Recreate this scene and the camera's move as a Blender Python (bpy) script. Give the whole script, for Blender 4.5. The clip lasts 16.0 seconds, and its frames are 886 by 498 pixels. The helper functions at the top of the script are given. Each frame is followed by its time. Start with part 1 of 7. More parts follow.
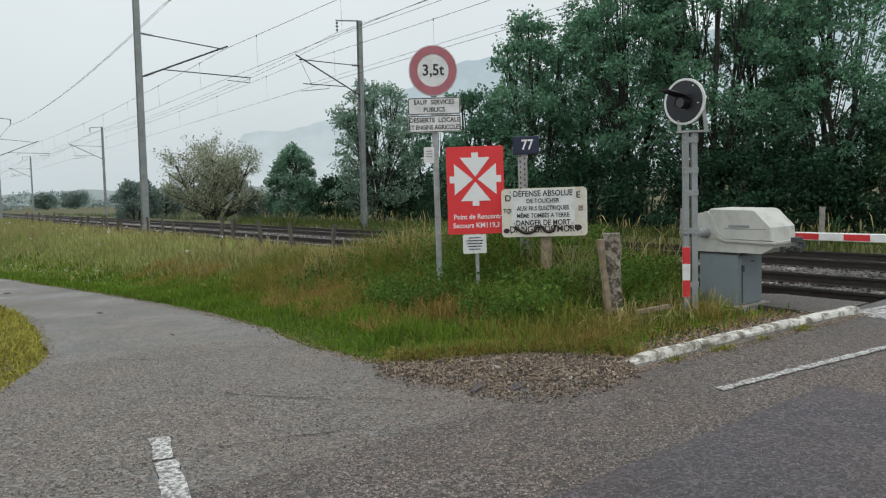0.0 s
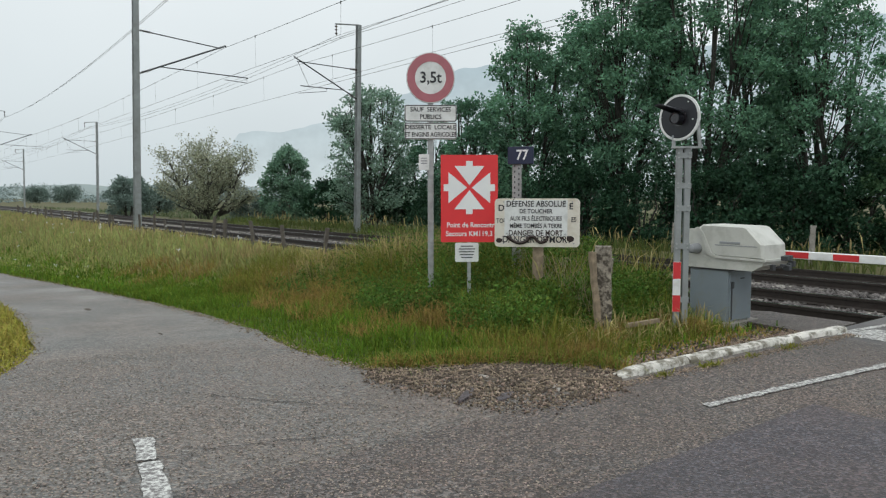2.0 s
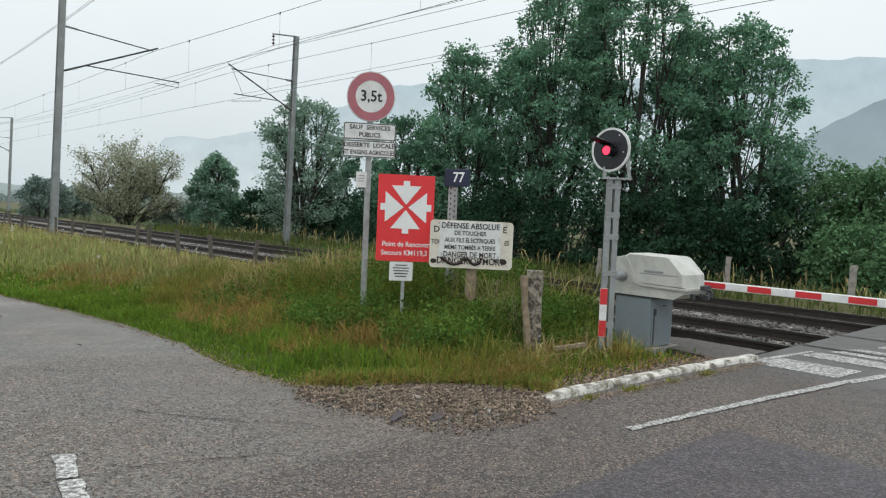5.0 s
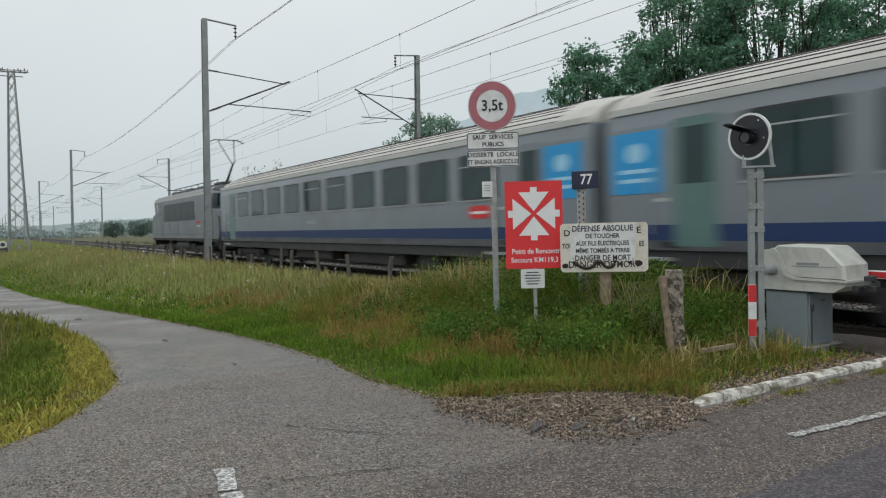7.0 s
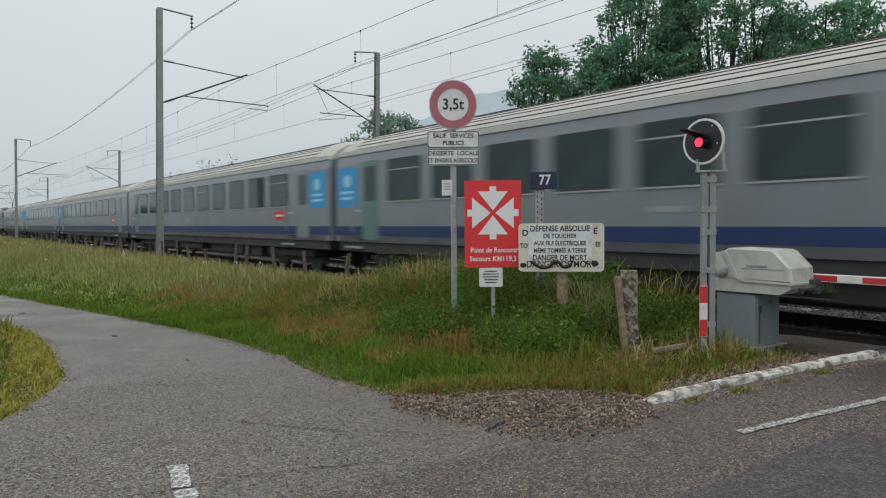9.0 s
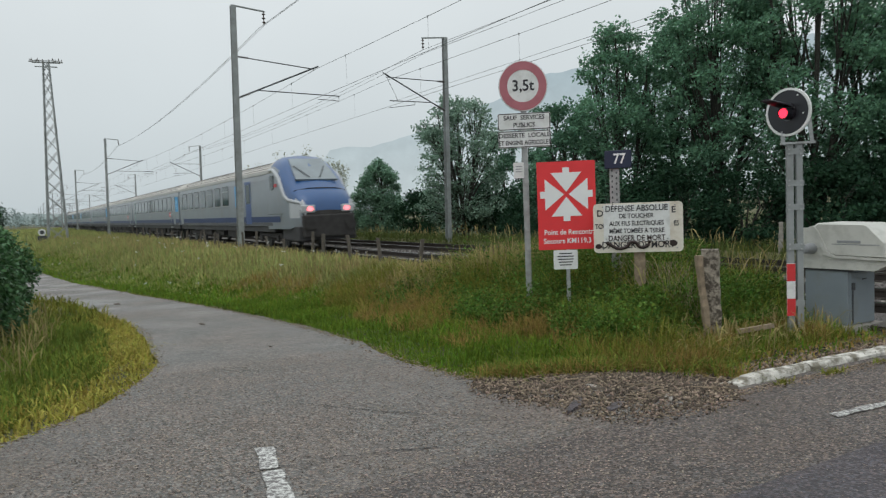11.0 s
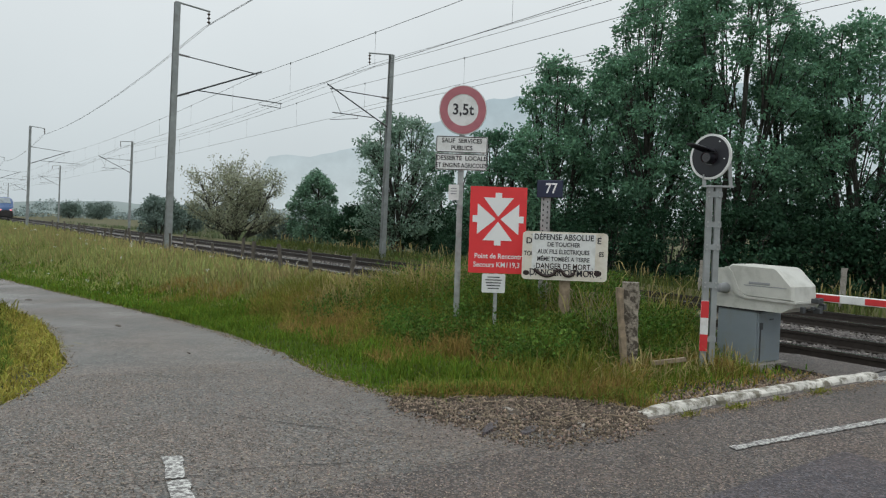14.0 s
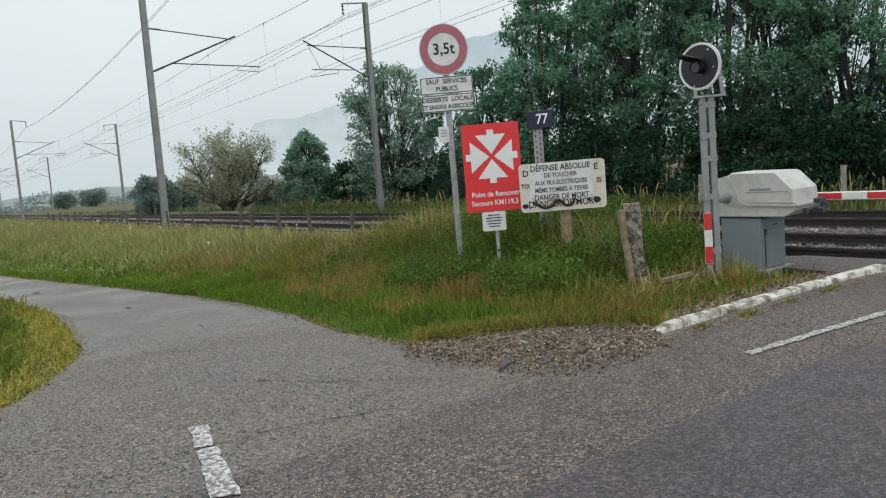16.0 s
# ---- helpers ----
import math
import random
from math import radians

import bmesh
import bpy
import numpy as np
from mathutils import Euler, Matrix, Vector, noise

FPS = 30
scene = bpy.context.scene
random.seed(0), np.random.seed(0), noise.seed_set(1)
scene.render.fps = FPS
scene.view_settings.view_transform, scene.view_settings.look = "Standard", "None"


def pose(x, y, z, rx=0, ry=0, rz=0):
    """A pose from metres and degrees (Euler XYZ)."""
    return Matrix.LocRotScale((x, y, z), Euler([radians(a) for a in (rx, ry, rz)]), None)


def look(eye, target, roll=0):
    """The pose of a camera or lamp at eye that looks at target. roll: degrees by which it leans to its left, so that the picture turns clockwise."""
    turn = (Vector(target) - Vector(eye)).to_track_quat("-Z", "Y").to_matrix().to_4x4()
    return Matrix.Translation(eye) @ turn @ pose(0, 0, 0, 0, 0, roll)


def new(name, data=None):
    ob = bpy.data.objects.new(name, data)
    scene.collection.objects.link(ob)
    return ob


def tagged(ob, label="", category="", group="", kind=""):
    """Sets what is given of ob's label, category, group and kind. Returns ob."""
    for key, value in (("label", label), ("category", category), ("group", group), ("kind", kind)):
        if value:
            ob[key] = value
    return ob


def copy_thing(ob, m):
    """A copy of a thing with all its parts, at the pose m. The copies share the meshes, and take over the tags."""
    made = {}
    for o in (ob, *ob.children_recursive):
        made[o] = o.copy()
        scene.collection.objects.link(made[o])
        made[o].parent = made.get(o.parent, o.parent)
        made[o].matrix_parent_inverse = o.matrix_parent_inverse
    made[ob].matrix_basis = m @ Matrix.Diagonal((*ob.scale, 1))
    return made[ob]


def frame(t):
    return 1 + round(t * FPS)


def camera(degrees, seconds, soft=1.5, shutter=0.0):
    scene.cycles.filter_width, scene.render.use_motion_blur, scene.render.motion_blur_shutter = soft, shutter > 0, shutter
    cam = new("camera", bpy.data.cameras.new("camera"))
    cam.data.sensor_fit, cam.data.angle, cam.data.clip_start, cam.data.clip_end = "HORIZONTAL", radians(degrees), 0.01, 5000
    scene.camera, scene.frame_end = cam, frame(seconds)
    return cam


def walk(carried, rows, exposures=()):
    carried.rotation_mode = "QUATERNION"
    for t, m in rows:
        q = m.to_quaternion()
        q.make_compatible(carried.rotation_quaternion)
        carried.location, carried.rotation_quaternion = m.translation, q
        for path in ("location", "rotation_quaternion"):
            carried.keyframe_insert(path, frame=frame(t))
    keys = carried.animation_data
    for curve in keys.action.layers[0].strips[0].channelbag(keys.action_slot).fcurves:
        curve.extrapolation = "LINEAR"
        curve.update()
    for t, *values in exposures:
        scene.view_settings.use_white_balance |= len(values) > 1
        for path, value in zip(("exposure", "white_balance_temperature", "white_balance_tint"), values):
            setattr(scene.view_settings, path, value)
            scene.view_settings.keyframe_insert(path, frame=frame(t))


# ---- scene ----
cam = camera(63.73, 16.0, soft=1.2, shutter=0.25)
PATH = [
    (0, (0.025, 0.023, 1.482), (0.02, 5.006, 1.075), -1.90),
    (0.5, (0.016, 0.016, 1.496), (-0.015, 5.006, 1.188), -2.02),
    (1, (0.018, 0.005, 1.494), (0.032, 4.998, 1.23), -1.52),
    (1.5, (0.014, 0.007, 1.498), (0.059, 5.001, 1.27), -1.62),
    (2, (0.028, 0.02, 1.498), (0.078, 5.007, 1.133), -0.05),
    (2.5, (-0.021, -0.005, 1.495), (0.401, 4.965, 1.158), 4.15),
    (3, (-0.038, -0.068, 1.531), (0.718, 4.871, 1.367), 6.14),
    (3.5, (-0.041, -0.072, 1.529), (0.745, 4.862, 1.338), 6.28),
    (3.7, (-0.044, -0.076, 1.535), (0.764, 4.854, 1.345), 6.44),
    (5.8, (-0.054, -0.015, 1.533), (0.357, 4.96, 1.246), 0.71),
    (6, (-0.065, -0.01, 1.545), (0.39, 4.958, 1.223), 1.90),
    (6.5, (-0.088, 0.005, 1.56), (-0.122, 5.004, 1.437), 1.70),
    (7, (-0.029, 0.006, 1.528), (-0.401, 4.989, 1.345), -1.54),
    (7.5, (-0.031, -0.002, 1.521), (-0.148, 4.996, 1.441), 0.33),
    (8, (-0.037, -0.01, 1.522), (-0.11, 4.988, 1.416), -0.30),
    (8.2, (-0.06, 0.001, 1.511), (-0.118, 4.998, 1.372), -0.44),
    (10.5, (-0.055, -0.012, 1.52), (-0.343, 4.973, 1.275), -1.31),
    (11, (-0.069, 0.004, 1.511), (-0.646, 4.962, 1.219), -2.24),
    (11.5, (0.003, -0.004, 1.495), (-0.776, 4.933, 1.345), -6.43),
    (12, (-0.011, -0.003, 1.489), (-0.815, 4.927, 1.277), -5.88),
    (12.5, (0.0, 0.0, 1.5), (-0.522, 4.968, 1.282), -2.99),
    (13, (-0.015, -0.007, 1.5), (-0.418, 4.973, 1.324), -0.98),
    (13.5, (-0.004, -0.012, 1.502), (-0.282, 4.976, 1.299), -0.16),
    (14, (-0.018, -0.04, 1.52), (-0.137, 4.956, 1.35), 1.86),
    (14.5, (-0.018, -0.025, 1.514), (-0.086, 4.955, 1.074), -2.06),
    (15, (-0.024, -0.025, 1.514), (-0.118, 4.947, 0.995), -3.15),
    (15.5, (-0.021, -0.027, 1.514), (-0.132, 4.946, 1.006), -4.04),
    (16, (-0.014, -0.009, 1.489), (-0.148, 4.96, 0.944), -4.97),
]
walk(cam, [(t, look(eye, target, roll)) for t, eye, target, roll in PATH],
     exposures=[(0, 0.0), (1.2, 0.04), (2.2, 0.05), (3.0, 0.13), (3.7, 0.15), (5.8, 0.15), (6.2, 0.10), (6.5, 0.0), (7.2, -0.14), (8.0, -0.20), (10.5, -0.14), (11.5, -0.13), (12.5, -0.15), (13.7, -0.15), (14.3, -0.04), (15.0, 0.03), (16, 0.07)])

# ---- world, overcast and rainy ----
world = bpy.data.worlds.new("overcast_sky")
scene.world = world
world.use_nodes = True
wn = world.node_tree.nodes
wl = world.node_tree.links
wn.clear()
w_out = wn.new("ShaderNodeOutputWorld")
w_bg = wn.new("ShaderNodeBackground")
w_sky = wn.new("ShaderNodeTexSky")
w_sky.sky_type = "NISHITA"
w_sky.sun_disc = False
w_sky.sun_elevation = radians(48)
w_sky.sun_rotation = radians(200)
w_sky.dust_density = 5.0
w_hsv = wn.new("ShaderNodeHueSaturation")
w_hsv.inputs["Saturation"].default_value = 0.25
w_hsv.inputs["Value"].default_value = 0.10
w_geo = wn.new("ShaderNodeTexCoord")
w_sep = wn.new("ShaderNodeSeparateXYZ")
w_ramp = wn.new("ShaderNodeValToRGB")
w_ramp.color_ramp.elements[0].position = 0.0
w_ramp.color_ramp.elements[0].color = (0.658, 0.742, 0.775, 1)
w_ramp.color_ramp.elements[1].position = 1.0
w_ramp.color_ramp.elements[1].color = (1.29, 1.38, 1.42, 1)
e = w_ramp.color_ramp.elements.new(0.30)
e.color = (0.862, 0.928, 0.952, 1)
w_noise = wn.new("ShaderNodeTexNoise")
w_noise.inputs["Scale"].default_value = 2.2
w_noise.inputs["Detail"].default_value = 4
w_map = wn.new("ShaderNodeMapRange")
w_map.inputs["To Min"].default_value = 0.88
w_map.inputs["To Max"].default_value = 1.10
w_mul = wn.new("ShaderNodeMixRGB")
w_mul.blend_type = "MULTIPLY"
w_mul.inputs[0].default_value = 1.0
w_mix = wn.new("ShaderNodeMixRGB")
w_mix.inputs[0].default_value = 0.88
wl.new(w_geo.outputs["Generated"], w_sep.inputs[0])
wl.new(w_sep.outputs["Z"], w_ramp.inputs[0])
wl.new(w_geo.outputs["Generated"], w_noise.inputs["Vector"])
wl.new(w_noise.outputs["Fac"], w_map.inputs["Value"])
wl.new(w_ramp.outputs[0], w_mul.inputs[1])
wl.new(w_map.outputs[0], w_mul.inputs[2])
wl.new(w_sky.outputs[0], w_hsv.inputs["Color"])
wl.new(w_hsv.outputs[0], w_mix.inputs[1])
wl.new(w_mul.outputs[0], w_mix.inputs[2])
wl.new(w_mix.outputs[0], w_bg.inputs["Color"])
w_bg.inputs["Strength"].default_value = 1.0
wl.new(w_bg.outputs[0], w_out.inputs["Surface"])

sun_data = bpy.data.lights.new("sun", "SUN")
sun_data.energy = 0.6
sun_data.angle = radians(40)
sun_data.color = (1.0, 0.98, 0.95)
sun = new("sun", sun_data)
sun.matrix_world = look((0, 0, 50), (8, 18, 0))
scene.view_settings.exposure = 0.0

# ---- plan: s runs along the railway, p across it, away from the camera ----
TH = radians(37.0)
DS = Vector((-math.sin(TH), math.cos(TH), 0))
NP = Vector((math.cos(TH), math.sin(TH), 0))
RAIL_Z = -0.04
AXIS1, AXIS2 = 10.8, 14.5


def W(s, p, z=0.0):
    return DS * s + NP * p + Vector((0, 0, z))


def rail_pose(s, p, z=0.0, turn=0.0):
    v = W(s, p, z)
    return pose(v.x, v.y, v.z, 0, 0, 37.0 + turn)


def smooth(a, b, x):
    x = np.clip((np.asarray(x, float) - a) / (b - a), 0, 1)
    return x * x * (3 - 2 * x)


LANE_R = [(3.55, 4.88), (3.97, 4.72), (4.45, 4.46), (4.77, 3.98), (4.92, 3.52), (5.08, 3.32), (5.57, 3.18), (6.5, 3.20), (7.9, 3.34), (9.9, 3.33), (13.0, 3.12), (14.2, 3.0), (20.0, 2.30), (38, 0.25), (60, -2.4), (130, -11)]
LANE_L = [(3.55, -6.5), (4.4, -3.2), (5.2, -1.1), (5.6, -0.42), (6.1, 0.14), (6.76, 0.58), (8.0, 1.04), (9.65, 1.22), (11.3, 1.36), (13.0, 1.27), (14.5, 1.17), (18.5, 0.72), (28.5, -1.6), (60, -6.6), (130, -17)]


def lane_right(s):
    return np.interp(s, [a for a, _ in LANE_R], [b for _, b in LANE_R])


def lane_left(s):
    return np.interp(s, [a for a, _ in LANE_L], [b for _, b in LANE_L])


def gh(s, p):
    """Ground height."""
    s, p = np.asarray(s, float), np.asarray(p, float)
    r = np.hypot(s, p)
    low = -np.clip(0.03 * (r - 6), 0, 0.7)
    z = low * smooth(3.6, 6.0, s) + np.clip(-0.03 * (-s - 6), -0.7, 0) * (s < 0)
    pr = lane_right(np.clip(s, 3.55, 130))
    bank = smooth(0.3, 3.6, p - pr) * smooth(4.2, 5.5, s)
    z = z * (1 - bank) + bank * (0.02 - 0.10 * smooth(30, 120, s))
    bed = smooth(8.1, 8.7, p) * (1 - smooth(16.9, 18.0, p))
    off_road = np.maximum(smooth(3.6, 4.4, s), smooth(4.6, 5.6, -s))
    z = z * (1 - bed) + bed * (-0.32 * off_road - 0.06 * (1 - off_road))
    beyond = smooth(16.9, 22, p)
    z = z * (1 - beyond * off_road) - 0.75 * beyond * off_road
    return z


# ---- small mesh builder ----
class Build:
    def __init__(self):
        self.v, self.f = [], []

    def add(self, verts, faces):
        n = len(self.v)
        self.v += [tuple(v) for v in verts]
        self.f += [tuple(n + i for i in f) for f in faces]
        return self

    def box(self, x0, x1, y0, y1, z0, z1, c=0.0):
        if c <= 0:
            vs = [(x, y, z) for z in (z0, z1) for y in (y0, y1) for x in (x0, x1)]
            return self.add(vs, [(0, 2, 3, 1), (4, 5, 7, 6), (0, 1, 5, 4), (2, 6, 7, 3), (0, 4, 6, 2), (1, 3, 7, 5)])
        bm = bmesh.new()
        bmesh.ops.create_cube(bm, size=1.0)
        for v in bm.verts:
            v.co = ((x0 + x1) / 2 + v.co.x * (x1 - x0), (y0 + y1) / 2 + v.co.y * (y1 - y0), (z0 + z1) / 2 + v.co.z * (z1 - z0))
        bmesh.ops.bevel(bm, geom=bm.edges[:], offset=c, segments=2, affect="EDGES", profile=0.5)
        bm.verts.index_update()
        self.add([v.co.copy() for v in bm.verts], [[v.index for v in f.verts] for f in bm.faces])
        bm.free()
        return self

    def tube(self, points, radii, n=8, cap=True):
        pts = [Vector(p) for p in points]
        if not hasattr(radii, "__len__"):
            radii = [radii] * len(pts)
        rings = []
        for i, (p, r) in enumerate(zip(pts, radii)):
            d = (pts[min(i + 1, len(pts) - 1)] - pts[max(i - 1, 0)]).normalized()
            a = d.cross(Vector((0, 0, 1)) if abs(d.z) < 0.9 else Vector((1, 0, 0))).normalized()
            b = d.cross(a)
            rings.append([p + a * math.cos(k * 2 * math.pi / n) * r + b * math.sin(k * 2 * math.pi / n) * r for k in range(n)])
        return self.loft(rings, cap)

    def loft(self, rings, cap=True, closed=True):
        n = len(rings[0])
        vs = [v for ring in rings for v in ring]
        fs = []
        for i in range(len(rings) - 1):
            for k in range(n if closed else n - 1):
                k2 = (k + 1) % n
                fs.append((i * n + k, i * n + k2, (i + 1) * n + k2, (i + 1) * n + k))
        if cap and closed:
            fs.append(tuple(range(n))[::-1])
            fs.append(tuple(range((len(rings) - 1) * n, len(rings) * n)))
        return self.add(vs, fs)

    def prism(self, outline, axis, a, b):
        """A flat outline pushed from a to b along the axis x, y or z."""
        def put(u, v, w):
            return {"x": (w, u, v), "y": (u, w, v), "z": (u, v, w)}[axis]
        return self.loft([[put(u, v, a) for u, v in outline], [put(u, v, b) for u, v in outline]])

    def mesh(self, name, material, smooth_angle=None):
        me = bpy.data.meshes.new(name)
        me.from_pydata(self.v, [], self.f)
        me.materials.append(material)
        bm = bmesh.new()
        bm.from_mesh(me)
        bmesh.ops.recalc_face_normals(bm, faces=bm.faces)
        bm.to_mesh(me)
        bm.free()
        if smooth_angle:
            me.polygons.foreach_set("use_smooth", [True] * len(me.polygons))
            me.set_sharp_from_angle(angle=radians(smooth_angle))
        return me


def part(name, b, material, parent=None, label="", m=None, smooth_angle=None):
    ob = new(name, b.mesh(name, material, smooth_angle) if isinstance(b, Build) else b)
    if parent:
        ob.parent = parent
    if m is not None:
        ob.matrix_basis = m
    return tagged(ob, label)


def thing(name, label, category, m=None, group="", kind=""):
    ob = new(name)
    ob.empty_display_size = 0.1
    if m is not None:
        ob.matrix_basis = m
    return tagged(ob, label, category, group, kind)


def array_mesh(name, verts, faces, material, loops):
    """A mesh from numpy arrays; loops: corners of each face."""
    me = bpy.data.meshes.new(name)
    me.vertices.add(len(verts))
    me.vertices.foreach_set("co", np.asarray(verts, np.float32).ravel())
    me.loops.add(faces.size)
    me.loops.foreach_set("vertex_index", faces.ravel().astype(np.int32))
    me.polygons.add(len(faces))
    me.polygons.foreach_set("loop_start", np.arange(0, faces.size, loops, dtype=np.int32))
    me.materials.append(material)
    me.update(calc_edges=True)
    me.validate()
    return me


def text_mesh(body, size, material, align="CENTER", stretch=1.0):
    cu = bpy.data.curves.new("text", "FONT")
    cu.body, cu.size, cu.align_x, cu.align_y, cu.extrude, cu.offset = body, size, align, "CENTER", 0.001, size * 0.017
    cu.resolution_u = 3
    ob = new("text", cu)
    me = bpy.data.meshes.new_from_object(ob.evaluated_get(bpy.context.evaluated_depsgraph_get()))
    bpy.data.objects.remove(ob)
    bpy.data.curves.remove(cu)
    for v in me.vertices:
        v.co.x *= stretch
    me.materials.clear()
    me.materials.append(material)
    me.name = "lettering"
    return me


# ---- materials ----
def material(name, color, rough=0.7, metal=0.0, var=0.25, scale=6.0, bump=0.2, bump_scale=40.0, dirt=None, dirt_amount=0.0, dirt_scale=2.0, island=0.0, coat=0.0, hue=0.0, spec=0.5, transl=0.0, dirt_at=(0.48, 0.68)):
    """A surface with two scales of variation, dirt stains and fine relief. island: value change piece by piece."""
    mat = bpy.data.materials.new(name)
    mat.use_nodes = True
    nt = mat.node_tree
    nodes, links = nt.nodes, nt.links
    b = nodes["Principled BSDF"]
    coord = nodes.new("ShaderNodeTexCoord").outputs["Object"]
    n1 = nodes.new("ShaderNodeTexNoise")
    n1.inputs["Scale"].default_value, n1.inputs["Detail"].default_value = scale, 5
    links.new(coord, n1.inputs["Vector"])
    mr = nodes.new("ShaderNodeMapRange")
    mr.inputs["From Min"].default_value, mr.inputs["From Max"].default_value = 0.25, 0.75
    mr.inputs["To Min"].default_value, mr.inputs["To Max"].default_value = 1 - var, 1 + var
    links.new(n1.outputs["Fac"], mr.inputs["Value"])
    hsv = nodes.new("ShaderNodeHueSaturation")
    hsv.inputs["Color"].default_value = (*color, 1)
    links.new(mr.outputs[0], hsv.inputs["Value"])
    out = hsv.outputs[0]
    if island:
        geo = nodes.new("ShaderNodeNewGeometry")
        mi = nodes.new("ShaderNodeMapRange")
        mi.inputs["To Min"].default_value, mi.inputs["To Max"].default_value = 1 - island, 1 + island
        links.new(geo.outputs["Random Per Island"], mi.inputs["Value"])
        mm = nodes.new("ShaderNodeMath")
        mm.operation = "MULTIPLY"
        links.new(mr.outputs[0], mm.inputs[0])
        links.new(mi.outputs[0], mm.inputs[1])
        links.new(mm.outputs[0], hsv.inputs["Value"])
        if hue:
            mh = nodes.new("ShaderNodeMapRange")
            mh.inputs["To Min"].default_value, mh.inputs["To Max"].default_value = 0.5 - hue, 0.5 + hue
            frac = nodes.new("ShaderNodeMath")
            frac.operation = "FRACT"
            mul = nodes.new("ShaderNodeMath")
            mul.operation = "MULTIPLY"
            mul.inputs[1].default_value = 17.3
            links.new(geo.outputs["Random Per Island"], mul.inputs[0])
            links.new(mul.outputs[0], frac.inputs[0])
            links.new(frac.outputs[0], mh.inputs["Value"])
            links.new(mh.outputs[0], hsv.inputs["Hue"])
    if dirt is not None:
        n2 = nodes.new("ShaderNodeTexNoise")
        n2.inputs["Scale"].default_value, n2.inputs["Detail"].default_value, n2.inputs["Roughness"].default_value = dirt_scale, 7, 0.65
        links.new(coord, n2.inputs["Vector"])
        m2 = nodes.new("ShaderNodeMapRange")
        m2.inputs["From Min"].default_value, m2.inputs["From Max"].default_value = dirt_at
        m2.inputs["To Max"].default_value = dirt_amount
        links.new(n2.outputs["Fac"], m2.inputs["Value"])
        mx = nodes.new("ShaderNodeMixRGB")
        links.new(m2.outputs[0], mx.inputs[0])
        links.new(out, mx.inputs[1])
        mx.inputs[2].default_value = (*dirt, 1)
        out = mx.outputs[0]
    links.new(out, b.inputs["Base Color"])
    b.inputs["Roughness"].default_value, b.inputs["Metallic"].default_value = rough, metal
    b.inputs["Specular IOR Level"].default_value = spec
    if coat:
        b.inputs["Coat Weight"].default_value = coat
        b.inputs["Coat Roughness"].default_value = 0.15
    if bump:
        n3 = nodes.new("ShaderNodeTexNoise")
        n3.inputs["Scale"].default_value, n3.inputs["Detail"].default_value = bump_scale, 4
        links.new(coord, n3.inputs["Vector"])
        bp = nodes.new("ShaderNodeBump")
        bp.inputs["Strength"].default_value, bp.inputs["Distance"].default_value = bump, 0.01
        links.new(n3.outputs["Fac"], bp.inputs["Height"])
        links.new(bp.outputs[0], b.inputs["Normal"])
    if transl:
        tr = nodes.new("ShaderNodeBsdfTranslucent")
        links.new(out, tr.inputs["Color"])
        mix = nodes.new("ShaderNodeMixShader")
        mix.inputs[0].default_value = transl
        links.new(b.outputs[0], mix.inputs[1])
        links.new(tr.outputs[0], mix.inputs[2])
        links.new(mix.outputs[0], nodes["Material Output"].inputs["Surface"])
    return mat


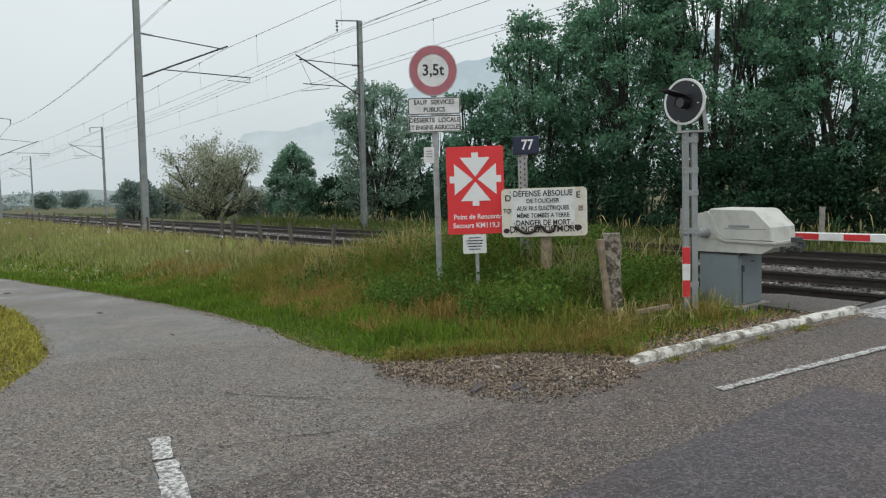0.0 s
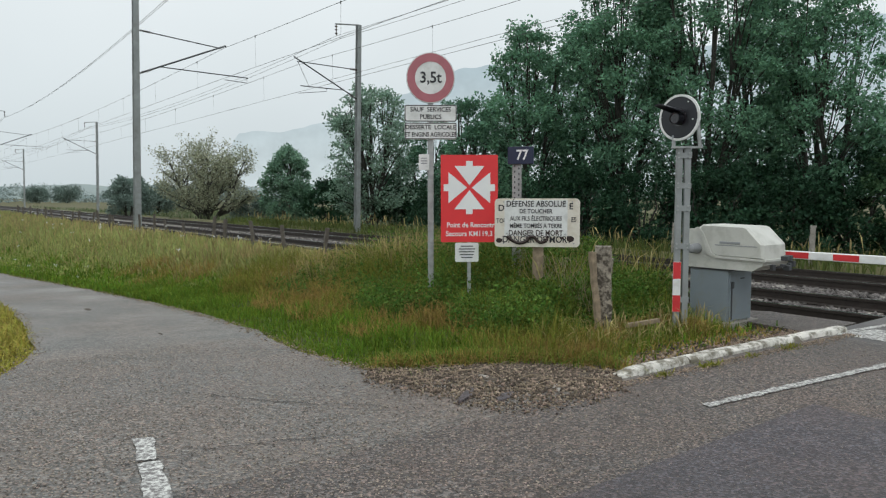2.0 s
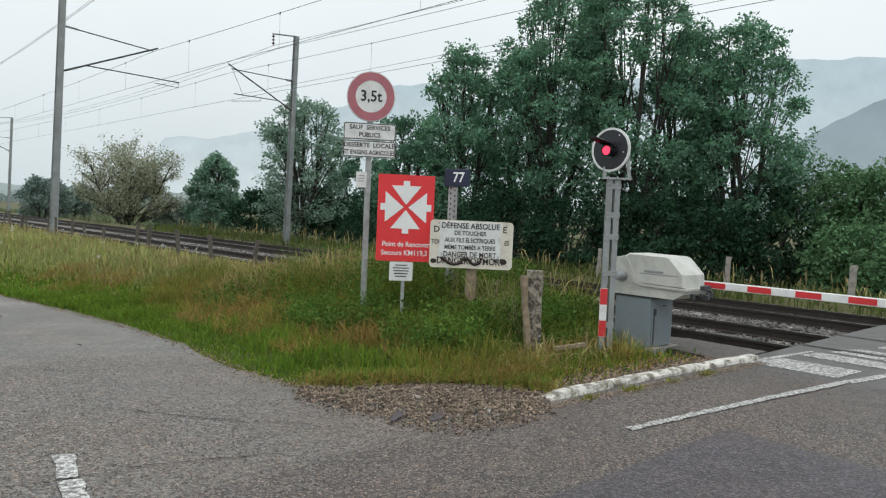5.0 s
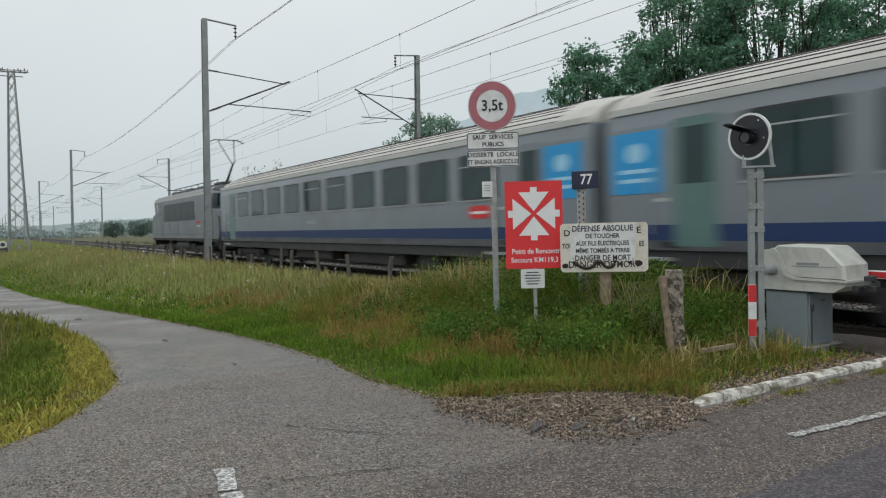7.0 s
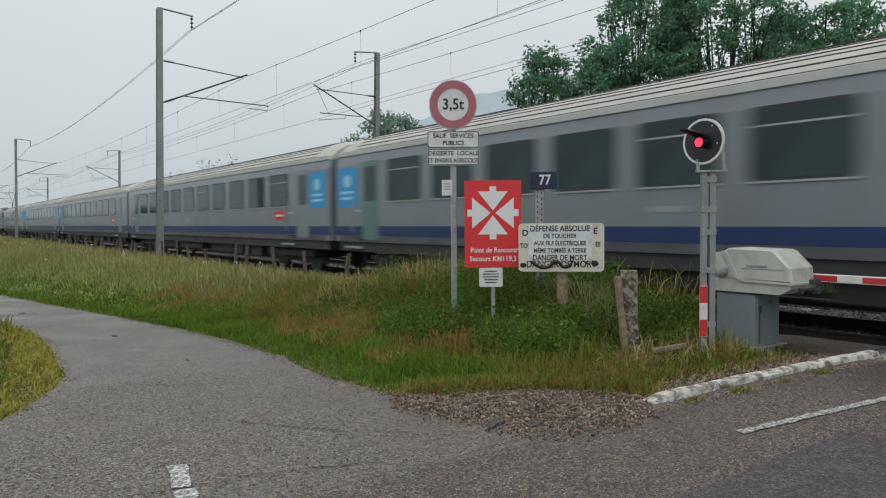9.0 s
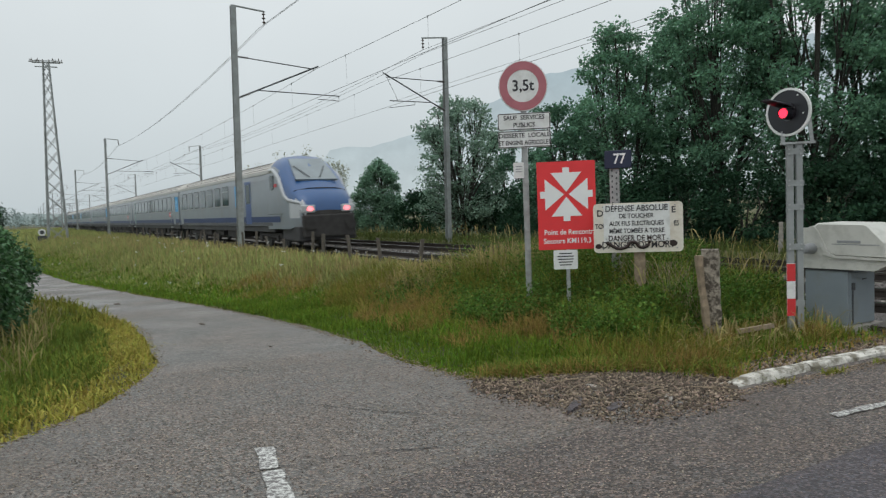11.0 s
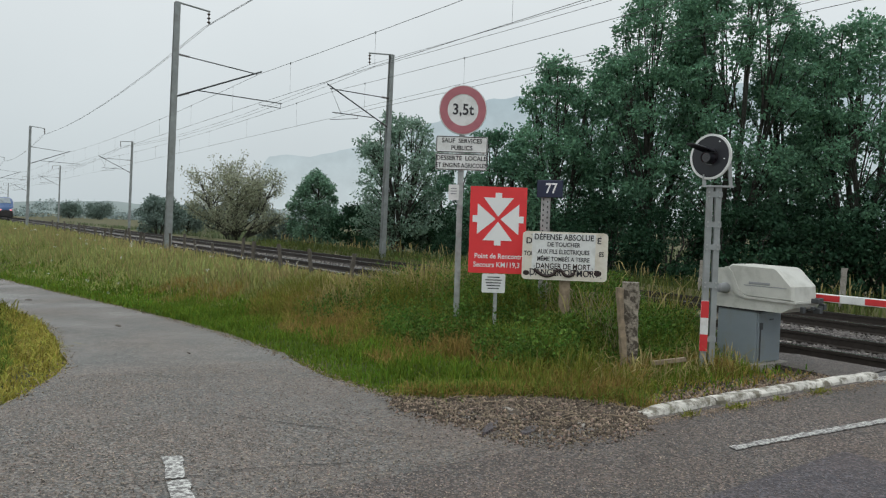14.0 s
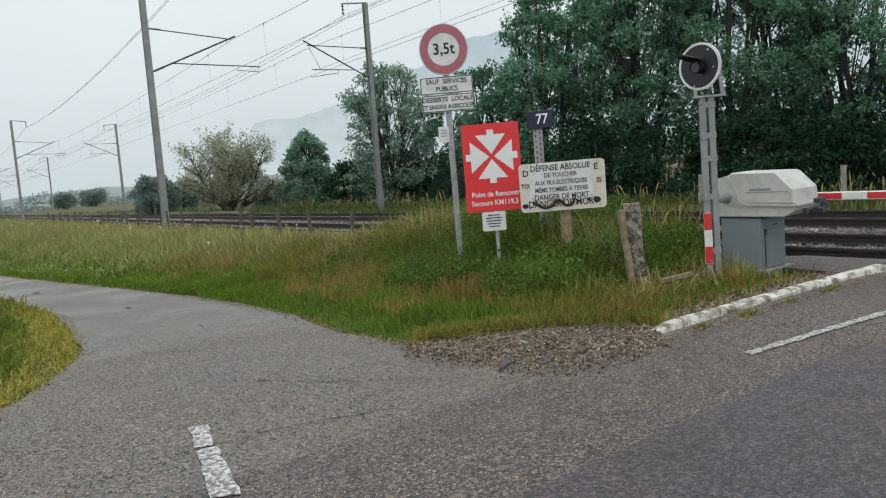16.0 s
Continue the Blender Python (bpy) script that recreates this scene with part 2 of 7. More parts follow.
def asphalt_material(name, color, chip, wet):
    """Chipped road surface: pale and dark stone grains, large stains, damp gloss in patches."""
    mat = bpy.data.materials.new(name)
    mat.use_nodes = True
    nodes, links = mat.node_tree.nodes, mat.node_tree.links
    b = nodes["Principled BSDF"]
    coord = nodes.new("ShaderNodeTexCoord").outputs["Object"]
    vor = nodes.new("ShaderNodeTexVoronoi")
    vor.inputs["Scale"].default_value = 72
    links.new(coord, vor.inputs["Vector"])
    big = nodes.new("ShaderNodeTexNoise")
    big.inputs["Scale"].default_value, big.inputs["Detail"].default_value = 0.55, 6
    links.new(coord, big.inputs["Vector"])
    mid = nodes.new("ShaderNodeTexNoise")
    mid.inputs["Scale"].default_value, mid.inputs["Detail"].default_value = 9.0, 8
    mid.inputs["Roughness"].default_value = 0.75
    links.new(coord, mid.inputs["Vector"])
    sep = nodes.new("ShaderNodeSeparateColor")
    links.new(vor.outputs["Color"], sep.inputs[0])
    grain = nodes.new("ShaderNodeMapRange")
    grain.inputs["To Min"].default_value, grain.inputs["To Max"].default_value = 1 - 0.72 * chip, 1 + 1.45 * chip
    skew = nodes.new("ShaderNodeMath")
    skew.operation = "POWER"
    skew.inputs[1].default_value = 2.0
    links.new(sep.outputs[0], skew.inputs[0])
    links.new(skew.outputs[0], grain.inputs["Value"])
    stain = nodes.new("ShaderNodeMapRange")
    stain.inputs["From Min"].default_value, stain.inputs["From Max"].default_value = 0.3, 0.7
    stain.inputs["To Min"].default_value, stain.inputs["To Max"].default_value = 0.78, 1.2
    links.new(big.outputs["Fac"], stain.inputs["Value"])
    blot = nodes.new("ShaderNodeMapRange")
    blot.inputs["From Min"].default_value, blot.inputs["From Max"].default_value = 0.25, 0.75
    blot.inputs["To Min"].default_value, blot.inputs["To Max"].default_value = 0.80, 1.20
    links.new(mid.outputs["Fac"], blot.inputs["Value"])
    m1 = nodes.new("ShaderNodeMath")
    m1.operation = "MULTIPLY"
    links.new(grain.outputs[0], m1.inputs[0])
    links.new(stain.outputs[0], m1.inputs[1])
    m2 = nodes.new("ShaderNodeMath")
    m2.operation = "MULTIPLY"
    links.new(m1.outputs[0], m2.inputs[0])
    links.new(blot.outputs[0], m2.inputs[1])
    hsv = nodes.new("ShaderNodeHueSaturation")
    # reddish stones among blue-grey ones, in drifts
    tone = nodes.new("ShaderNodeTexNoise")
    tone.inputs["Scale"].default_value, tone.inputs["Detail"].default_value = 1.1, 4
    links.new(coord, tone.inputs["Vector"])
    drift = nodes.new("ShaderNodeMapRange")
    drift.inputs["From Min"].default_value, drift.inputs["From Max"].default_value = 0.35, 0.65
    drift.inputs["To Min"].default_value, drift.inputs["To Max"].default_value = -0.3, 0.3
    links.new(tone.outputs["Fac"], drift.inputs["Value"])
    pick = nodes.new("ShaderNodeMath")
    pick.operation = "ADD"
    pick.use_clamp = True
    links.new(sep.outputs[1], pick.inputs[0])
    links.new(drift.outputs[0], pick.inputs[1])
    hues = nodes.new("ShaderNodeMixRGB")
    hues.inputs[1].default_value = (color[0] * 1.12, color[1] * 0.97, color[2] * 0.92, 1)
    hues.inputs[2].default_value = (color[0] * 0.90, color[1] * 1.0, color[2] * 1.10, 1)
    links.new(pick.outputs[0], hues.inputs[0])
    links.new(hues.outputs[0], hsv.inputs["Color"])
    links.new(m2.outputs[0], hsv.inputs["Value"])
    links.new(hsv.outputs[0], b.inputs["Base Color"])
    ro = nodes.new("ShaderNodeMapRange")
    ro.inputs["From Min"].default_value, ro.inputs["From Max"].default_value = 0.35, 0.65
    ro.inputs["To Min"].default_value, ro.inputs["To Max"].default_value = wet, 0.75
    links.new(big.outputs["Fac"], ro.inputs["Value"])
    links.new(ro.outputs[0], b.inputs["Roughness"])
    bp = nodes.new("ShaderNodeBump")
    bp.inputs["Strength"].default_value, bp.inputs["Distance"].default_value = 0.7, 0.006
    links.new(vor.outputs["Distance"], bp.inputs["Height"])
    links.new(bp.outputs[0], b.inputs["Normal"])
    return mat


def glow(name, color, strength):
    mat = bpy.data.materials.new(name)
    mat.use_nodes = True
    b = mat.node_tree.nodes["Principled BSDF"]
    b.inputs["Base Color"].default_value = (*color, 1)
    b.inputs["Emission Color"].default_value = (*color, 1)
    b.inputs["Emission Strength"].default_value = strength
    return mat


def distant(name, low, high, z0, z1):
    """A far backdrop that glows, rain haze painted into its colours; rock and wood mottling."""
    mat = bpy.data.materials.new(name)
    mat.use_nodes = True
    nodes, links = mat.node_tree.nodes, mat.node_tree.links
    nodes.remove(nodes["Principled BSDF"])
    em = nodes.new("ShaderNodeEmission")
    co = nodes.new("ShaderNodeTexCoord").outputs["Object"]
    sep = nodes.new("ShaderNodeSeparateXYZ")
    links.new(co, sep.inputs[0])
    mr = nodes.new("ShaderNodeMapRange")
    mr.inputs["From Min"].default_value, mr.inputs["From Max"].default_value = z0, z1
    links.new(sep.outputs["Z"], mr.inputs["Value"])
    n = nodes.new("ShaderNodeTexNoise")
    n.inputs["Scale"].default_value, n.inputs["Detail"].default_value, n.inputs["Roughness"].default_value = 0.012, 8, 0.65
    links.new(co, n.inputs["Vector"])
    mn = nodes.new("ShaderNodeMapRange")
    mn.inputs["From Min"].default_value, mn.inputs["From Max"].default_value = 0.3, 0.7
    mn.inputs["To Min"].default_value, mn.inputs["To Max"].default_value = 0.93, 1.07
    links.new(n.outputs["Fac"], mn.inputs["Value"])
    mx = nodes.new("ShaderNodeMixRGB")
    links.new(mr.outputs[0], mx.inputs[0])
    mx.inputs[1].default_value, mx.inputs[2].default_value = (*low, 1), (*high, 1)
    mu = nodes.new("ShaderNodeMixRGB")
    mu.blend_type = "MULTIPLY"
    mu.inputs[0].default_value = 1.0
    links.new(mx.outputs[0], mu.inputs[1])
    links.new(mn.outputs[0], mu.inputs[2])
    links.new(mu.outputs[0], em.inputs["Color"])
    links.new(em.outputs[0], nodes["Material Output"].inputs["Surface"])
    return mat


SOIL = material("soil_and_turf", (0.075, 0.075, 0.026), 0.95, var=0.45, scale=1.3, bump=0.8, bump_scale=14, dirt=(0.14, 0.115, 0.055), dirt_amount=0.7, dirt_scale=0.6)
# bank earth with the crevice shade between grass blades put into its colour
EARTH = material("shade_dark_bank_earth", (0.060, 0.055, 0.026), 0.95, var=0.5, scale=3.0, bump=0.8, bump_scale=18)
ASPHALT = asphalt_material("road_asphalt", (0.088, 0.074, 0.064), 0.92, 0.44)
LANE_MAT = asphalt_material("lane_asphalt", (0.126, 0.115, 0.099), 0.66, 0.30)
PATCH_MAT = asphalt_material("repair_asphalt", (0.062, 0.053, 0.056), 0.75, 0.36)
WORN_WHITE = material("worn_road_paint", (0.60, 0.60, 0.57), 0.6, var=0.15, scale=9, bump=0.5, bump_scale=60, dirt=(0.11, 0.10, 0.097), dirt_amount=0.95, dirt_scale=34, dirt_at=(0.40, 0.56))
KERB_MAT = material("painted_kerb", (0.64, 0.62, 0.57), 0.75, var=0.2, scale=5, bump=0.6, bump_scale=30, dirt=(0.12, 0.105, 0.07), dirt_amount=0.92, dirt_scale=8, dirt_at=(0.45, 0.60))
GRAVEL_MAT = material("broken_stone", (0.165, 0.125, 0.092), 0.9, var=0.4, scale=20, bump=0.4, island=0.9, hue=0.03)
GRAVEL_PALE = material("pale_broken_stone", (0.235, 0.182, 0.135), 0.85, var=0.35, scale=25, bump=0.4, island=0.7, hue=0.02)
BALLAST_MAT = material("ballast_stone", (0.108, 0.098, 0.093), 0.9, var=0.35, scale=9, bump=1.0, bump_scale=22, island=0.45)
RUST = material("rusty_rail", (0.034, 0.027, 0.023), 0.65, metal=0.3, var=0.3, scale=12)
RAIL_TOP = material("polished_rail", (0.42, 0.42, 0.42), 0.25, metal=1.0, var=0.1)
CONCRETE = material("old_concrete", (0.30, 0.28, 0.25), 0.9, var=0.25, scale=7, bump=0.5, bump_scale=35, dirt=(0.10, 0.09, 0.065), dirt_amount=0.8, dirt_scale=5)
LICHEN = material("lichened_wood", (0.30, 0.265, 0.215), 0.95, var=0.4, scale=18, bump=0.9, bump_scale=45, dirt=(0.055, 0.045, 0.034), dirt_amount=0.92, dirt_scale=16, dirt_at=(0.44, 0.58))
PANEL = material("crossing_panel", (0.105, 0.10, 0.098), 0.7, var=0.25, scale=5, bump=0.5, bump_scale=60, dirt=(0.09, 0.085, 0.08), dirt_amount=0.6, dirt_scale=3)
GALV = material("galvanised_steel", (0.40, 0.42, 0.42), 0.5, metal=0.45, var=0.22, scale=9, bump=0.15, dirt=(0.22, 0.22, 0.21), dirt_amount=0.6, dirt_scale=6)
MAST_MAT = material("mast_steel", (0.30, 0.32, 0.32), 0.6, metal=0.35, var=0.2, scale=3, bump=0.1, dirt=(0.18, 0.18, 0.17), dirt_amount=0.6, dirt_scale=2)
DARK_STEEL = material("dark_steel", (0.07, 0.075, 0.08), 0.6, metal=0.4, var=0.2)
WIRE = material("weathered_copper", (0.11, 0.12, 0.12), 0.6, metal=0.3, var=0.1, bump=0)
PORCELAIN = material("brown_insulator", (0.08, 0.06, 0.055), 0.3, var=0.1, bump=0)
WOOD = material("grey_post_wood", (0.27, 0.21, 0.145), 0.85, var=0.35, scale=14, bump=0.6, bump_scale=30, dirt=(0.08, 0.065, 0.045), dirt_amount=0.6, dirt_scale=6)
CHIPPING = material("road_chippings", (0.190, 0.155, 0.128), 0.75, var=0.2, scale=2.0, bump=0, island=0.8, hue=0.03)
STONY = material("stony_earth", (0.072, 0.055, 0.040), 0.95, var=0.5, scale=12, bump=0.8, bump_scale=60)
POST_DARK = material("dark_post_wood", (0.105, 0.092, 0.078), 0.9, var=0.35, scale=12, bump=0.6, bump_scale=30)
SIGN_WHITE = material("sign_white", (0.72, 0.73, 0.72), 0.45, var=0.06, scale=5, bump=0.02, dirt=(0.45, 0.45, 0.42), dirt_amount=0.5, dirt_scale=7)
CREAM = material("old_enamel", (0.70, 0.66, 0.58), 0.45, var=0.08, scale=6, bump=0.05, dirt=(0.45, 0.38, 0.28), dirt_amount=0.6, dirt_scale=6)
SIGN_RED = material("sign_red", (0.74, 0.035, 0.04), 0.45, var=0.08, scale=4, bump=0.02)
RING_RED = material("faded_sign_red", (0.40, 0.13, 0.155), 0.45, var=0.1, scale=8, bump=0.02)
BAND_RED = material("band_red", (0.58, 0.03, 0.035), 0.5, var=0.12, scale=8, bump=0.03)
SIGN_BLUE = material("plate_blue", (0.012, 0.018, 0.05), 0.4, var=0.1, bump=0.02)
INK = material("black_lettering", (0.02, 0.02, 0.024), 0.5, var=0.1, bump=0)
SPRAY = material("black_spray", (0.025, 0.012, 0.01), 0.6, var=0.3, bump=0)
WHITE_INK = material("white_lettering", (0.78, 0.78, 0.78), 0.5, var=0.03, bump=0)
GREY_BACK = material("grey_sign_back", (0.30, 0.31, 0.32), 0.5, metal=0.3, var=0.1)
BOX_GREY = material("grey_cabinet_paint", (0.20, 0.235, 0.26), 0.5, var=0.1, scale=4, bump=0.05, dirt=(0.17, 0.18, 0.16), dirt_amount=0.6, dirt_scale=4)
HOOD_MAT = material("cream_hood_plastic", (0.52, 0.52, 0.48), 0.5, var=0.08, scale=4, bump=0.05, dirt=(0.32, 0.32, 0.28), dirt_amount=0.6, dirt_scale=5)
BLACK = material("matt_black", (0.014, 0.015, 0.020), 0.34, var=0.2, bump=0.03)
LENS_DARK = material("unlit_red_lens", (0.014, 0.010, 0.014), 0.2, var=0.05, bump=0, coat=0.6)
LENS_RED = glow("lit_red_lens", (1.0, 0.03, 0.07), 2.2)
TAIL_RED = glow("tail_light", (1.0, 0.22, 0.25), 1.8)
COACH_GREY = material("coach_grey_paint", (0.182, 0.210, 0.236), 0.35, var=0.07, scale=1.2, bump=0.0, dirt=(0.165, 0.168, 0.165), dirt_amount=0.6, dirt_scale=0.7, coat=0.3)
COACH_ROOF = material("coach_roof", (0.50, 0.48, 0.44), 0.6, var=0.15, scale=1.5, bump=0.05, dirt=(0.20, 0.185, 0.175), dirt_amount=0.6, dirt_scale=1.5)
COACH_PALE = material("coach_pale_stripe", (0.48, 0.48, 0.46), 0.45, var=0.08, scale=2, bump=0)
COACH_BLUE = material("coach_blue_stripe", (0.009, 0.030, 0.105), 0.5, var=0.08, bump=0)
NOSE_BLUE = material("nose_blue", (0.016, 0.074, 0.215), 0.35, var=0.06, scale=1, bump=0, coat=0.5)
NOSE_WHITE = material("nose_white", (0.42, 0.44, 0.46), 0.35, var=0.05, bump=0, coat=0.3)
POSTER_BLUE = material("bright_blue_panel", (0.015, 0.29, 0.62), 0.4, var=0.05, bump=0)
PALE_BLUE = material("pale_blue_marks", (0.35, 0.62, 0.80), 0.5, var=0.05, bump=0)
LOCO_GREY = material("locomotive_grey", (0.172, 0.190, 0.212), 0.4, var=0.12, scale=1, bump=0, dirt=(0.125, 0.118, 0.11), dirt_amount=0.6, dirt_scale=1.2)
UNDER = material("sooty_underframe", (0.035, 0.033, 0.032), 0.8, var=0.35, scale=4, bump=0.2)
SILL = material("sooty_panel", (0.085, 0.090, 0.098), 0.6, var=0.25, scale=1.5, bump=0, dirt=(0.05, 0.048, 0.046), dirt_amount=0.7, dirt_scale=1.2)
SKIRT = material("dirty_skirt", (0.042, 0.042, 0.044), 0.7, var=0.25, scale=2, bump=0.05)
DOOR_GREEN = material("grey_green_door", (0.10, 0.185, 0.175), 0.35, var=0.08, bump=0)
DOOR_TEAL = material("dark_blue_door", (0.02, 0.06, 0.20), 0.35, var=0.08, bump=0)
GLASS = material("tinted_window", (0.016, 0.036, 0.038), 0.08, var=0.45, scale=0.8, bump=0.02, bump_scale=2.0, spec=0.36)
# pale base colour paints the sky's reflection onto the trailer windscreen
WINDSCREEN = material("sky_tinted_windscreen", (0.24, 0.28, 0.30), 0.06, var=0.2, scale=1, bump=0, spec=0.7)
GRILLE = material("blue_black_grille", (0.016, 0.023, 0.031), 0.42, var=0.3, scale=2, bump=0)
LOCO_ROOF = material("locomotive_roof", (0.20, 0.205, 0.215), 0.6, var=0.2, scale=1.5, bump=0.05, dirt=(0.10, 0.095, 0.09), dirt_amount=0.7, dirt_scale=1.5)
ROOF_GEAR = material("grey_roof_gear", (0.13, 0.13, 0.13), 0.7, var=0.3, scale=3, bump=0.1, dirt=(0.06, 0.055, 0.05), dirt_amount=0.7, dirt_scale=3)
FRAME = material("black_rubber_frame", (0.03, 0.03, 0.032), 0.6, var=0.1, bump=0)
BARK = material("bark", (0.052, 0.050, 0.043), 0.95, var=0.4, scale=9, bump=0.8, bump_scale=22)
LEAF_ASH = material("ash_leaves", (0.142, 0.282, 0.178), 0.6, var=0.25, scale=0.35, bump=0, island=0.4, hue=0.02, transl=0.42, spec=0.12)
LEAF_DARK = material("dark_leaves", (0.108, 0.225, 0.144), 0.6, var=0.25, scale=0.4, bump=0, island=0.4, hue=0.02, transl=0.40, spec=0.12)
# leaf colour darkened to imitate shade under the ash trees; low meadow shrubs share it
LEAF_SHRUB = material("dark_shaded_shrub_leaves", (0.028, 0.070, 0.038), 0.6, var=0.3, scale=0.4, bump=0, island=0.4, hue=0.02, transl=0.3, spec=0.12)
LEAF_PALE = material("sparse_olive_leaves", (0.285, 0.305, 0.205), 0.6, var=0.2, scale=0.5, bump=0, island=0.35, hue=0.02, transl=0.25, spec=0.3)
LEAF_MID = material("grey_green_leaves", (0.205, 0.310, 0.235), 0.6, var=0.25, scale=0.4, bump=0, island=0.4, hue=0.02, transl=0.40, spec=0.12)
LEAF_FRESH = material("fresh_shrub_leaves", (0.118, 0.225, 0.108), 0.6, var=0.25, scale=0.4, bump=0, island=0.4, hue=0.02, transl=0.35, spec=0.12)
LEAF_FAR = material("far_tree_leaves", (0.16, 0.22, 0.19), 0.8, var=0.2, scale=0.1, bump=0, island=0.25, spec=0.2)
LEAF_YOUNG = material("young_tree_leaves", (0.165, 0.285, 0.195), 0.6, var=0.25, scale=0.4, bump=0, island=0.4, hue=0.02, transl=0.4, spec=0.12)
# pale blue-green base stands in for haze over the far woods
FAR_WOOD = material("haze_tinted_far_wood", (0.27, 0.335, 0.33), 0.9, var=0.2, scale=0.05, bump=0, island=0.2, spec=0.1)
HEDGE = material("hedge_leaves", (0.070, 0.160, 0.062), 0.45, var=0.25, scale=1.5, bump=0, island=0.4, hue=0.02, transl=0.2, spec=0.4)
GRASS_GREEN = material("fresh_grass", (0.125, 0.205, 0.024), 0.75, var=0.25, scale=0.8, bump=0, island=0.45, hue=0.03, transl=0.3, spec=0.1)
GRASS_TALL = material("tall_meadow_grass", (0.190, 0.205, 0.038), 0.75, var=0.3, scale=0.5, bump=0, island=0.45, hue=0.035, transl=0.3, spec=0.1)
GRASS_DRY = material("seeding_grass", (0.34, 0.285, 0.125), 0.75, var=0.2, scale=0.6, bump=0, island=0.35, hue=0.02, transl=0.3, spec=0.2)
GRASS_RED = material("ochre_dry_grass", (0.30, 0.215, 0.066), 0.75, var=0.2, scale=0.6, bump=0, island=0.35, hue=0.02, transl=0.3, spec=0.2)
GRASS_VERGE = material("verge_grass_mix", (0.165, 0.220, 0.040), 0.75, var=0.3, scale=0.9, bump=0, island=0.45, hue=0.035, transl=0.3, spec=0.1)
GRASS_YELLOW = material("mown_yellow_grass", (0.36, 0.33, 0.07), 0.75, var=0.25, scale=2.0, bump=0, island=0.35, hue=0.03, transl=0.25, spec=0.2)
WEED = material("weed_leaves", (0.088, 0.160, 0.028), 0.6, var=0.25, scale=1.0, bump=0, island=0.5, hue=0.03, transl=0.3, spec=0.12)
# darker grass tone that carries the shade before the far hedge
ROUGH = material("rough_shade_tinted_grass", (0.090, 0.115, 0.034), 0.8, var=0.3, scale=0.3, bump=0, island=0.4, hue=0.03, transl=0.25, spec=0.1)
FIELD = material("far_field_grass", (0.130, 0.165, 0.085), 0.8, var=0.3, scale=0.15, bump=0, island=0.3, hue=0.02, transl=0.25, spec=0.1)
MEADOW = material("far_meadow_grass", (0.300, 0.325, 0.115), 0.8, var=0.3, scale=0.15, bump=0, island=0.35, hue=0.03, transl=0.25, spec=0.2)

# ---- ground, road, lane ----
def spread(near, far, step, grow):
    a = [0.0]
    d = step
    while a[-1] < far:
        if a[-1] > near:
            d *= grow
        a.append(a[-1] + d)
    return np.array(a)


def make_ground():
    up, down = spread(60, 3500, 0.5, 1.18), spread(12, 3500, 0.6, 1.25)
    ss = np.concatenate([-down[:0:-1], up])
    pp = np.concatenate([-spread(14, 3500, 0.5, 1.25)[:0:-1], spread(26, 3500, 0.35, 1.18)])
    S, P = np.meshgrid(ss, pp, indexing="ij")
    Z = gh(S, P) - 0.03
    rng = np.random.default_rng(3)
    rough = smooth(0.4, 1.2, P - lane_right(np.clip(S, 3.55, 130))) * smooth(4.0, 5.0, S) * (1 - smooth(7.6, 8.2, P))
    Z = Z + rough * rng.normal(0, 0.03, Z.shape)
    X = DS.x * S + NP.x * P
    Y = DS.y * S + NP.y * P
    n, m = S.shape
    idx = np.arange(n * m).reshape(n, m)
    faces = np.stack([idx[:-1, :-1], idx[:-1, 1:], idx[1:, 1:], idx[1:, :-1]], -1).reshape(-1, 4)
    me = array_mesh("ground", np.stack([X, Y, Z], -1).reshape(-1, 3), faces[:, ::-1], SOIL, 4)
    me.polygons.foreach_set("use_smooth", [True] * len(me.polygons))
    me.materials.append(EARTH)
    sc, pc = (S[:-1, :-1] + S[1:, 1:]) / 2, (P[:-1, :-1] + P[1:, 1:]) / 2
    # bank faces take the earth darkened for gaps between blades
    dark = (sc > 4.0) & (sc < 17) & (pc > lane_right(np.clip(sc, 3.55, 130)) + 0.2) & (pc < 8.3)
    me.polygons.foreach_set("material_index", dark.ravel().astype(np.int32))
    tagged(new("ground", me), "grassy earth of a railway verge and flat fields", "ground", kind="structure")


def strip(name, left, right, mat, label, category, lift=0.012, across=10, kind="structure"):
    """A road surface between two edges given as (s, p) pairs of equal count."""
    rows = []
    for (s0, p0), (s1, p1) in zip(left, right):
        k = np.linspace(0, 1, across + 1)
        s, p = s0 + (s1 - s0) * k, p0 + (p1 - p0) * k
        z = gh(s, p) + lift
        rows.append([W(a, b, c) for a, b, c in zip(s, p, z)])
    b = Build().loft(rows, cap=False, closed=False)
    ob = part(name, b, mat)
    for poly in ob.data.polygons:
        if poly.normal.z < 0:
            poly.flip()
    return tagged(ob, label, category, kind=kind)


def resample(line, n):
    pts = np.array(line, float)
    d = np.r_[0, np.cumsum(np.hypot(*np.diff(pts, axis=0).T))]
    # Catmull-Rom through the points
    out = []
    for u in np.linspace(0, 1, n) ** 1.5 * d[-1]:
        i = int(np.clip(np.searchsorted(d, u) - 1, 0, len(d) - 2))
        t = (u - d[i]) / (d[i + 1] - d[i])
        p0, p1, p2, p3 = pts[max(i - 1, 0)], pts[i], pts[i + 1], pts[min(i + 2, len(pts) - 1)]
        v = 0.5 * (2 * p1 + (p2 - p0) * t + (2 * p0 - 5 * p1 + 4 * p2 - p3) * t * t + (3 * p1 - p0 - 3 * p2 + p3) * t**3)
        out.append((float(v[0]), float(v[1])))
    return out


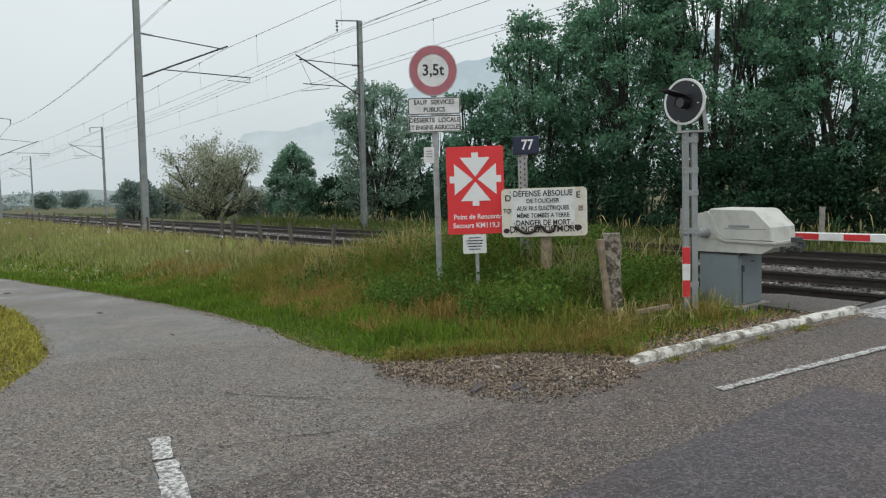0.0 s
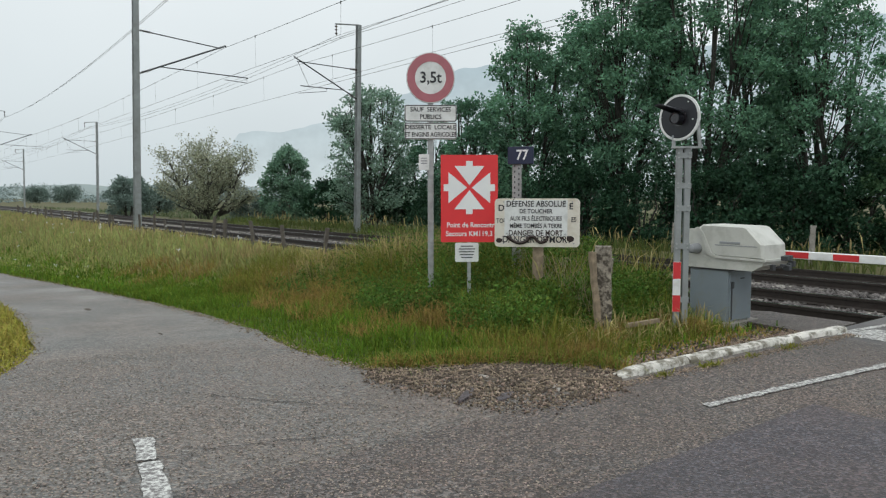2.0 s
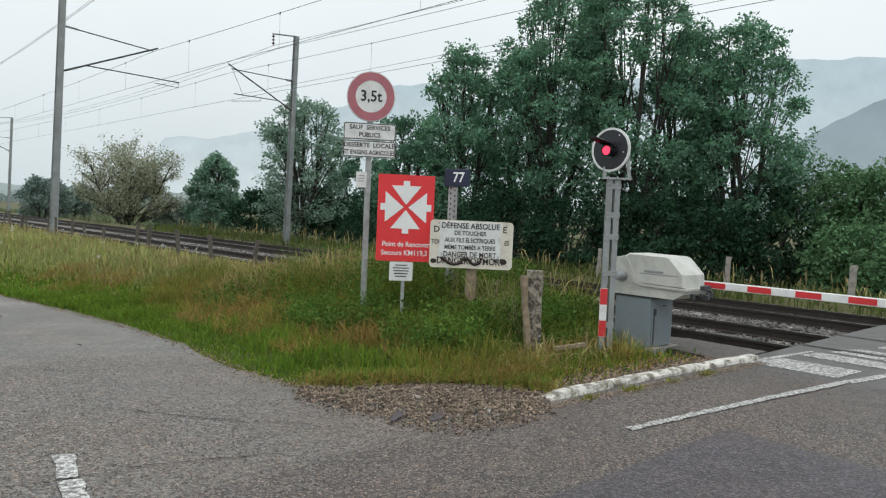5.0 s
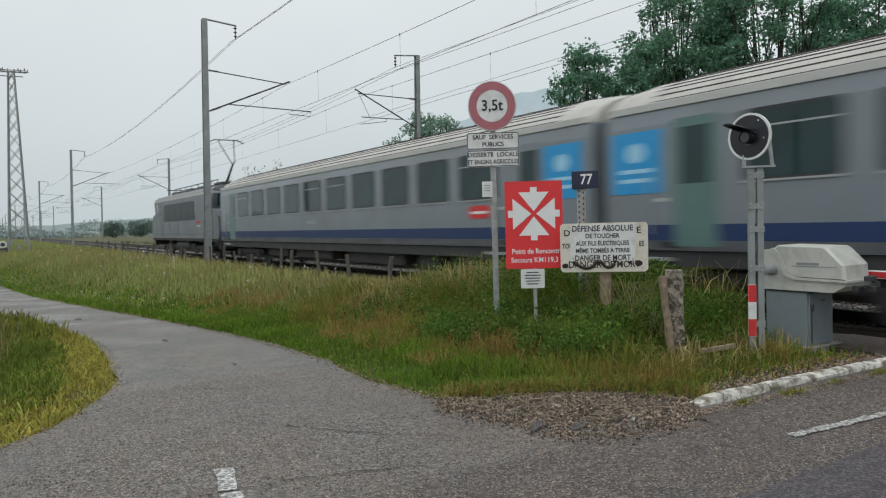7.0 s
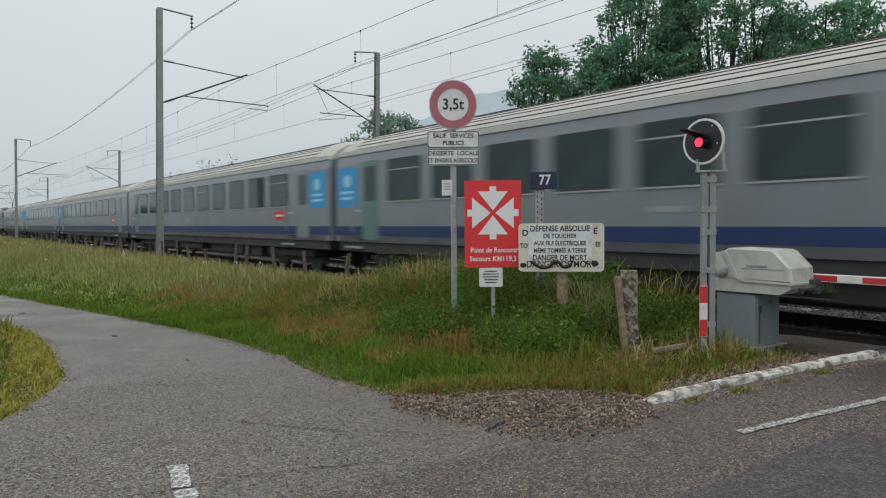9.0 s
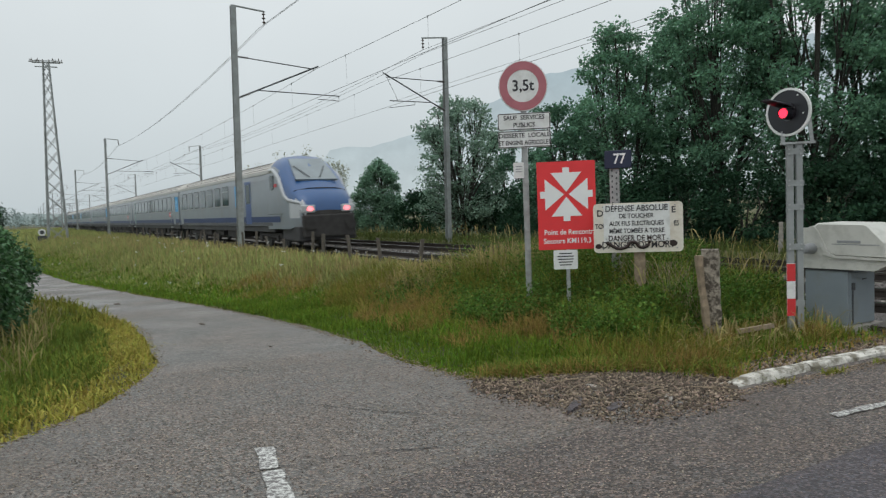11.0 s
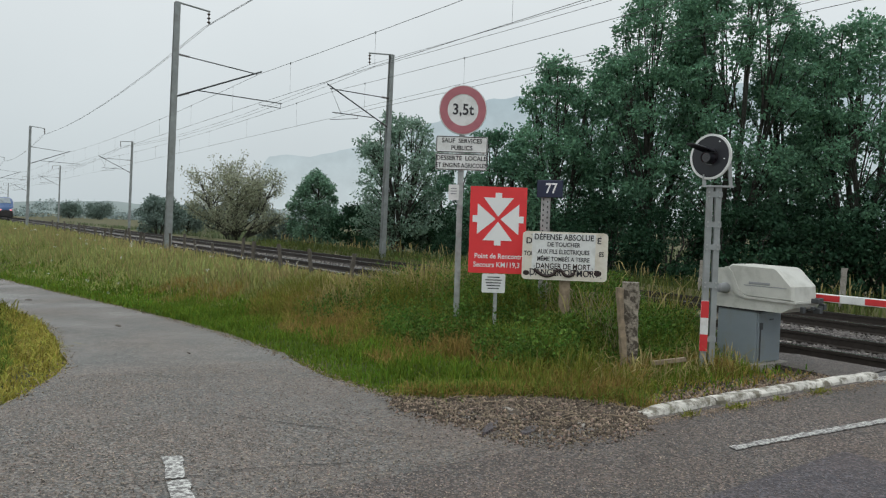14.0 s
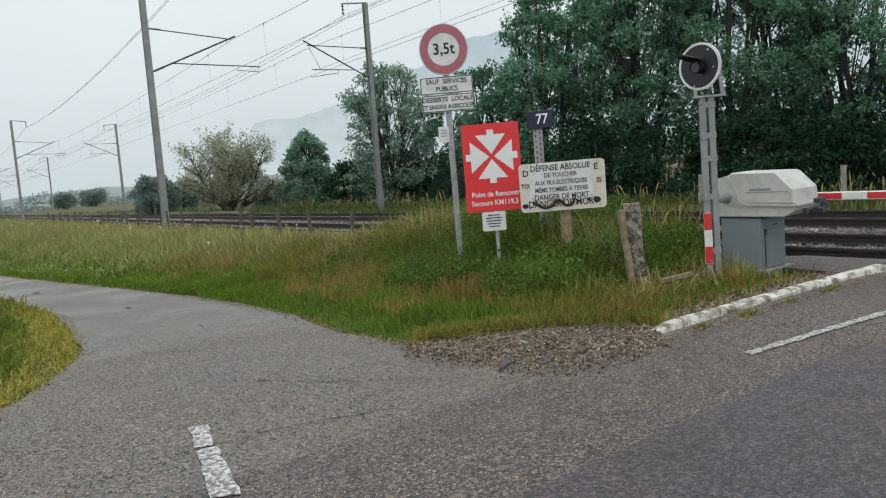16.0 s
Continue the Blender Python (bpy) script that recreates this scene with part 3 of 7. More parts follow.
def ragged(line, seed, amount=0.06):
    rng = random.Random(seed)
    return [(s + rng.uniform(-amount, amount) * (s > 3.6), p + rng.uniform(-amount, amount) * (s > 3.6)) for s, p in line]


def make_roads():
    ps = [-60, -40, -25, -15, -8, -4, -2, 0, 2, 4, 5, 6, 7, 7.5, 7.9]
    strip("road", [(3.55 if p < 4.9 else 3.62, p) for p in ps], [(-4.4, p) for p in ps], ASPHALT, "damp reddish-grey chipped asphalt road up to the rails", "road")
    far = [16.3, 17, 19, 22, 30, 50, 80]
    strip("road_beyond", [(3.55, p) for p in far], [(-4.4, p) for p in far], ASPHALT, "asphalt road beyond the railway crossing", "road")
    strip("lane", ragged(resample(LANE_L, 110), 4), ragged(resample(LANE_R, 110), 5), LANE_MAT, "narrow grey asphalt lane bending away beside the railway", "road", lift=0.010, across=14)
    # darker repaired strip along the wheel track of the main road
    strip("road_patch", [(2.35, p) for p in (-6, -2, 2, 5.2)], [(-0.8, p) for p in (-6, -2, 2, 5.0)], PATCH_MAT, "darker repaired strip of asphalt", "road", lift=0.017, across=4)
    tagged(part("apron", Build().prism([(7.96, 3.64), (9.02, 3.64), (9.02, 4.70), (8.80, 5.02), (8.30, 5.06), (8.06, 4.50)], "z", -0.5, 0.006), ASPHALT, None, m=rail_pose(0, 0, 0)), "worn asphalt apron between the barrier and rails", "road", kind="structure")


def marking(name, pts, label):
    """A painted patch with a ragged outline from (s, p) corners, 5 mm proud."""
    rng = random.Random(len(name) + int(abs(pts[0][0]) * 100))
    out = []
    for i, (a, b) in enumerate(zip(pts, pts[1:] + pts[:1])):
        n = max(2, int(math.hypot(b[0] - a[0], b[1] - a[1]) / 0.08))
        for k in range(n):
            t = k / n
            out.append((a[0] + (b[0] - a[0]) * t + rng.uniform(-0.011, 0.011), a[1] + (b[1] - a[1]) * t + rng.uniform(-0.011, 0.011)))
    b = Build()
    top = [W(s, p, float(gh(s, p)) + 0.024) for s, p in out]
    low = [v - Vector((0, 0, 0.006)) for v in top]
    b.loft([low, top])
    return tagged(part(name, b, WORN_WHITE), label, "road marking", kind="structure")


def make_markings():
    marking("edge_line", [(2.83, 4.55), (2.64, 6.2), (2.43, 7.86), (2.34, 7.86), (2.56, 6.2), (2.765, 4.53)], "worn white edge line on the road")
    # stop dashes at the mouth of the lane
    for c in ([(4.535, 1.135), (4.50, 1.245), (4.10, 1.150), (4.135, 1.055)], [(4.095, 1.05), (4.06, 1.155), (3.33, 1.030), (3.40, 0.895)], [(2.9, 0.80), (2.86, 0.92), (2.3, 0.80), (2.34, 0.68)]):
        marking("give_way_dash", c, "short worn white dash at the lane mouth")


def make_cracks():
    rng = random.Random(9)
    lines = [[(5.4, 1.75), (4.7, 2.25), (4.2, 2.75)], [(4.15, 0.9), (4.05, 1.6), (3.8, 2.3)], [(7.4, 1.5), (6.9, 1.9), (6.8, 2.4)], [(3.62, -1), (3.58, 1), (3.6, 3), (3.55, 4.2)]]
    for pts in lines:
        b = Build()
        q = resample(pts, 22)
        ring = []
        for s, p in q:
            s, p = s + rng.uniform(-0.03, 0.03), p + rng.uniform(-0.03, 0.03)
            w = rng.uniform(0.002, 0.007)
            z = float(gh(s, p)) + 0.0175
            ring.append([W(s, p - w, z), W(s + w, p + w, z)])
        b.loft(ring, cap=False, closed=False)
        tagged(part("road_crack", b, UNDER), "dark crack in the asphalt", "crack", kind="structure")
    for s, p, r in ((11.5, 2.25, 0.16), (17.0, 1.6, 0.3), (4.02, 3.42, 0.15), (8.4, 2.4, 0.06)):
        b = Build()
        ring = [(s + r * (1 + rng.uniform(-0.35, 0.35)) * math.cos(a), p + 0.22 * r * (1 + rng.uniform(-0.35, 0.35)) * math.sin(a)) for a in np.linspace(0, 2 * math.pi, 14)[:-1]]
        b.loft([[W(a, c, float(gh(a, c)) + 0.011) for a, c in ring], [W(a, c, float(gh(a, c)) + 0.0155) for a, c in ring]])
        tagged(part("pothole", b, STONY), "dark broken hole in the lane surface", "pothole", kind="structure")


def make_kerb():
    kerb = thing("kerb", "low concrete kerb with worn white paint beside the road", "kerb", kind="structure")
    a, c = W(3.655, 4.70), W(3.45, 8.30)
    d = (c - a).normalized()
    n = Vector((-d.y, d.x, 0))
    rng = random.Random(2)
    count = 4
    length = (c - a).length / count
    for k in range(count):
        b = Build()
        prof = [(0.0, -0.05), (0.0, 0.045), (0.02, 0.068), (0.095, 0.075), (0.125, 0.06), (0.13, -0.05)]
        rings = []
        for u in np.linspace(0.008, length - 0.008, 7):
            bend = 0.02 * math.sin((k * length + u) * 1.1)
            drop = 0.04 if (k == 0 and u < 0.05) else rng.uniform(0, 0.010)
            rings.append([a + d * (k * length + u) + n * (x + bend + rng.uniform(-0.006, 0.006)) + Vector((0, 0, max(z - drop * (z > 0), -0.05))) for x, z in prof])
        b.loft(rings)
        part("kerb_stone", b, KERB_MAT, kerb, smooth_angle=40)


# ---- railway ----
def rail_profile():
    return [(-0.075, 0), (0.075, 0), (0.075, 0.015), (0.012, 0.035), (0.012, 0.125), (0.036, 0.135), (0.036, 0.168), (-0.036, 0.168), (-0.036, 0.135), (-0.012, 0.125), (-0.012, 0.035), (-0.075, 0.015)]


def make_track(axis, name):
    track = thing(name, "railway track of rusty rails on concrete sleepers in ballast", "railway track", rail_pose(0, axis, 0), group="two parallel tracks")
    for side in (-0.753, 0.753):
        b = Build().prism([(side + x, RAIL_Z - 0.17 + z) for x, z in rail_profile()], "y", -500, 700)
        r = part("rail", b, RUST, track, "rust-brown steel rail")
        b = Build().box(side - 0.03, side + 0.03, -500, 700, RAIL_Z - 0.0015, RAIL_Z + 0.003)
        part("running_surface", b, RAIL_TOP, r, "polished running surface")
    b = Build()
    z1 = RAIL_Z - 0.175
    b.loft([[(-1.25, y, z1 - 0.2), (1.25, y, z1 - 0.2), (1.22, y, z1), (0.45, y, z1), (0.3, y, z1 - 0.04), (-0.3, y, z1 - 0.04), (-0.45, y, z1), (-1.22, y, z1)] for y in (-0.13, 0.13)])
    me = b.mesh("sleeper", CONCRETE)
    for k in range(100):
        part("sleeper", me, None, track, m=pose(0, 4.4 + 0.6 * k, 0))
    for k in range(26):
        part("sleeper", me, None, track, m=pose(0, -4.9 - 0.6 * k, 0))


def make_ballast():
    """Bed of loose stone with two shoulders, stones proud where it passes near."""
    rng = np.random.default_rng(5)
    for s0, s1, tag in ((3.75, 700, "far"), (-500, -4.5, "near")):
        prof = [(8.75, -0.42), (9.15, -0.245), (12.4, -0.235), (12.65, -0.27), (12.9, -0.235), (16.2, -0.245), (16.7, -0.45)]
        prof = [(p, z) for p, z in prof]
        ys = np.concatenate([np.arange(s0, min(s1, 60), 0.8), np.linspace(60, s1, 30)]) if s0 > 0 else np.linspace(s0, s1, 60)
        rows = [[W(s, p, z + rng.normal(0, 0.012)) for p, z in np.column_stack([np.interp(np.linspace(0, 6, 40), range(7), [a for a, _ in prof]), np.interp(np.linspace(0, 6, 40), range(7), [b for _, b in prof])])] for s in ys]
        ob = part("ballast", Build().loft(rows, cap=False, closed=False), BALLAST_MAT)
        for poly in ob.data.polygons:
            if poly.normal.z < 0:
                poly.flip()
        tagged(ob, "grey stone ballast bed under two tracks", "ballast", kind="structure")
    n = 16000
    s = np.concatenate([rng.uniform(3.8, 14, n * 5 // 8), rng.uniform(14, 40, n * 3 // 8)])
    p = rng.uniform(8.9, 16.4, n)
    z = np.interp(p, [8.75, 9.15, 12.4, 12.65, 12.9, 16.2, 16.7], [-0.42, -0.245, -0.235, -0.27, -0.235, -0.245, -0.45])
    stones("ballast_stones", s, p, z, 0.028, 0.06, BALLAST_MAT, "loose grey ballast stones between the rails", "ballast", rng)


def stones(name, s, p, z, r0, r1, mat, label, category, rng):
    n = len(s)
    base = np.array([(1, 0, -0.2), (0, 1, 0), (-1, 0, -0.1), (0, -1, 0.1), (0.1, 0.1, 0.9), (0, 0, -0.7)], float)
    tri = np.array([(0, 1, 4), (1, 2, 4), (2, 3, 4), (3, 0, 4), (1, 0, 5), (2, 1, 5), (3, 2, 5), (0, 3, 5)])
    r = rng.uniform(r0, r1, (n, 1, 1))
    v = base[None] * r * rng.uniform(0.6, 1.3, (n, 6, 3))
    a = rng.uniform(0, 6.28, n)
    c, q = np.cos(a)[:, None], np.sin(a)[:, None]
    x, y = v[..., 0] * c - v[..., 1] * q, v[..., 0] * q + v[..., 1] * c
    X = (DS.x * s + NP.x * p)[:, None] + x
    Y = (DS.y * s + NP.y * p)[:, None] + y
    Z = z[:, None] + v[..., 2] + r[:, 0] * 0.3
    me = array_mesh(name, np.stack([X, Y, Z], -1).reshape(-1, 3), (tri[None] + 6 * np.arange(n)[:, None, None]).reshape(-1, 3), mat, 3)
    return tagged(new(name, me), label, category, kind="stuff")


def make_crossing():
    """Panels between and beside the rails at road level, with open flange grooves."""
    deck = thing("crossing_deck", "level crossing deck of dark road panels between rails", "level crossing", kind="structure", m=rail_pose(0, 0, 0))
    spans = [(7.92, AXIS1 - 0.83), (AXIS1 - 0.66, AXIS1 + 0.66), (AXIS1 + 0.83, AXIS2 - 0.83), (AXIS2 - 0.66, AXIS2 + 0.66), (AXIS2 + 0.83, 16.28)]
    for p0, p1 in spans:
        for k in range(5):
            y0 = 3.62 - 1.62 * (k + 1)
            part("deck_panel", Build().box(p0, p1, y0 + 0.006, y0 + 1.614, -0.3, 0.004 + 0.002 * (k % 2), 0.012), PANEL, deck)
    bars = ((8.06, 8.72, 3.38, 2.50), (9.12, 9.56, 3.26, 2.33), (9.74, 9.955, 3.12, 2.14), (10.165, 10.36, 3.02, 2.10), (10.74, 11.20, 2.86, 1.90), (11.70, 12.12, 2.64, 1.70), (12.55, 12.95, 2.45, 1.5))
    for p0, p1, s0, s1 in bars:
        b = Build().prism([(p0, s0 + 0.04), (p1, s0 - 0.05), (p1, s1 - 0.03), (p0, s1 + 0.02)], "z", 0.0065, 0.012)
        part("hatch_bar", b, WORN_WHITE, deck, "worn white hatching")
    for q in ([(7.93, 2.44), (9.95, 2.06), (9.95, 1.95), (7.93, 2.32)], [(8.06, 3.52), (9.56, 3.32), (9.56, 3.26), (8.06, 3.42)]):
        part("hatch_edge", Build().prism(q, "z", 0.0065, 0.013), WORN_WHITE, deck, "white line closing the hatching")


GRAVEL_ROAD = [(5.08, 3.22), (4.80, 3.12), (4.50, 3.22), (4.20, 3.38), (3.95, 3.45), (3.75, 3.62), (3.60, 3.85), (3.53, 4.15), (3.50, 4.45)]
GRAVEL_TURF = [(5.20, 3.36), (5.05, 3.55), (4.95, 3.80), (4.88, 4.05), (4.72, 4.32), (4.55, 4.58), (4.32, 4.74), (4.10, 4.86), (3.85, 4.92)]


def make_gravel():
    """Broken road edge: stony earth, gravel of three sizes, flat slabs and twigs."""
    rng = np.random.default_rng(8)
    road, turf = np.array(GRAVEL_ROAD), np.array(GRAVEL_TURF)

    def scatter(n, thin, spill=0.0):
        t = rng.uniform(0, 8, n)
        u = rng.uniform(-spill, 1.05, n)
        a = np.stack([np.interp(t, range(9), road[:, k]) for k in (0, 1)], -1)
        c = np.stack([np.interp(t, range(9), turf[:, k]) for k in (0, 1)], -1)
        q = a + (c - a) * u[:, None] + rng.normal(0, 0.05, (n, 2))
        clumps = np.sin(q[:, 0] * 11.1 + q[:, 1] * 5.3) + np.sin(q[:, 1] * 14.7 - q[:, 0] * 6.1) + np.sin(q[:, 0] * 25 + q[:, 1] * 21)
        keep = (rng.uniform(-2.4, 2.4, n) < clumps + thin) & (rng.uniform(size=n) < np.clip(1 + u / max(spill, 0.01), 0.05, 1))
        keep &= ~((q[:, 0] < 3.72) & (q[:, 1] > 4.62))
        return q[keep, 0], q[keep, 1]

    s, p = scatter(17000, 1.2, 0.35)
    stones("gravel", s, p, gh(s, p) + 0.014, 0.004, 0.013, GRAVEL_MAT, "spilled reddish gravel at the broken road edge", "gravel", rng)
    s, p = scatter(1500, 0.7, 0.2)
    stones("coarse_gravel", s, p, gh(s, p) + 0.016, 0.008, 0.019, GRAVEL_PALE, "coarser pale stones lying among the gravel", "gravel", rng)
    s, p = scatter(1500, 0.9, 0.15)
    stones("dark_gravel", s, p, gh(s, p) + 0.014, 0.010, 0.022, STONY, "dark clods of earth among the gravel", "gravel", rng)
    for k in range(22):
        b = Build()
        t, u = rng.uniform(0.6, 7.6), rng.uniform(0.05, 0.8)
        s0, p0 = [float(np.interp(t, range(9), road[:, j]) * (1 - u) + np.interp(t, range(9), turf[:, j]) * u) for j in (0, 1)]
        r = rng.uniform(0.016, 0.034) if k > 4 else rng.uniform(0.035, 0.06)
        tilt = rng.uniform(-0.25, 0.25, 2)
        ring = [(r * rng.uniform(0.6, 1.25) * math.cos(x), r * rng.uniform(0.45, 0.95) * math.sin(x)) for x in np.linspace(0, 6.283, 9)[:-1]]
        c = W(s0, p0, float(gh(s0, p0)))
        h = r * rng.uniform(0.15, 0.4)
        b.loft([[(c.x + x * q, c.y + y * q, c.z + z + tilt[0] * x + tilt[1] * y) for x, y in ring] for q, z in ((0.9, -0.02), (1.0, h * 0.5 + 0.012), (0.72, h + 0.014))])
        tagged(part("broken_stone", b, CONCRETE if k % 4 == 0 else GRAVEL_PALE), "flat broken stone among the gravel", "stone", group="broken stones at the road edge")
    # broken lip of asphalt that stands over the gravel
    for s0, p0, w, turn in ((4.08, 3.41, 0.30, 75), (3.84, 3.58, 0.16, 62)):
        c = W(s0, p0, float(gh(s0, p0)))
        pts = [(w * math.cos(x) * rng.uniform(0.8, 1.1), 0.045 * math.sin(x) * rng.uniform(0.5, 1.3)) for x in np.linspace(0, 6.283, 15)[:-1]]
        ob = part("asphalt_slab", Build().loft([[(x, y, -0.01) for x, y in pts], [(x * 0.97, y * 0.9, 0.016) for x, y in pts]]), PATCH_MAT, None, m=pose(c.x, c.y, c.z + 0.01, 3, 2, turn))
        tagged(ob, "broken flake of dark asphalt at the road edge", "asphalt flake", group="broken asphalt flakes")
    # pale grit washed to the lane's edges
    q = 5.1 + 22 * rng.uniform(size=3000) ** 1.7
    e = rng.normal(-0.02, 0.06, len(q))
    left = rng.uniform(size=len(q)) < 0.3
    q[left] = 5.4 + (q[left] - 5.1) * 0.8
    w = np.where(left, lane_left(q) - e, lane_right(q) + e)
    stones("lane_grit", q, w, gh(q, w) + 0.010, 0.004, 0.012, GRAVEL_PALE, "pale grit along the edges of the lane", "grit", rng)
    # grit and dead leaves swept to both sides of the kerb
    w = rng.uniform(4.6, 8.2, 1700)
    q = 3.655 - 0.057 * (w - 4.7) - 0.07 - np.abs(rng.normal(0, 0.07, len(w)))
    stones("kerb_grit", q, w, gh(q, w) + 0.014, 0.003, 0.010, GRAVEL_PALE, "pale grit on the road along the kerb", "grit", rng)
    w = rng.uniform(4.8, 8.0, 2200)
    q = 3.655 - 0.057 * (w - 4.7) + 0.16 + np.abs(rng.normal(0, 0.22, len(w)))
    stones("leaf_litter", q, w, gh(q, w) - 0.01, 0.010, 0.022, GRAVEL_MAT, "brown leaf litter on the soil behind the kerb", "litter", rng)
    twigs = Build()
    for k in range(60):
        t, u = rng.uniform(0.3, 8), rng.uniform(0.1, 1.1)
        s0, p0 = [float(np.interp(t, range(9), road[:, j]) * (1 - u) + np.interp(t, range(9), turf[:, j]) * u) for j in (0, 1)]
        c = W(s0, p0, float(gh(s0, p0)) + 0.03)
        a = rng.uniform(0, 6.283)
        d = Vector((math.cos(a), math.sin(a), rng.uniform(-0.05, 0.1))) * rng.uniform(0.06, 0.2)
        twigs.tube([c - d, c + Vector((0, 0, 0.012)), c + d], [0.003, 0.003, 0.0015], 4)
    tagged(part("dry_twigs", twigs, WOOD), "dry twigs and stems strewn over the gravel", "twigs", kind="stuff")
    strip("gravel_bed", ragged([(a[0] * 0.6 + c[0] * 0.4, a[1] * 0.6 + c[1] * 0.4) for a, c in zip(GRAVEL_ROAD, GRAVEL_TURF)], 6, 0.05), GRAVEL_TURF, STONY, "bare stony earth at the broken road edge", "ground", lift=0.018, across=6)


def make_chippings():
    """Stone chips standing a few millimetres out of the worn road surface."""
    rng = np.random.default_rng(77)
    n = 105000
    s = rng.uniform(0.3, 7.5, n)
    p = rng.uniform(-1.6, 7.6, n)
    far = np.hypot(s - 1.0, p)
    ok = rng.uniform(size=n) < np.clip(1.7 - far / 5.5, 0.12, 1)
    ok &= ~((s > 3.45) & (p > np.where(s < 5.08, np.interp(s, [a for a, _ in GRAVEL_ROAD[::-1]], [c for _, c in GRAVEL_ROAD[::-1]]), lane_right(np.clip(s, 5.08, 130)) - 0.12))) & ~((s > 3.3) & (p > 4.5))
    ok &= ~((s > 4.4) & (p < lane_left(np.clip(s, 4.4, 130)) + 0.15))
    # fewer where road paint fills the surface
    line = (p > 4.5) & (np.abs(s - (2.80 - 0.125 * (p - 4.5))) < 0.06)
    dash = (s > 3.2) & (s < 4.55) & (np.abs(p - (0.97 + 0.19 * (s - 3.4))) < 0.09)
    ok &= ~((line | dash) & (rng.uniform(size=n) < 0.85))
    s, p = s[ok], p[ok]
    n = len(s)
    r = rng.uniform(0.0035, 0.0090, (n, 1, 1))
    base = np.array([(1, 0, 0), (0.2, 1, 0), (-1, 0.1, 0), (-0.1, -1, 0), (0.1, 0.1, 0.75)], float)
    v = base[None] * r * rng.uniform(0.65, 1.25, (n, 5, 3))
    a = rng.uniform(0, 6.28, n)
    c, q = np.cos(a)[:, None], np.sin(a)[:, None]
    X = (DS.x * s + NP.x * p)[:, None] + v[..., 0] * c - v[..., 1] * q
    Y = (DS.y * s + NP.y * p)[:, None] + v[..., 0] * q + v[..., 1] * c
    Z = (gh(s, p) + 0.0135)[:, None] + v[..., 2]
    tri = np.array([(0, 1, 4), (1, 2, 4), (2, 3, 4), (3, 0, 4)])
    me = array_mesh("road_chippings", np.stack([X, Y, Z], -1).reshape(-1, 3), (tri[None] + 5 * np.arange(n)[:, None, None]).reshape(-1, 3), CHIPPING, 3)
    tagged(new("road_chippings", me), "reddish and grey stone chips in the worn road", "chippings", kind="stuff")


# ---- distance ----
def ridge(name, pts, r, mat, label, seed, rough):
    rng = np.random.default_rng(seed)
    ys = np.linspace(pts[0][0], pts[-1][0], 260)
    el = np.interp(ys, [a for a, _ in pts], [b for _, b in pts])
    walk_ = np.zeros(len(ys))
    for k in range(1, 7):
        walk_ += np.sin(ys * 0.35 * 1.9**k + rng.uniform(0, 6)) * rough / 1.7**k
    el = np.maximum(el + walk_, 0.05)
    rows = []
    for y, e in zip(np.radians(ys), el):
        d = Vector((-math.sin(y), math.cos(y), 0))
        h = 1.5 + r * math.tan(radians(e))
        rows.append([d * r + Vector((0, 0, -30)), d * (r * 1.02) + Vector((0, 0, h * 0.45)), d * (r * 1.06) + Vector((0, 0, h * 1.06))])
    ob = part(name, Build().loft(rows, cap=False, closed=False), mat)
    return tagged(ob, label, "mountain", kind="structure")


def make_distance():
    # these emission colours already include the haze in front of each ridge
    far = distant("haze_painted_mountain", (0.58, 0.66, 0.68), (0.43, 0.53, 0.575), 20, 480)
    near = distant("haze_painted_hillside", (0.30, 0.37, 0.40), (0.24, 0.31, 0.35), 20, 380)
    plain = distant("haze_painted_treeline", (0.30, 0.37, 0.36), (0.34, 0.41, 0.42), 0, 30)
    ridge("backdrop_mountain", [(16.6, 0.8), (15.9, 4.0), (15.4, 4.9), (12.2, 4.9), (9.6, 5.7), (6.5, 6.3), (2, 8.2), (-2.0, 10.1), (-4.4, 10.3), (-8, 9.2), (-20, 11), (-31, 12.2), (-34.5, 11.8), (-40, 12.0), (-48, 12.5), (-70, 9), (-100, 6)][::-1], 2600, far, "mountain ridge coloured pale for rain haze", 4, 0.18)
    ridge("backdrop_hillside", [(-29, 3.5), (-32.7, 6.7), (-36.8, 9.0), (-39.8, 9.9), (-46, 11), (-60, 8), (-90, 5)][::-1], 1500, near, "dark wooded mountainside with haze painted into its colour", 6, 0.16)
    ridge("backdrop_treeline", [(75, 0.8), (60, 0.9), (45, 0.55), (38, 0.5), (30, 0.75), (24, 0.9), (18, 0.8), (10, 1.0), (0, 0.8), (-40, 1.0), (-90, 0.8)][::-1], 1100, plain, "low line of far trees, haze painted into its colour", 8, 0.12)

# ---- signs beside the lane ----
def ellipse(rx, rz, n=40):
    return [(rx * math.cos(k * 2 * math.pi / n), rz * math.sin(k * 2 * math.pi / n)) for k in range(n)]


def rounded(w, h, r, n=5):
    out = []
    for cx, cz, a0 in ((w / 2 - r, h / 2 - r, 0), (-w / 2 + r, h / 2 - r, 90), (-w / 2 + r, -h / 2 + r, 180), (w / 2 - r, -h / 2 + r, 270)):
        for k in range(n + 1):
            a = radians(a0 + 90 * k / n)
            out.append((cx + r * math.cos(a), cz + r * math.sin(a)))
    return out


def letter(body, size, mat, parent, x, z, y, stretch=1.0, label=""):
    """Lettering that faces -y, on a panel."""
    return part("lettering", text_mesh(body, size, mat, stretch=stretch), None, parent, label, pose(x, y, z, 90, 0, 0))


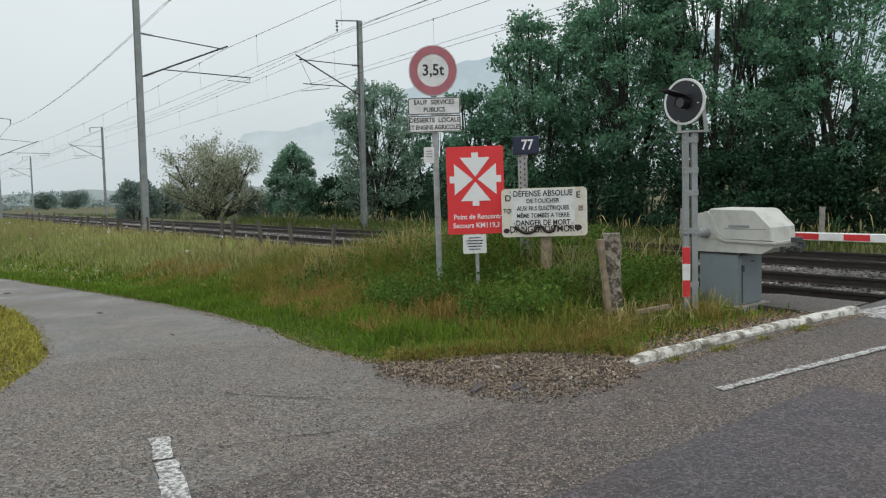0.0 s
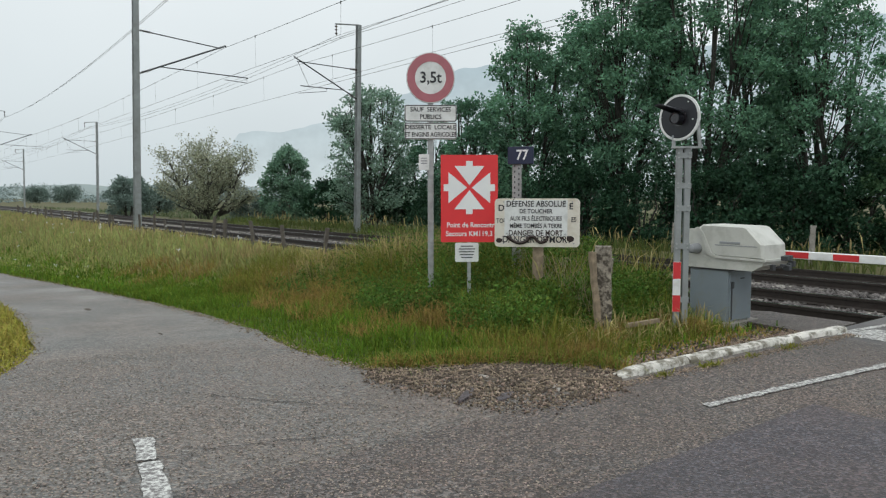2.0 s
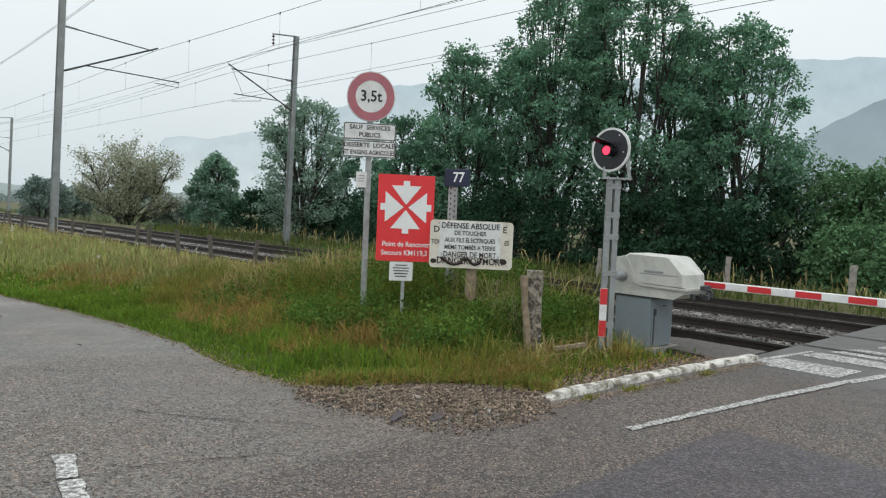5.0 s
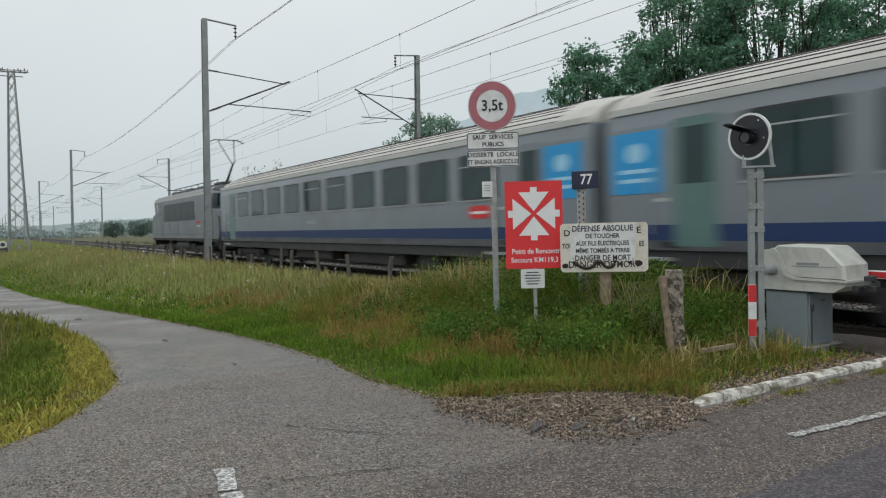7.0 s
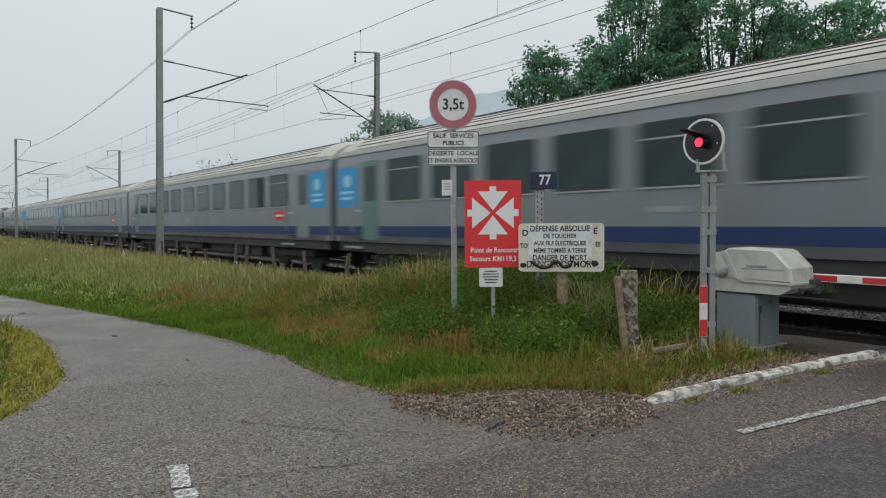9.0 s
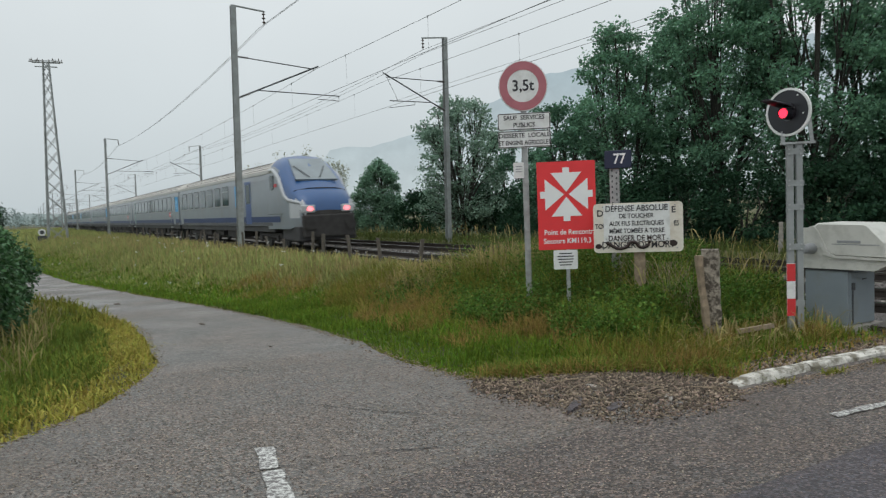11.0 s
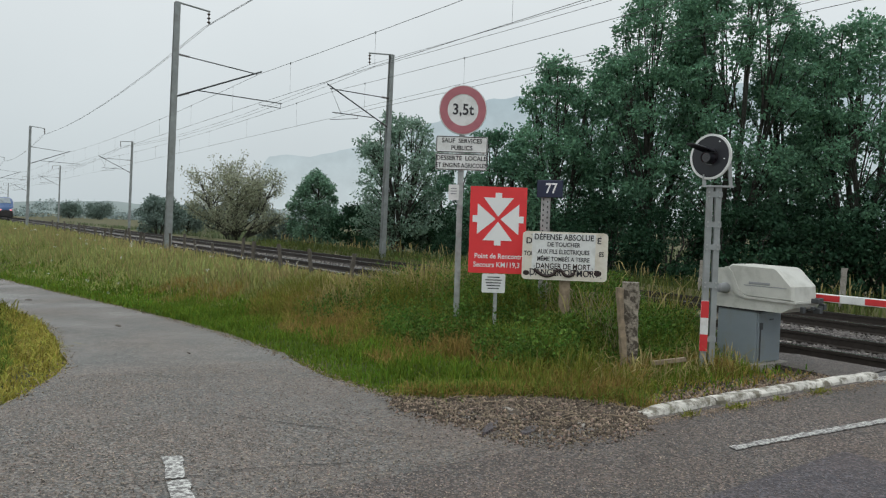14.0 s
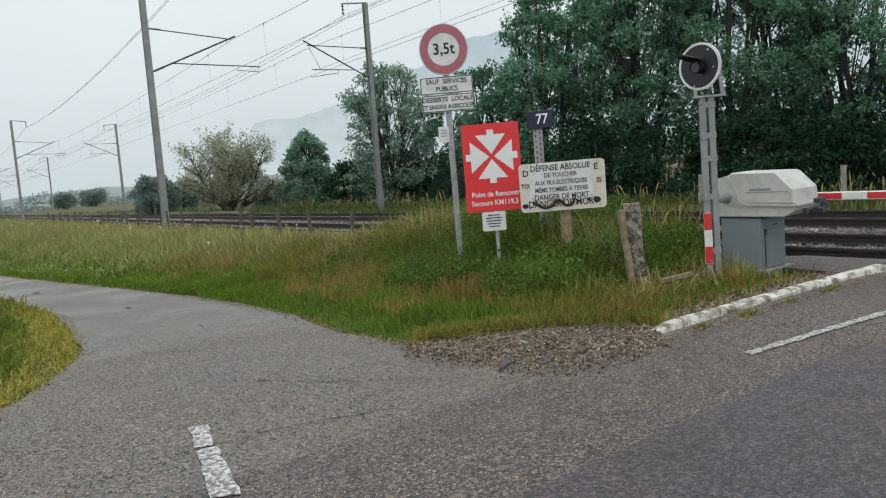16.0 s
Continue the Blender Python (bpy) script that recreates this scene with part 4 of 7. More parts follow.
def plate(name, w, h, r, mat, parent, z, y=0.0, t=0.006, label="", x=0.0):
    b = Build().prism([(x + a, z + c) for a, c in rounded(w, h, r)], "y", y - t, y)
    return part(name, b, mat, parent, label)


def rim(name, outer, inner, mat, parent, y0, y1, z, x=0.0, label=""):
    b = Build()
    n = len(outer)
    vs, fs = [], []
    for y in (y0, y1):
        vs += [(x + a, y, z + c) for a, c in outer] + [(x + a, y, z + c) for a, c in inner]
    for k in range(n):
        j = (k + 1) % n
        fs += [(k, j, n + j, n + k), (2 * n + k, 2 * n + j, 3 * n + j, 3 * n + k), (k, j, 2 * n + j, 2 * n + k), (n + k, n + j, 3 * n + j, 3 * n + k)]
    b.add(vs, fs)
    return part(name, b, mat, parent, label, smooth_angle=40)


def ground_z(x, y):
    v = Vector((x, y, 0))
    return float(gh(v.dot(DS), v.dot(NP)))


def make_weight_sign():
    x, y = -0.04, 9.68
    g = ground_z(x, y)
    sign = thing("weight_limit_sign", "round red-rimmed weight limit sign with two white plates on pole", "road sign", pose(x, y, g, 0, 0, 2))
    top = 3.40 - g
    b = Build().prism([(a + 0.0, c + 0.035) for a, c in rounded(0.08, 0.05, 0.012)], "z", -0.3, top)
    part("pole", b, GALV, sign, "galvanised steel pole", smooth_angle=40)
    zc = 3.08 - g
    part("disc_back", Build().prism([(a, zc + c) for a, c in ellipse(0.325, 0.335)], "y", -0.012, 0.004), GREY_BACK, sign)
    disc = part("disc", Build().prism([(a, zc + c) for a, c in ellipse(0.322, 0.332)], "y", -0.018, -0.013), SIGN_WHITE, sign, "white sign disc")
    rim("red_ring", ellipse(0.312, 0.322), ellipse(0.208, 0.214), RING_RED, sign, -0.022, -0.0185, zc, label="faded red ring")
    letter("3,5t", 0.205, INK, sign, 0, zc, -0.021, 0.92)
    for dz, h, lines in ((2.613, 0.225, ("SAUF  SERVICES", "PUBLICS")), (2.378, 0.225, ("DESSERTE  LOCALE", "ET ENGINS AGRICOLES"))):
        zz = dz - g
        p = plate("plate", 0.70, h, 0.025, SIGN_WHITE, sign, zz, -0.012, 0.008, "white plate with black lettering")
        rim("plate_border", rounded(0.692, h - 0.008, 0.024), rounded(0.672, h - 0.028, 0.018), INK, p, -0.0225, -0.0202, zz)
        for k, line in enumerate(lines):
            st = 0.95 if len(line) < 17 else 0.80
            letter(line, 0.083, INK, p, 0.0, zz + 0.048 - 0.097 * k, -0.0225, st)
    small = plate("small_plate", 0.14, 0.21, 0.01, SIGN_WHITE, sign, 1.965 - g, -0.012, 0.006, "small white tag", x=-0.09)
    for k in range(3):
        part("text_bar", Build().box(-0.13, -0.05, -0.021, -0.0185, 2.01 - g - 0.035 * k, 2.022 - g - 0.035 * k), GREY_BACK, small)
    for zz in (3.22, 2.95, 2.62, 2.38):
        part("clamp", Build().box(-0.055, 0.055, -0.004, 0.065, zz - g - 0.012, zz - g + 0.012), GALV, sign)


def make_meeting_sign():
    x, y = 0.44, 8.80
    g = ground_z(x, y)
    sign = thing("meeting_point_sign", "red meeting point sign with white arrows on thin post", "sign", pose(x, y, g, 0, 0, 1))
    b = Build().prism(rounded(0.045, 0.045, 0.008), "z", -0.3, 1.9 - g)
    part("post", b, GALV, sign, "thin galvanised post", smooth_angle=40, m=pose(0, 0.03, 0))
    zc = 1.475 - g
    part("panel", Build().prism([(a, zc + c) for a, c in rounded(0.70, 1.07, 0.01)], "y", -0.006, 0.002), SIGN_RED, sign, "bright red panel")
    z0 = zc + 0.135
    # four arrows pointing to the middle: stem, head with a slanted cut
    shape = [(-0.042, 0.325), (0.042, 0.325), (0.042, 0.265), (0.19, 0.265), (0.0, 0.030), (-0.19, 0.265), (-0.042, 0.265)]
    for a in range(4):
        c, s_ = math.cos(a * math.pi / 2), math.sin(a * math.pi / 2)
        pts = [((u * c - v * s_) * 0.97, z0 + (u * s_ + v * c)) for u, v in shape]
        part("arrow", Build().prism(pts, "y", -0.011, -0.0065), WHITE_INK, sign, "white arrow")
    letter("Point de Rencontre", 0.088, WHITE_INK, sign, 0.035, zc - 0.325, -0.009, 0.90)
    letter("Secours KM119,3", 0.088, WHITE_INK, sign, 0.0, zc - 0.432, -0.009, 0.92)
    low = plate("low_plate", 0.29, 0.235, 0.02, SIGN_WHITE, sign, 0.815 - g, -0.004, 0.006, "small white notice", x=-0.03)
    for k, w in enumerate((0.15, 0.2, 0.19, 0.17, 0.14)):
        part("text_bar", Build().box(-0.03 - w / 2, -0.03 + w / 2, -0.0125, -0.0102, 0.885 - g - 0.035 * k, 0.897 - g - 0.035 * k), INK, low)


def make_danger_sign():
    x, y = 1.25, 8.62
    g = ground_z(x, y)
    sign = thing("danger_sign", "cream warning board on a wooden post, partly sprayed black", "sign", pose(x, y, g, 0, 0, -7))
    rng = random.Random(4)
    rings = []
    for z in np.linspace(-0.3, 1.0 - g, 8):
        rings.append([(0.02 + 0.065 * math.cos(a) + rng.uniform(-0.006, 0.006), 0.075 + 0.055 * math.sin(a) + rng.uniform(-0.005, 0.005), z) for a in np.linspace(0, 2 * math.pi, 11)[:-1]])
    part("post", Build().loft(rings), WOOD, sign, "weathered wooden post", smooth_angle=50)
    zc = 1.185 - g
    part("board", Build().prism([(a, zc + c) for a, c in rounded(1.02, 0.585, 0.05)], "y", -0.012, 0.004), CREAM, sign, "old cream enamel board")
    letter("D", 0.105, INK, sign, -0.43, zc + 0.175, -0.0145)
    letter("E", 0.105, INK, sign, 0.405, zc + 0.195, -0.0145)
    letter("TOU", 0.082, INK, sign, -0.425, zc + 0.02, -0.0145, 0.75)
    letter("ES", 0.082, INK, sign, 0.435, zc + 0.035, -0.0145, 0.75)
    letter("DANGER DE MORT", 0.115, INK, sign, 0.0, zc - 0.205, -0.0145, 0.84)
    over = part("overlaid_plate", Build().prism([(a - 0.015, zc + 0.055 + c) for a, c in rounded(0.755, 0.435, 0.008)], "y", -0.020, -0.0125), SIGN_WHITE, sign, "newer white plate laid over the board")
    for k, (line, size, st) in enumerate((("DÉFENSE ABSOLUE", 0.098, 0.86), ("DE TOUCHER", 0.074, 0.86), ("AUX FILS ÉLECTRIQUES", 0.074, 0.80), ("MÊME TOMBÉS A TERRE", 0.074, 0.80), ("DANGER DE MORT", 0.094, 0.80))):
        letter(line, size, INK if k < 4 else SPRAY, over, -0.015, zc + 0.225 - 0.088 * k, -0.0225, st)
    # sprayed scrawl: two bowls and two blots
    pts = [(-0.36, -0.155), (-0.30, -0.20), (-0.22, -0.235), (-0.13, -0.215), (-0.09, -0.165), (-0.03, -0.165), (0.01, -0.215), (0.07, -0.225), (0.12, -0.19), (0.13, -0.145)]
    part("sprayed_scrawl", Build().tube([(a, -0.017, zc + c - 0.01) for a, c in resample(pts, 40)], 0.021, 6), SPRAY, sign, "black sprayed scrawl")
    for a, c, r in ((-0.455, -0.215, 0.03), (0.40, -0.195, 0.035), (0.30, -0.185, 0.018)):
        part("sprayed_blot", Build().prism([(a + r * 1.3 * u, zc + c + r * v) for u, v in ellipse(1, 1, 12)], "y", -0.0165, -0.0125), SPRAY, sign)
    for a, c in ((-0.40, 0.25), (0.42, 0.25), (-0.40, -0.25), (0.44, -0.25), (-0.36, 0.24), (0.335, 0.24), (0.335, -0.14), (-0.36, -0.13)):
        part("rivet", Build().prism([(a + 0.008 * u, zc + c + 0.008 * v) for u, v in ellipse(1, 1, 8)], "y", -0.024, -0.012), GREY_BACK, sign)


def make_number_sign():
    x, y = 1.10, 9.48
    g = ground_z(x, y)
    sign = thing("crossing_number_sign", "small dark blue number plate on a perforated steel post", "sign", pose(x, y, g, 0, 0, -16))
    b = Build()
    b.box(-0.06, 0.06, -0.004, 0.0, -0.3, 1.95 - g).box(-0.06, -0.056, 0.0, 0.04, -0.3, 1.95 - g).box(0.056, 0.06, 0.0, 0.04, -0.3, 1.95 - g)
    post = part("post", b, GALV, sign, "perforated galvanised channel post")
    hole = Build().prism(rounded(0.018, 0.03, 0.008, 3), "y", -0.0065, -0.0035).mesh("slot", DARK_STEEL)
    for k in range(14):
        for sx in (-0.028, 0.028):
            part("slot", hole, None, post, m=pose(sx, 0, 1.90 - g - 0.07 * k - (0.03 if sx > 0 else 0)))
    part("number_plate", Build().box(-0.11, 0.225, -0.045, -0.006, 1.925 - g, 2.155 - g, 0.006), SIGN_BLUE, sign, "dark blue number plate", m=pose(0, 0, 0))
    letter("77", 0.185, WHITE_INK, sign, 0.075, 2.04 - g, -0.047, 0.85)
    part("side_plate", Build().box(-0.115, -0.108, -0.045, 0.20, 1.925 - g, 2.155 - g), SIGN_BLUE, sign)


# ---- level crossing signal and barrier ----
def make_signal():
    x, y = 2.76, 7.90
    g = ground_z(x, y)
    sig = thing("crossing_signal", "red flashing crossing signal with white-rimmed round board", "signal light", pose(x, y, g, 0, 0, -6))
    top = 2.03 - g
    for sx in (-0.072, 0.018):
        b = Build()
        b.box(sx, sx + 0.062, -0.006, 0.0, -0.2, top).box(sx, sx + 0.007, 0.0, 0.06, -0.2, top).box(sx + 0.055, sx + 0.062, 0.0, 0.06, -0.2, top)
        part("upright", b, MAST_MAT, sig, "weathered channel upright")
    for z in (0.35, 0.95, 1.37, 1.62, 1.95):
        part("cross_plate", Build().box(-0.080, 0.088, -0.013, -0.0065, z - g - 0.032, z - g + 0.032), MAST_MAT, sig)
    bolt = Build().prism(ellipse(0.011, 0.011, 6), "y", -0.026, -0.013).mesh("bolt", GALV)
    for z in (0.95, 1.37, 1.62, 1.95):
        for dx in (-0.055, 0.06):
            for dz in (-0.025, 0.025):
                part("bolt", bolt, None, sig, m=pose(dx, 0, z - g + dz))
    band = part("marker_band", Build().box(-0.090, -0.004, -0.0138, -0.0132, 0.21 - g, 0.775 - g), SIGN_WHITE, sig, "red and white marker band")
    for k, m in enumerate((BAND_RED, SIGN_WHITE, BAND_RED)):
        part("band_field", Build().box(-0.088, -0.006, -0.020, -0.014, 0.215 - g + 0.185 * k, 0.4 - g + 0.185 * k), m, band)
    head = part("bracket", Build().box(-0.13, 0.20, -0.03, 0.05, top, top + 0.02), GALV, sig)
    part("bracket_arm", Build().prism([(-0.125, top), (-0.09, top), (-0.09, top + 0.14), (-0.125, top + 0.14)], "y", 0.0, 0.03), GALV, sig)
    part("bracket_arm", Build().prism([(0.17, top), (0.205, top), (0.165, top + 0.42), (0.13, top + 0.42)], "y", 0.04, 0.07), GALV, sig, m=pose(0, 0, 0))
    # round board, turned to the road
    zc = 2.36 - g
    board = part("signal_head", Build().prism(ellipse(0.225, 0.225), "y", -0.02, 0.0), BLACK, sig, "black round backboard", pose(-0.055, -0.03, zc, 0, 0, -46), smooth_angle=40)
    rim("white_rim", ellipse(0.250, 0.250), ellipse(0.226, 0.226), SIGN_WHITE, board, -0.022, 0.002, 0.0, label="white rim")
    part("lamp_case", Build().prism(ellipse(0.13, 0.13, 24), "y", 0.0, 0.16), BLACK, board, smooth_angle=40)
    rings = []
    for k, yy in enumerate(np.linspace(-0.02, -0.40, 8)):
        r = 0.078 + 0.004 * k
        rings.append([(r * math.cos(a), yy, 0.012 + r * math.sin(a)) for a in np.linspace(radians(25 + 5 * k), radians(155 - 5 * k), 14)] + [((r - 0.006) * math.cos(a), yy, 0.012 + (r - 0.006) * math.sin(a)) for a in np.linspace(radians(155 - 5 * k), radians(25 + 5 * k), 14)])
    part("visor", Build().loft(rings), BLACK, board, "long black visor", smooth_angle=40)
    lamp = part("lens", Build().prism(ellipse(0.095, 0.095, 28), "y", -0.0235, -0.0205), LENS_DARK, board, "dark red round lens", smooth_angle=40)
    for a, c in ((0.11, 0.16), (-0.15, 0.12), (0.17, -0.03)):
        part("rivet", Build().prism([(a + 0.008 * u, c + 0.008 * v) for u, v in ellipse(1, 1, 8)], "y", -0.026, -0.02), SIGN_WHITE, board)
    # added baffle ring that keeps the flasher's red glow off the board
    rim("glow_baffle", ellipse(0.064, 0.064, 24), ellipse(0.056, 0.056, 24), BLACK, board, -0.115, -0.02, -0.015)
    # the flasher: a turning disc under the visor, one face lit, the other dark
    me = Build().prism(ellipse(0.050, 0.050, 24), "y", -0.004, 0.004).mesh("flasher", LENS_DARK)
    me.materials.append(LENS_RED)
    for poly in me.polygons:
        if poly.normal.y < -0.9:
            poly.material_index = 1
    return part("flasher", me, None, board, "glowing red lamp", pose(0, -0.10, -0.015))


def make_barrier():
    """Barrier machine: grey cabinet, grey casing, cream lid, and the lowered striped arm. x runs along the arm, y away from the road."""
    m = thing("barrier_machine", "grey barrier cabinet with cream hood and lowered striped arm", "barrier", rail_pose(5.05, 7.75, 0.0, -90))
    part("cabinet", Build().box(0.0, 0.50, 0.0, 0.52, 0.0, 0.63, 0.012), BOX_GREY, m, "grey painted steel cabinet")
    door = part("cabinet_door", Build().box(0.498, 0.518, 0.025, 0.50, 0.03, 0.61, 0.006), BOX_GREY, m, "grey cabinet door")
    part("lock", Build().box(0.518, 0.545, 0.04, 0.075, 0.42, 0.50, 0.006).box(0.518, 0.530, 0.05, 0.062, 0.05, 0.42), DARK_STEEL, door, "dark lock and rod")
    part("vent", Build().box(0.518, 0.524, 0.25, 0.33, 0.52, 0.535), DARK_STEEL, door)
    part("plinth", Build().box(-0.05, 0.58, -0.05, 0.58, -0.15, 0.02, 0.01), CONCRETE, m, "concrete plinth")
    part("seam", Build().box(-0.012, 0.53, -0.012, 0.53, 0.628, 0.648), FRAME, m, "dark rubber seam")
    base = [(-0.03, 0.648), (0.80, 0.648), (0.93, 0.72), (0.94, 0.77), (0.36, 0.785), (0.27, 0.82), (0.16, 1.06), (0.11, 1.11), (-0.01, 1.11), (-0.03, 1.08)]
    rings = [[(x, y, z) for x, z in base] for y in (-0.02, 0.54)]
    cas = part("casing", Build().loft(rings), HOOD_MAT, m, "pale grey moulded casing")
    lip = [(0.09, 1.13), (0.13, 1.135), (0.19, 1.07), (0.30, 0.835), (0.38, 0.805), (0.97, 0.79), (0.97, 0.765), (0.37, 0.775), (0.265, 0.81), (0.15, 1.05), (0.09, 1.10)]
    part("lip", Build().prism(lip, "y", -0.045, 0.56), HOOD_MAT, cas, "raised lip")
    lid = [(0.11, 1.13), (0.16, 1.165), (0.70, 1.155), (0.74, 1.14), (0.93, 0.95), (0.945, 0.79), (0.37, 0.80), (0.29, 0.83)]
    mid = Vector((0.5, 0, 0.98))
    rings = []
    for y, k in ((-0.03, 0.93), (0.005, 1.0), (0.46, 1.0), (0.54, 0.90)):
        rings.append([(mid.x + (x - mid.x) * k, y, mid.z + (z - mid.z) * k) for x, z in lid])
    ld = part("hood", Build().loft(rings), HOOD_MAT, m, "cream moulded hood", smooth_angle=25)
    part("grip", Build().box(0.40, 0.66, -0.034, -0.022, 0.945, 0.975, 0.004), GREY_BACK, ld)
    part("crease", Build().box(0.34, 0.86, -0.033, -0.028, 0.925, 0.935), GREY_BACK, ld)
    part("pivot_boss", Build().tube([(0.10, -0.015, 0.875), (0.10, -0.06, 0.875), (0.10, -0.16, 0.875), (0.10, -0.17, 0.875)], [0.065, 0.062, 0.05, 0.03], 16), GREY_BACK, m, "round pivot boss", smooth_angle=40)
    rng = random.Random(5)
    for k in range(9):
        a, c = rng.uniform(0.80, 1.05), rng.uniform(0.66, 0.80)
        y = rng.uniform(0.0, 0.5)
        part("linkage", Build().box(a, a + rng.uniform(0.03, 0.08), y, y + 0.06, c, c + rng.uniform(0.03, 0.07), 0.006), DARK_STEEL, m, "dark arm linkage")
    # the arm at p = 8.41
    arm = part("arm", Build().box(0.62, 9.40, 0.625, 0.695, 0.770, 0.860, 0.008), SIGN_WHITE, m, "white barrier arm")
    red = Build().box(0.0, 0.277, 0.6225, 0.6975, 0.780, 0.850, 0.003).mesh("red_field", BAND_RED)
    for k in range(15):
        part("red_field", red, None, arm, m=pose(0.85 + 0.547 * k, 0, 0))


def make_posts():
    # stout lichened post beside the signs, leaning a little
    def old_post(x, y, top, w, lean, mat, name, label, seed, category="post"):
        rng = random.Random(seed)
        g = ground_z(x, y)
        rings = []
        for z in np.linspace(-0.25, top - g, 12):
            k = w * rng.uniform(0.88, 1.1)
            rings.append([(k * a + lean * z + rng.uniform(-0.008, 0.008), k * c + rng.uniform(-0.008, 0.008), z) for a, c in ((-0.5, -0.5), (0.1, -0.55), (0.5, -0.5), (0.52, 0.1), (0.5, 0.5), (-0.1, 0.52), (-0.5, 0.5), (-0.53, 0))])
        return tagged(part(name, Build().loft(rings), mat, None, m=pose(x, y, g, 0, 0, rng.uniform(-20, 20)), smooth_angle=30), label, category)
    old_post(1.84, 7.62, 0.97, 0.155, -0.02, LICHEN, "old_fence_post", "stout crumbling fence post spotted with lichen", 1)
    old_post(2.20, 8.95, 0.72, 0.11, 0.02, LICHEN, "marker_post", "short pale marker post in the grass", 2)
    old_post(1.76, 7.50, 0.92, 0.06, -0.10, WOOD, "leaning_stake", "thin leaning wooden stake", 3)
    tagged(part("fallen_board", Build().box(-0.2, 0.2, -0.02, 0.02, 0.0, 0.05, 0.006), WOOD, None, m=pose(2.28, 7.68, 0.10, 0, -6, 12)), "grey board lying in the grass", "board")
    s = 13.2
    rng = random.Random(11)
    while s < 60:
        v = W(s, 7.05 + rng.uniform(-0.15, 0.15))
        ob = old_post(v.x, v.y, 0.84 + rng.uniform(-0.12, 0.12), 0.075, rng.uniform(-0.16, 0.16), POST_DARK, "fence_post", "weathered dark trackside fence post", int(s * 10))
        tagged(ob, group="row of trackside fence posts")
        s += rng.uniform(1.5, 2.1)
    wires = thing("fence_wires", "two slack rusty wires between the trackside posts", "fence wire")
    for z in (0.66, 0.40):
        pts = [W(a, 7.05 + 0.05 * math.sin(a * 2), z + 0.03 * math.sin(a * 3.1)) for a in np.linspace(13, 60, 95)]
        part("fence_wire", Build().tube(pts, 0.004, 4), RUST, wires)
    for s, p, top in ((11.0, 8.05, 0.55), (8.2, 17.6, 0.8), (12.2, 17.8, 0.75), (5.4, 17.9, 0.8), (16.8, 17.7, 0.85)):
        v = W(s, p)
        old_post(v.x, v.y, top, 0.11, 0.03, CONCRETE, "track_post", "pale concrete post beyond the rails" if p > 10 else "pale concrete post before the rails", int(s * 7))


def make_net():
    """Rusty wire net hanging from the old post towards the danger board."""
    net = thing("wire_netting", "sagging rusty wire netting beside the old post", "fence")
    a, c = Vector((1.80, 7.66, 0)), Vector((1.05, 9.1, 0))
    d = c - a
    b = Build()
    for k in range(24):
        for sgn in (1, -1):
            pts = []
            for j in range(9):
                z = 0.06 + j * 0.105
                u = (k + sgn * j * 0.8) / 24.0
                if 0 <= u <= 1:
                    v = a + d * u
                    pts.append((v.x + 0.03 * math.sin(j * 1.3 + k), v.y + 0.03 * math.sin(j * 0.9), z * (1 - 0.12 * math.sin(u * 3.1))))
            if len(pts) > 1:
                b.tube(pts, 0.0026, 3, cap=False)
    part("netting", b, WOOD, net)


# ---- overhead line ----
def insulator(b, p0, p1, n, r):
    p0, p1 = Vector(p0), Vector(p1)
    for k in range(n):
        q = p0.lerp(p1, (k + 0.5) / n)
        d = (p1 - p0).normalized() * ((p1 - p0).length / n * 0.3)
        b.tube([q - d, q, q + d], [0.02, r, 0.02], 10)
    return b


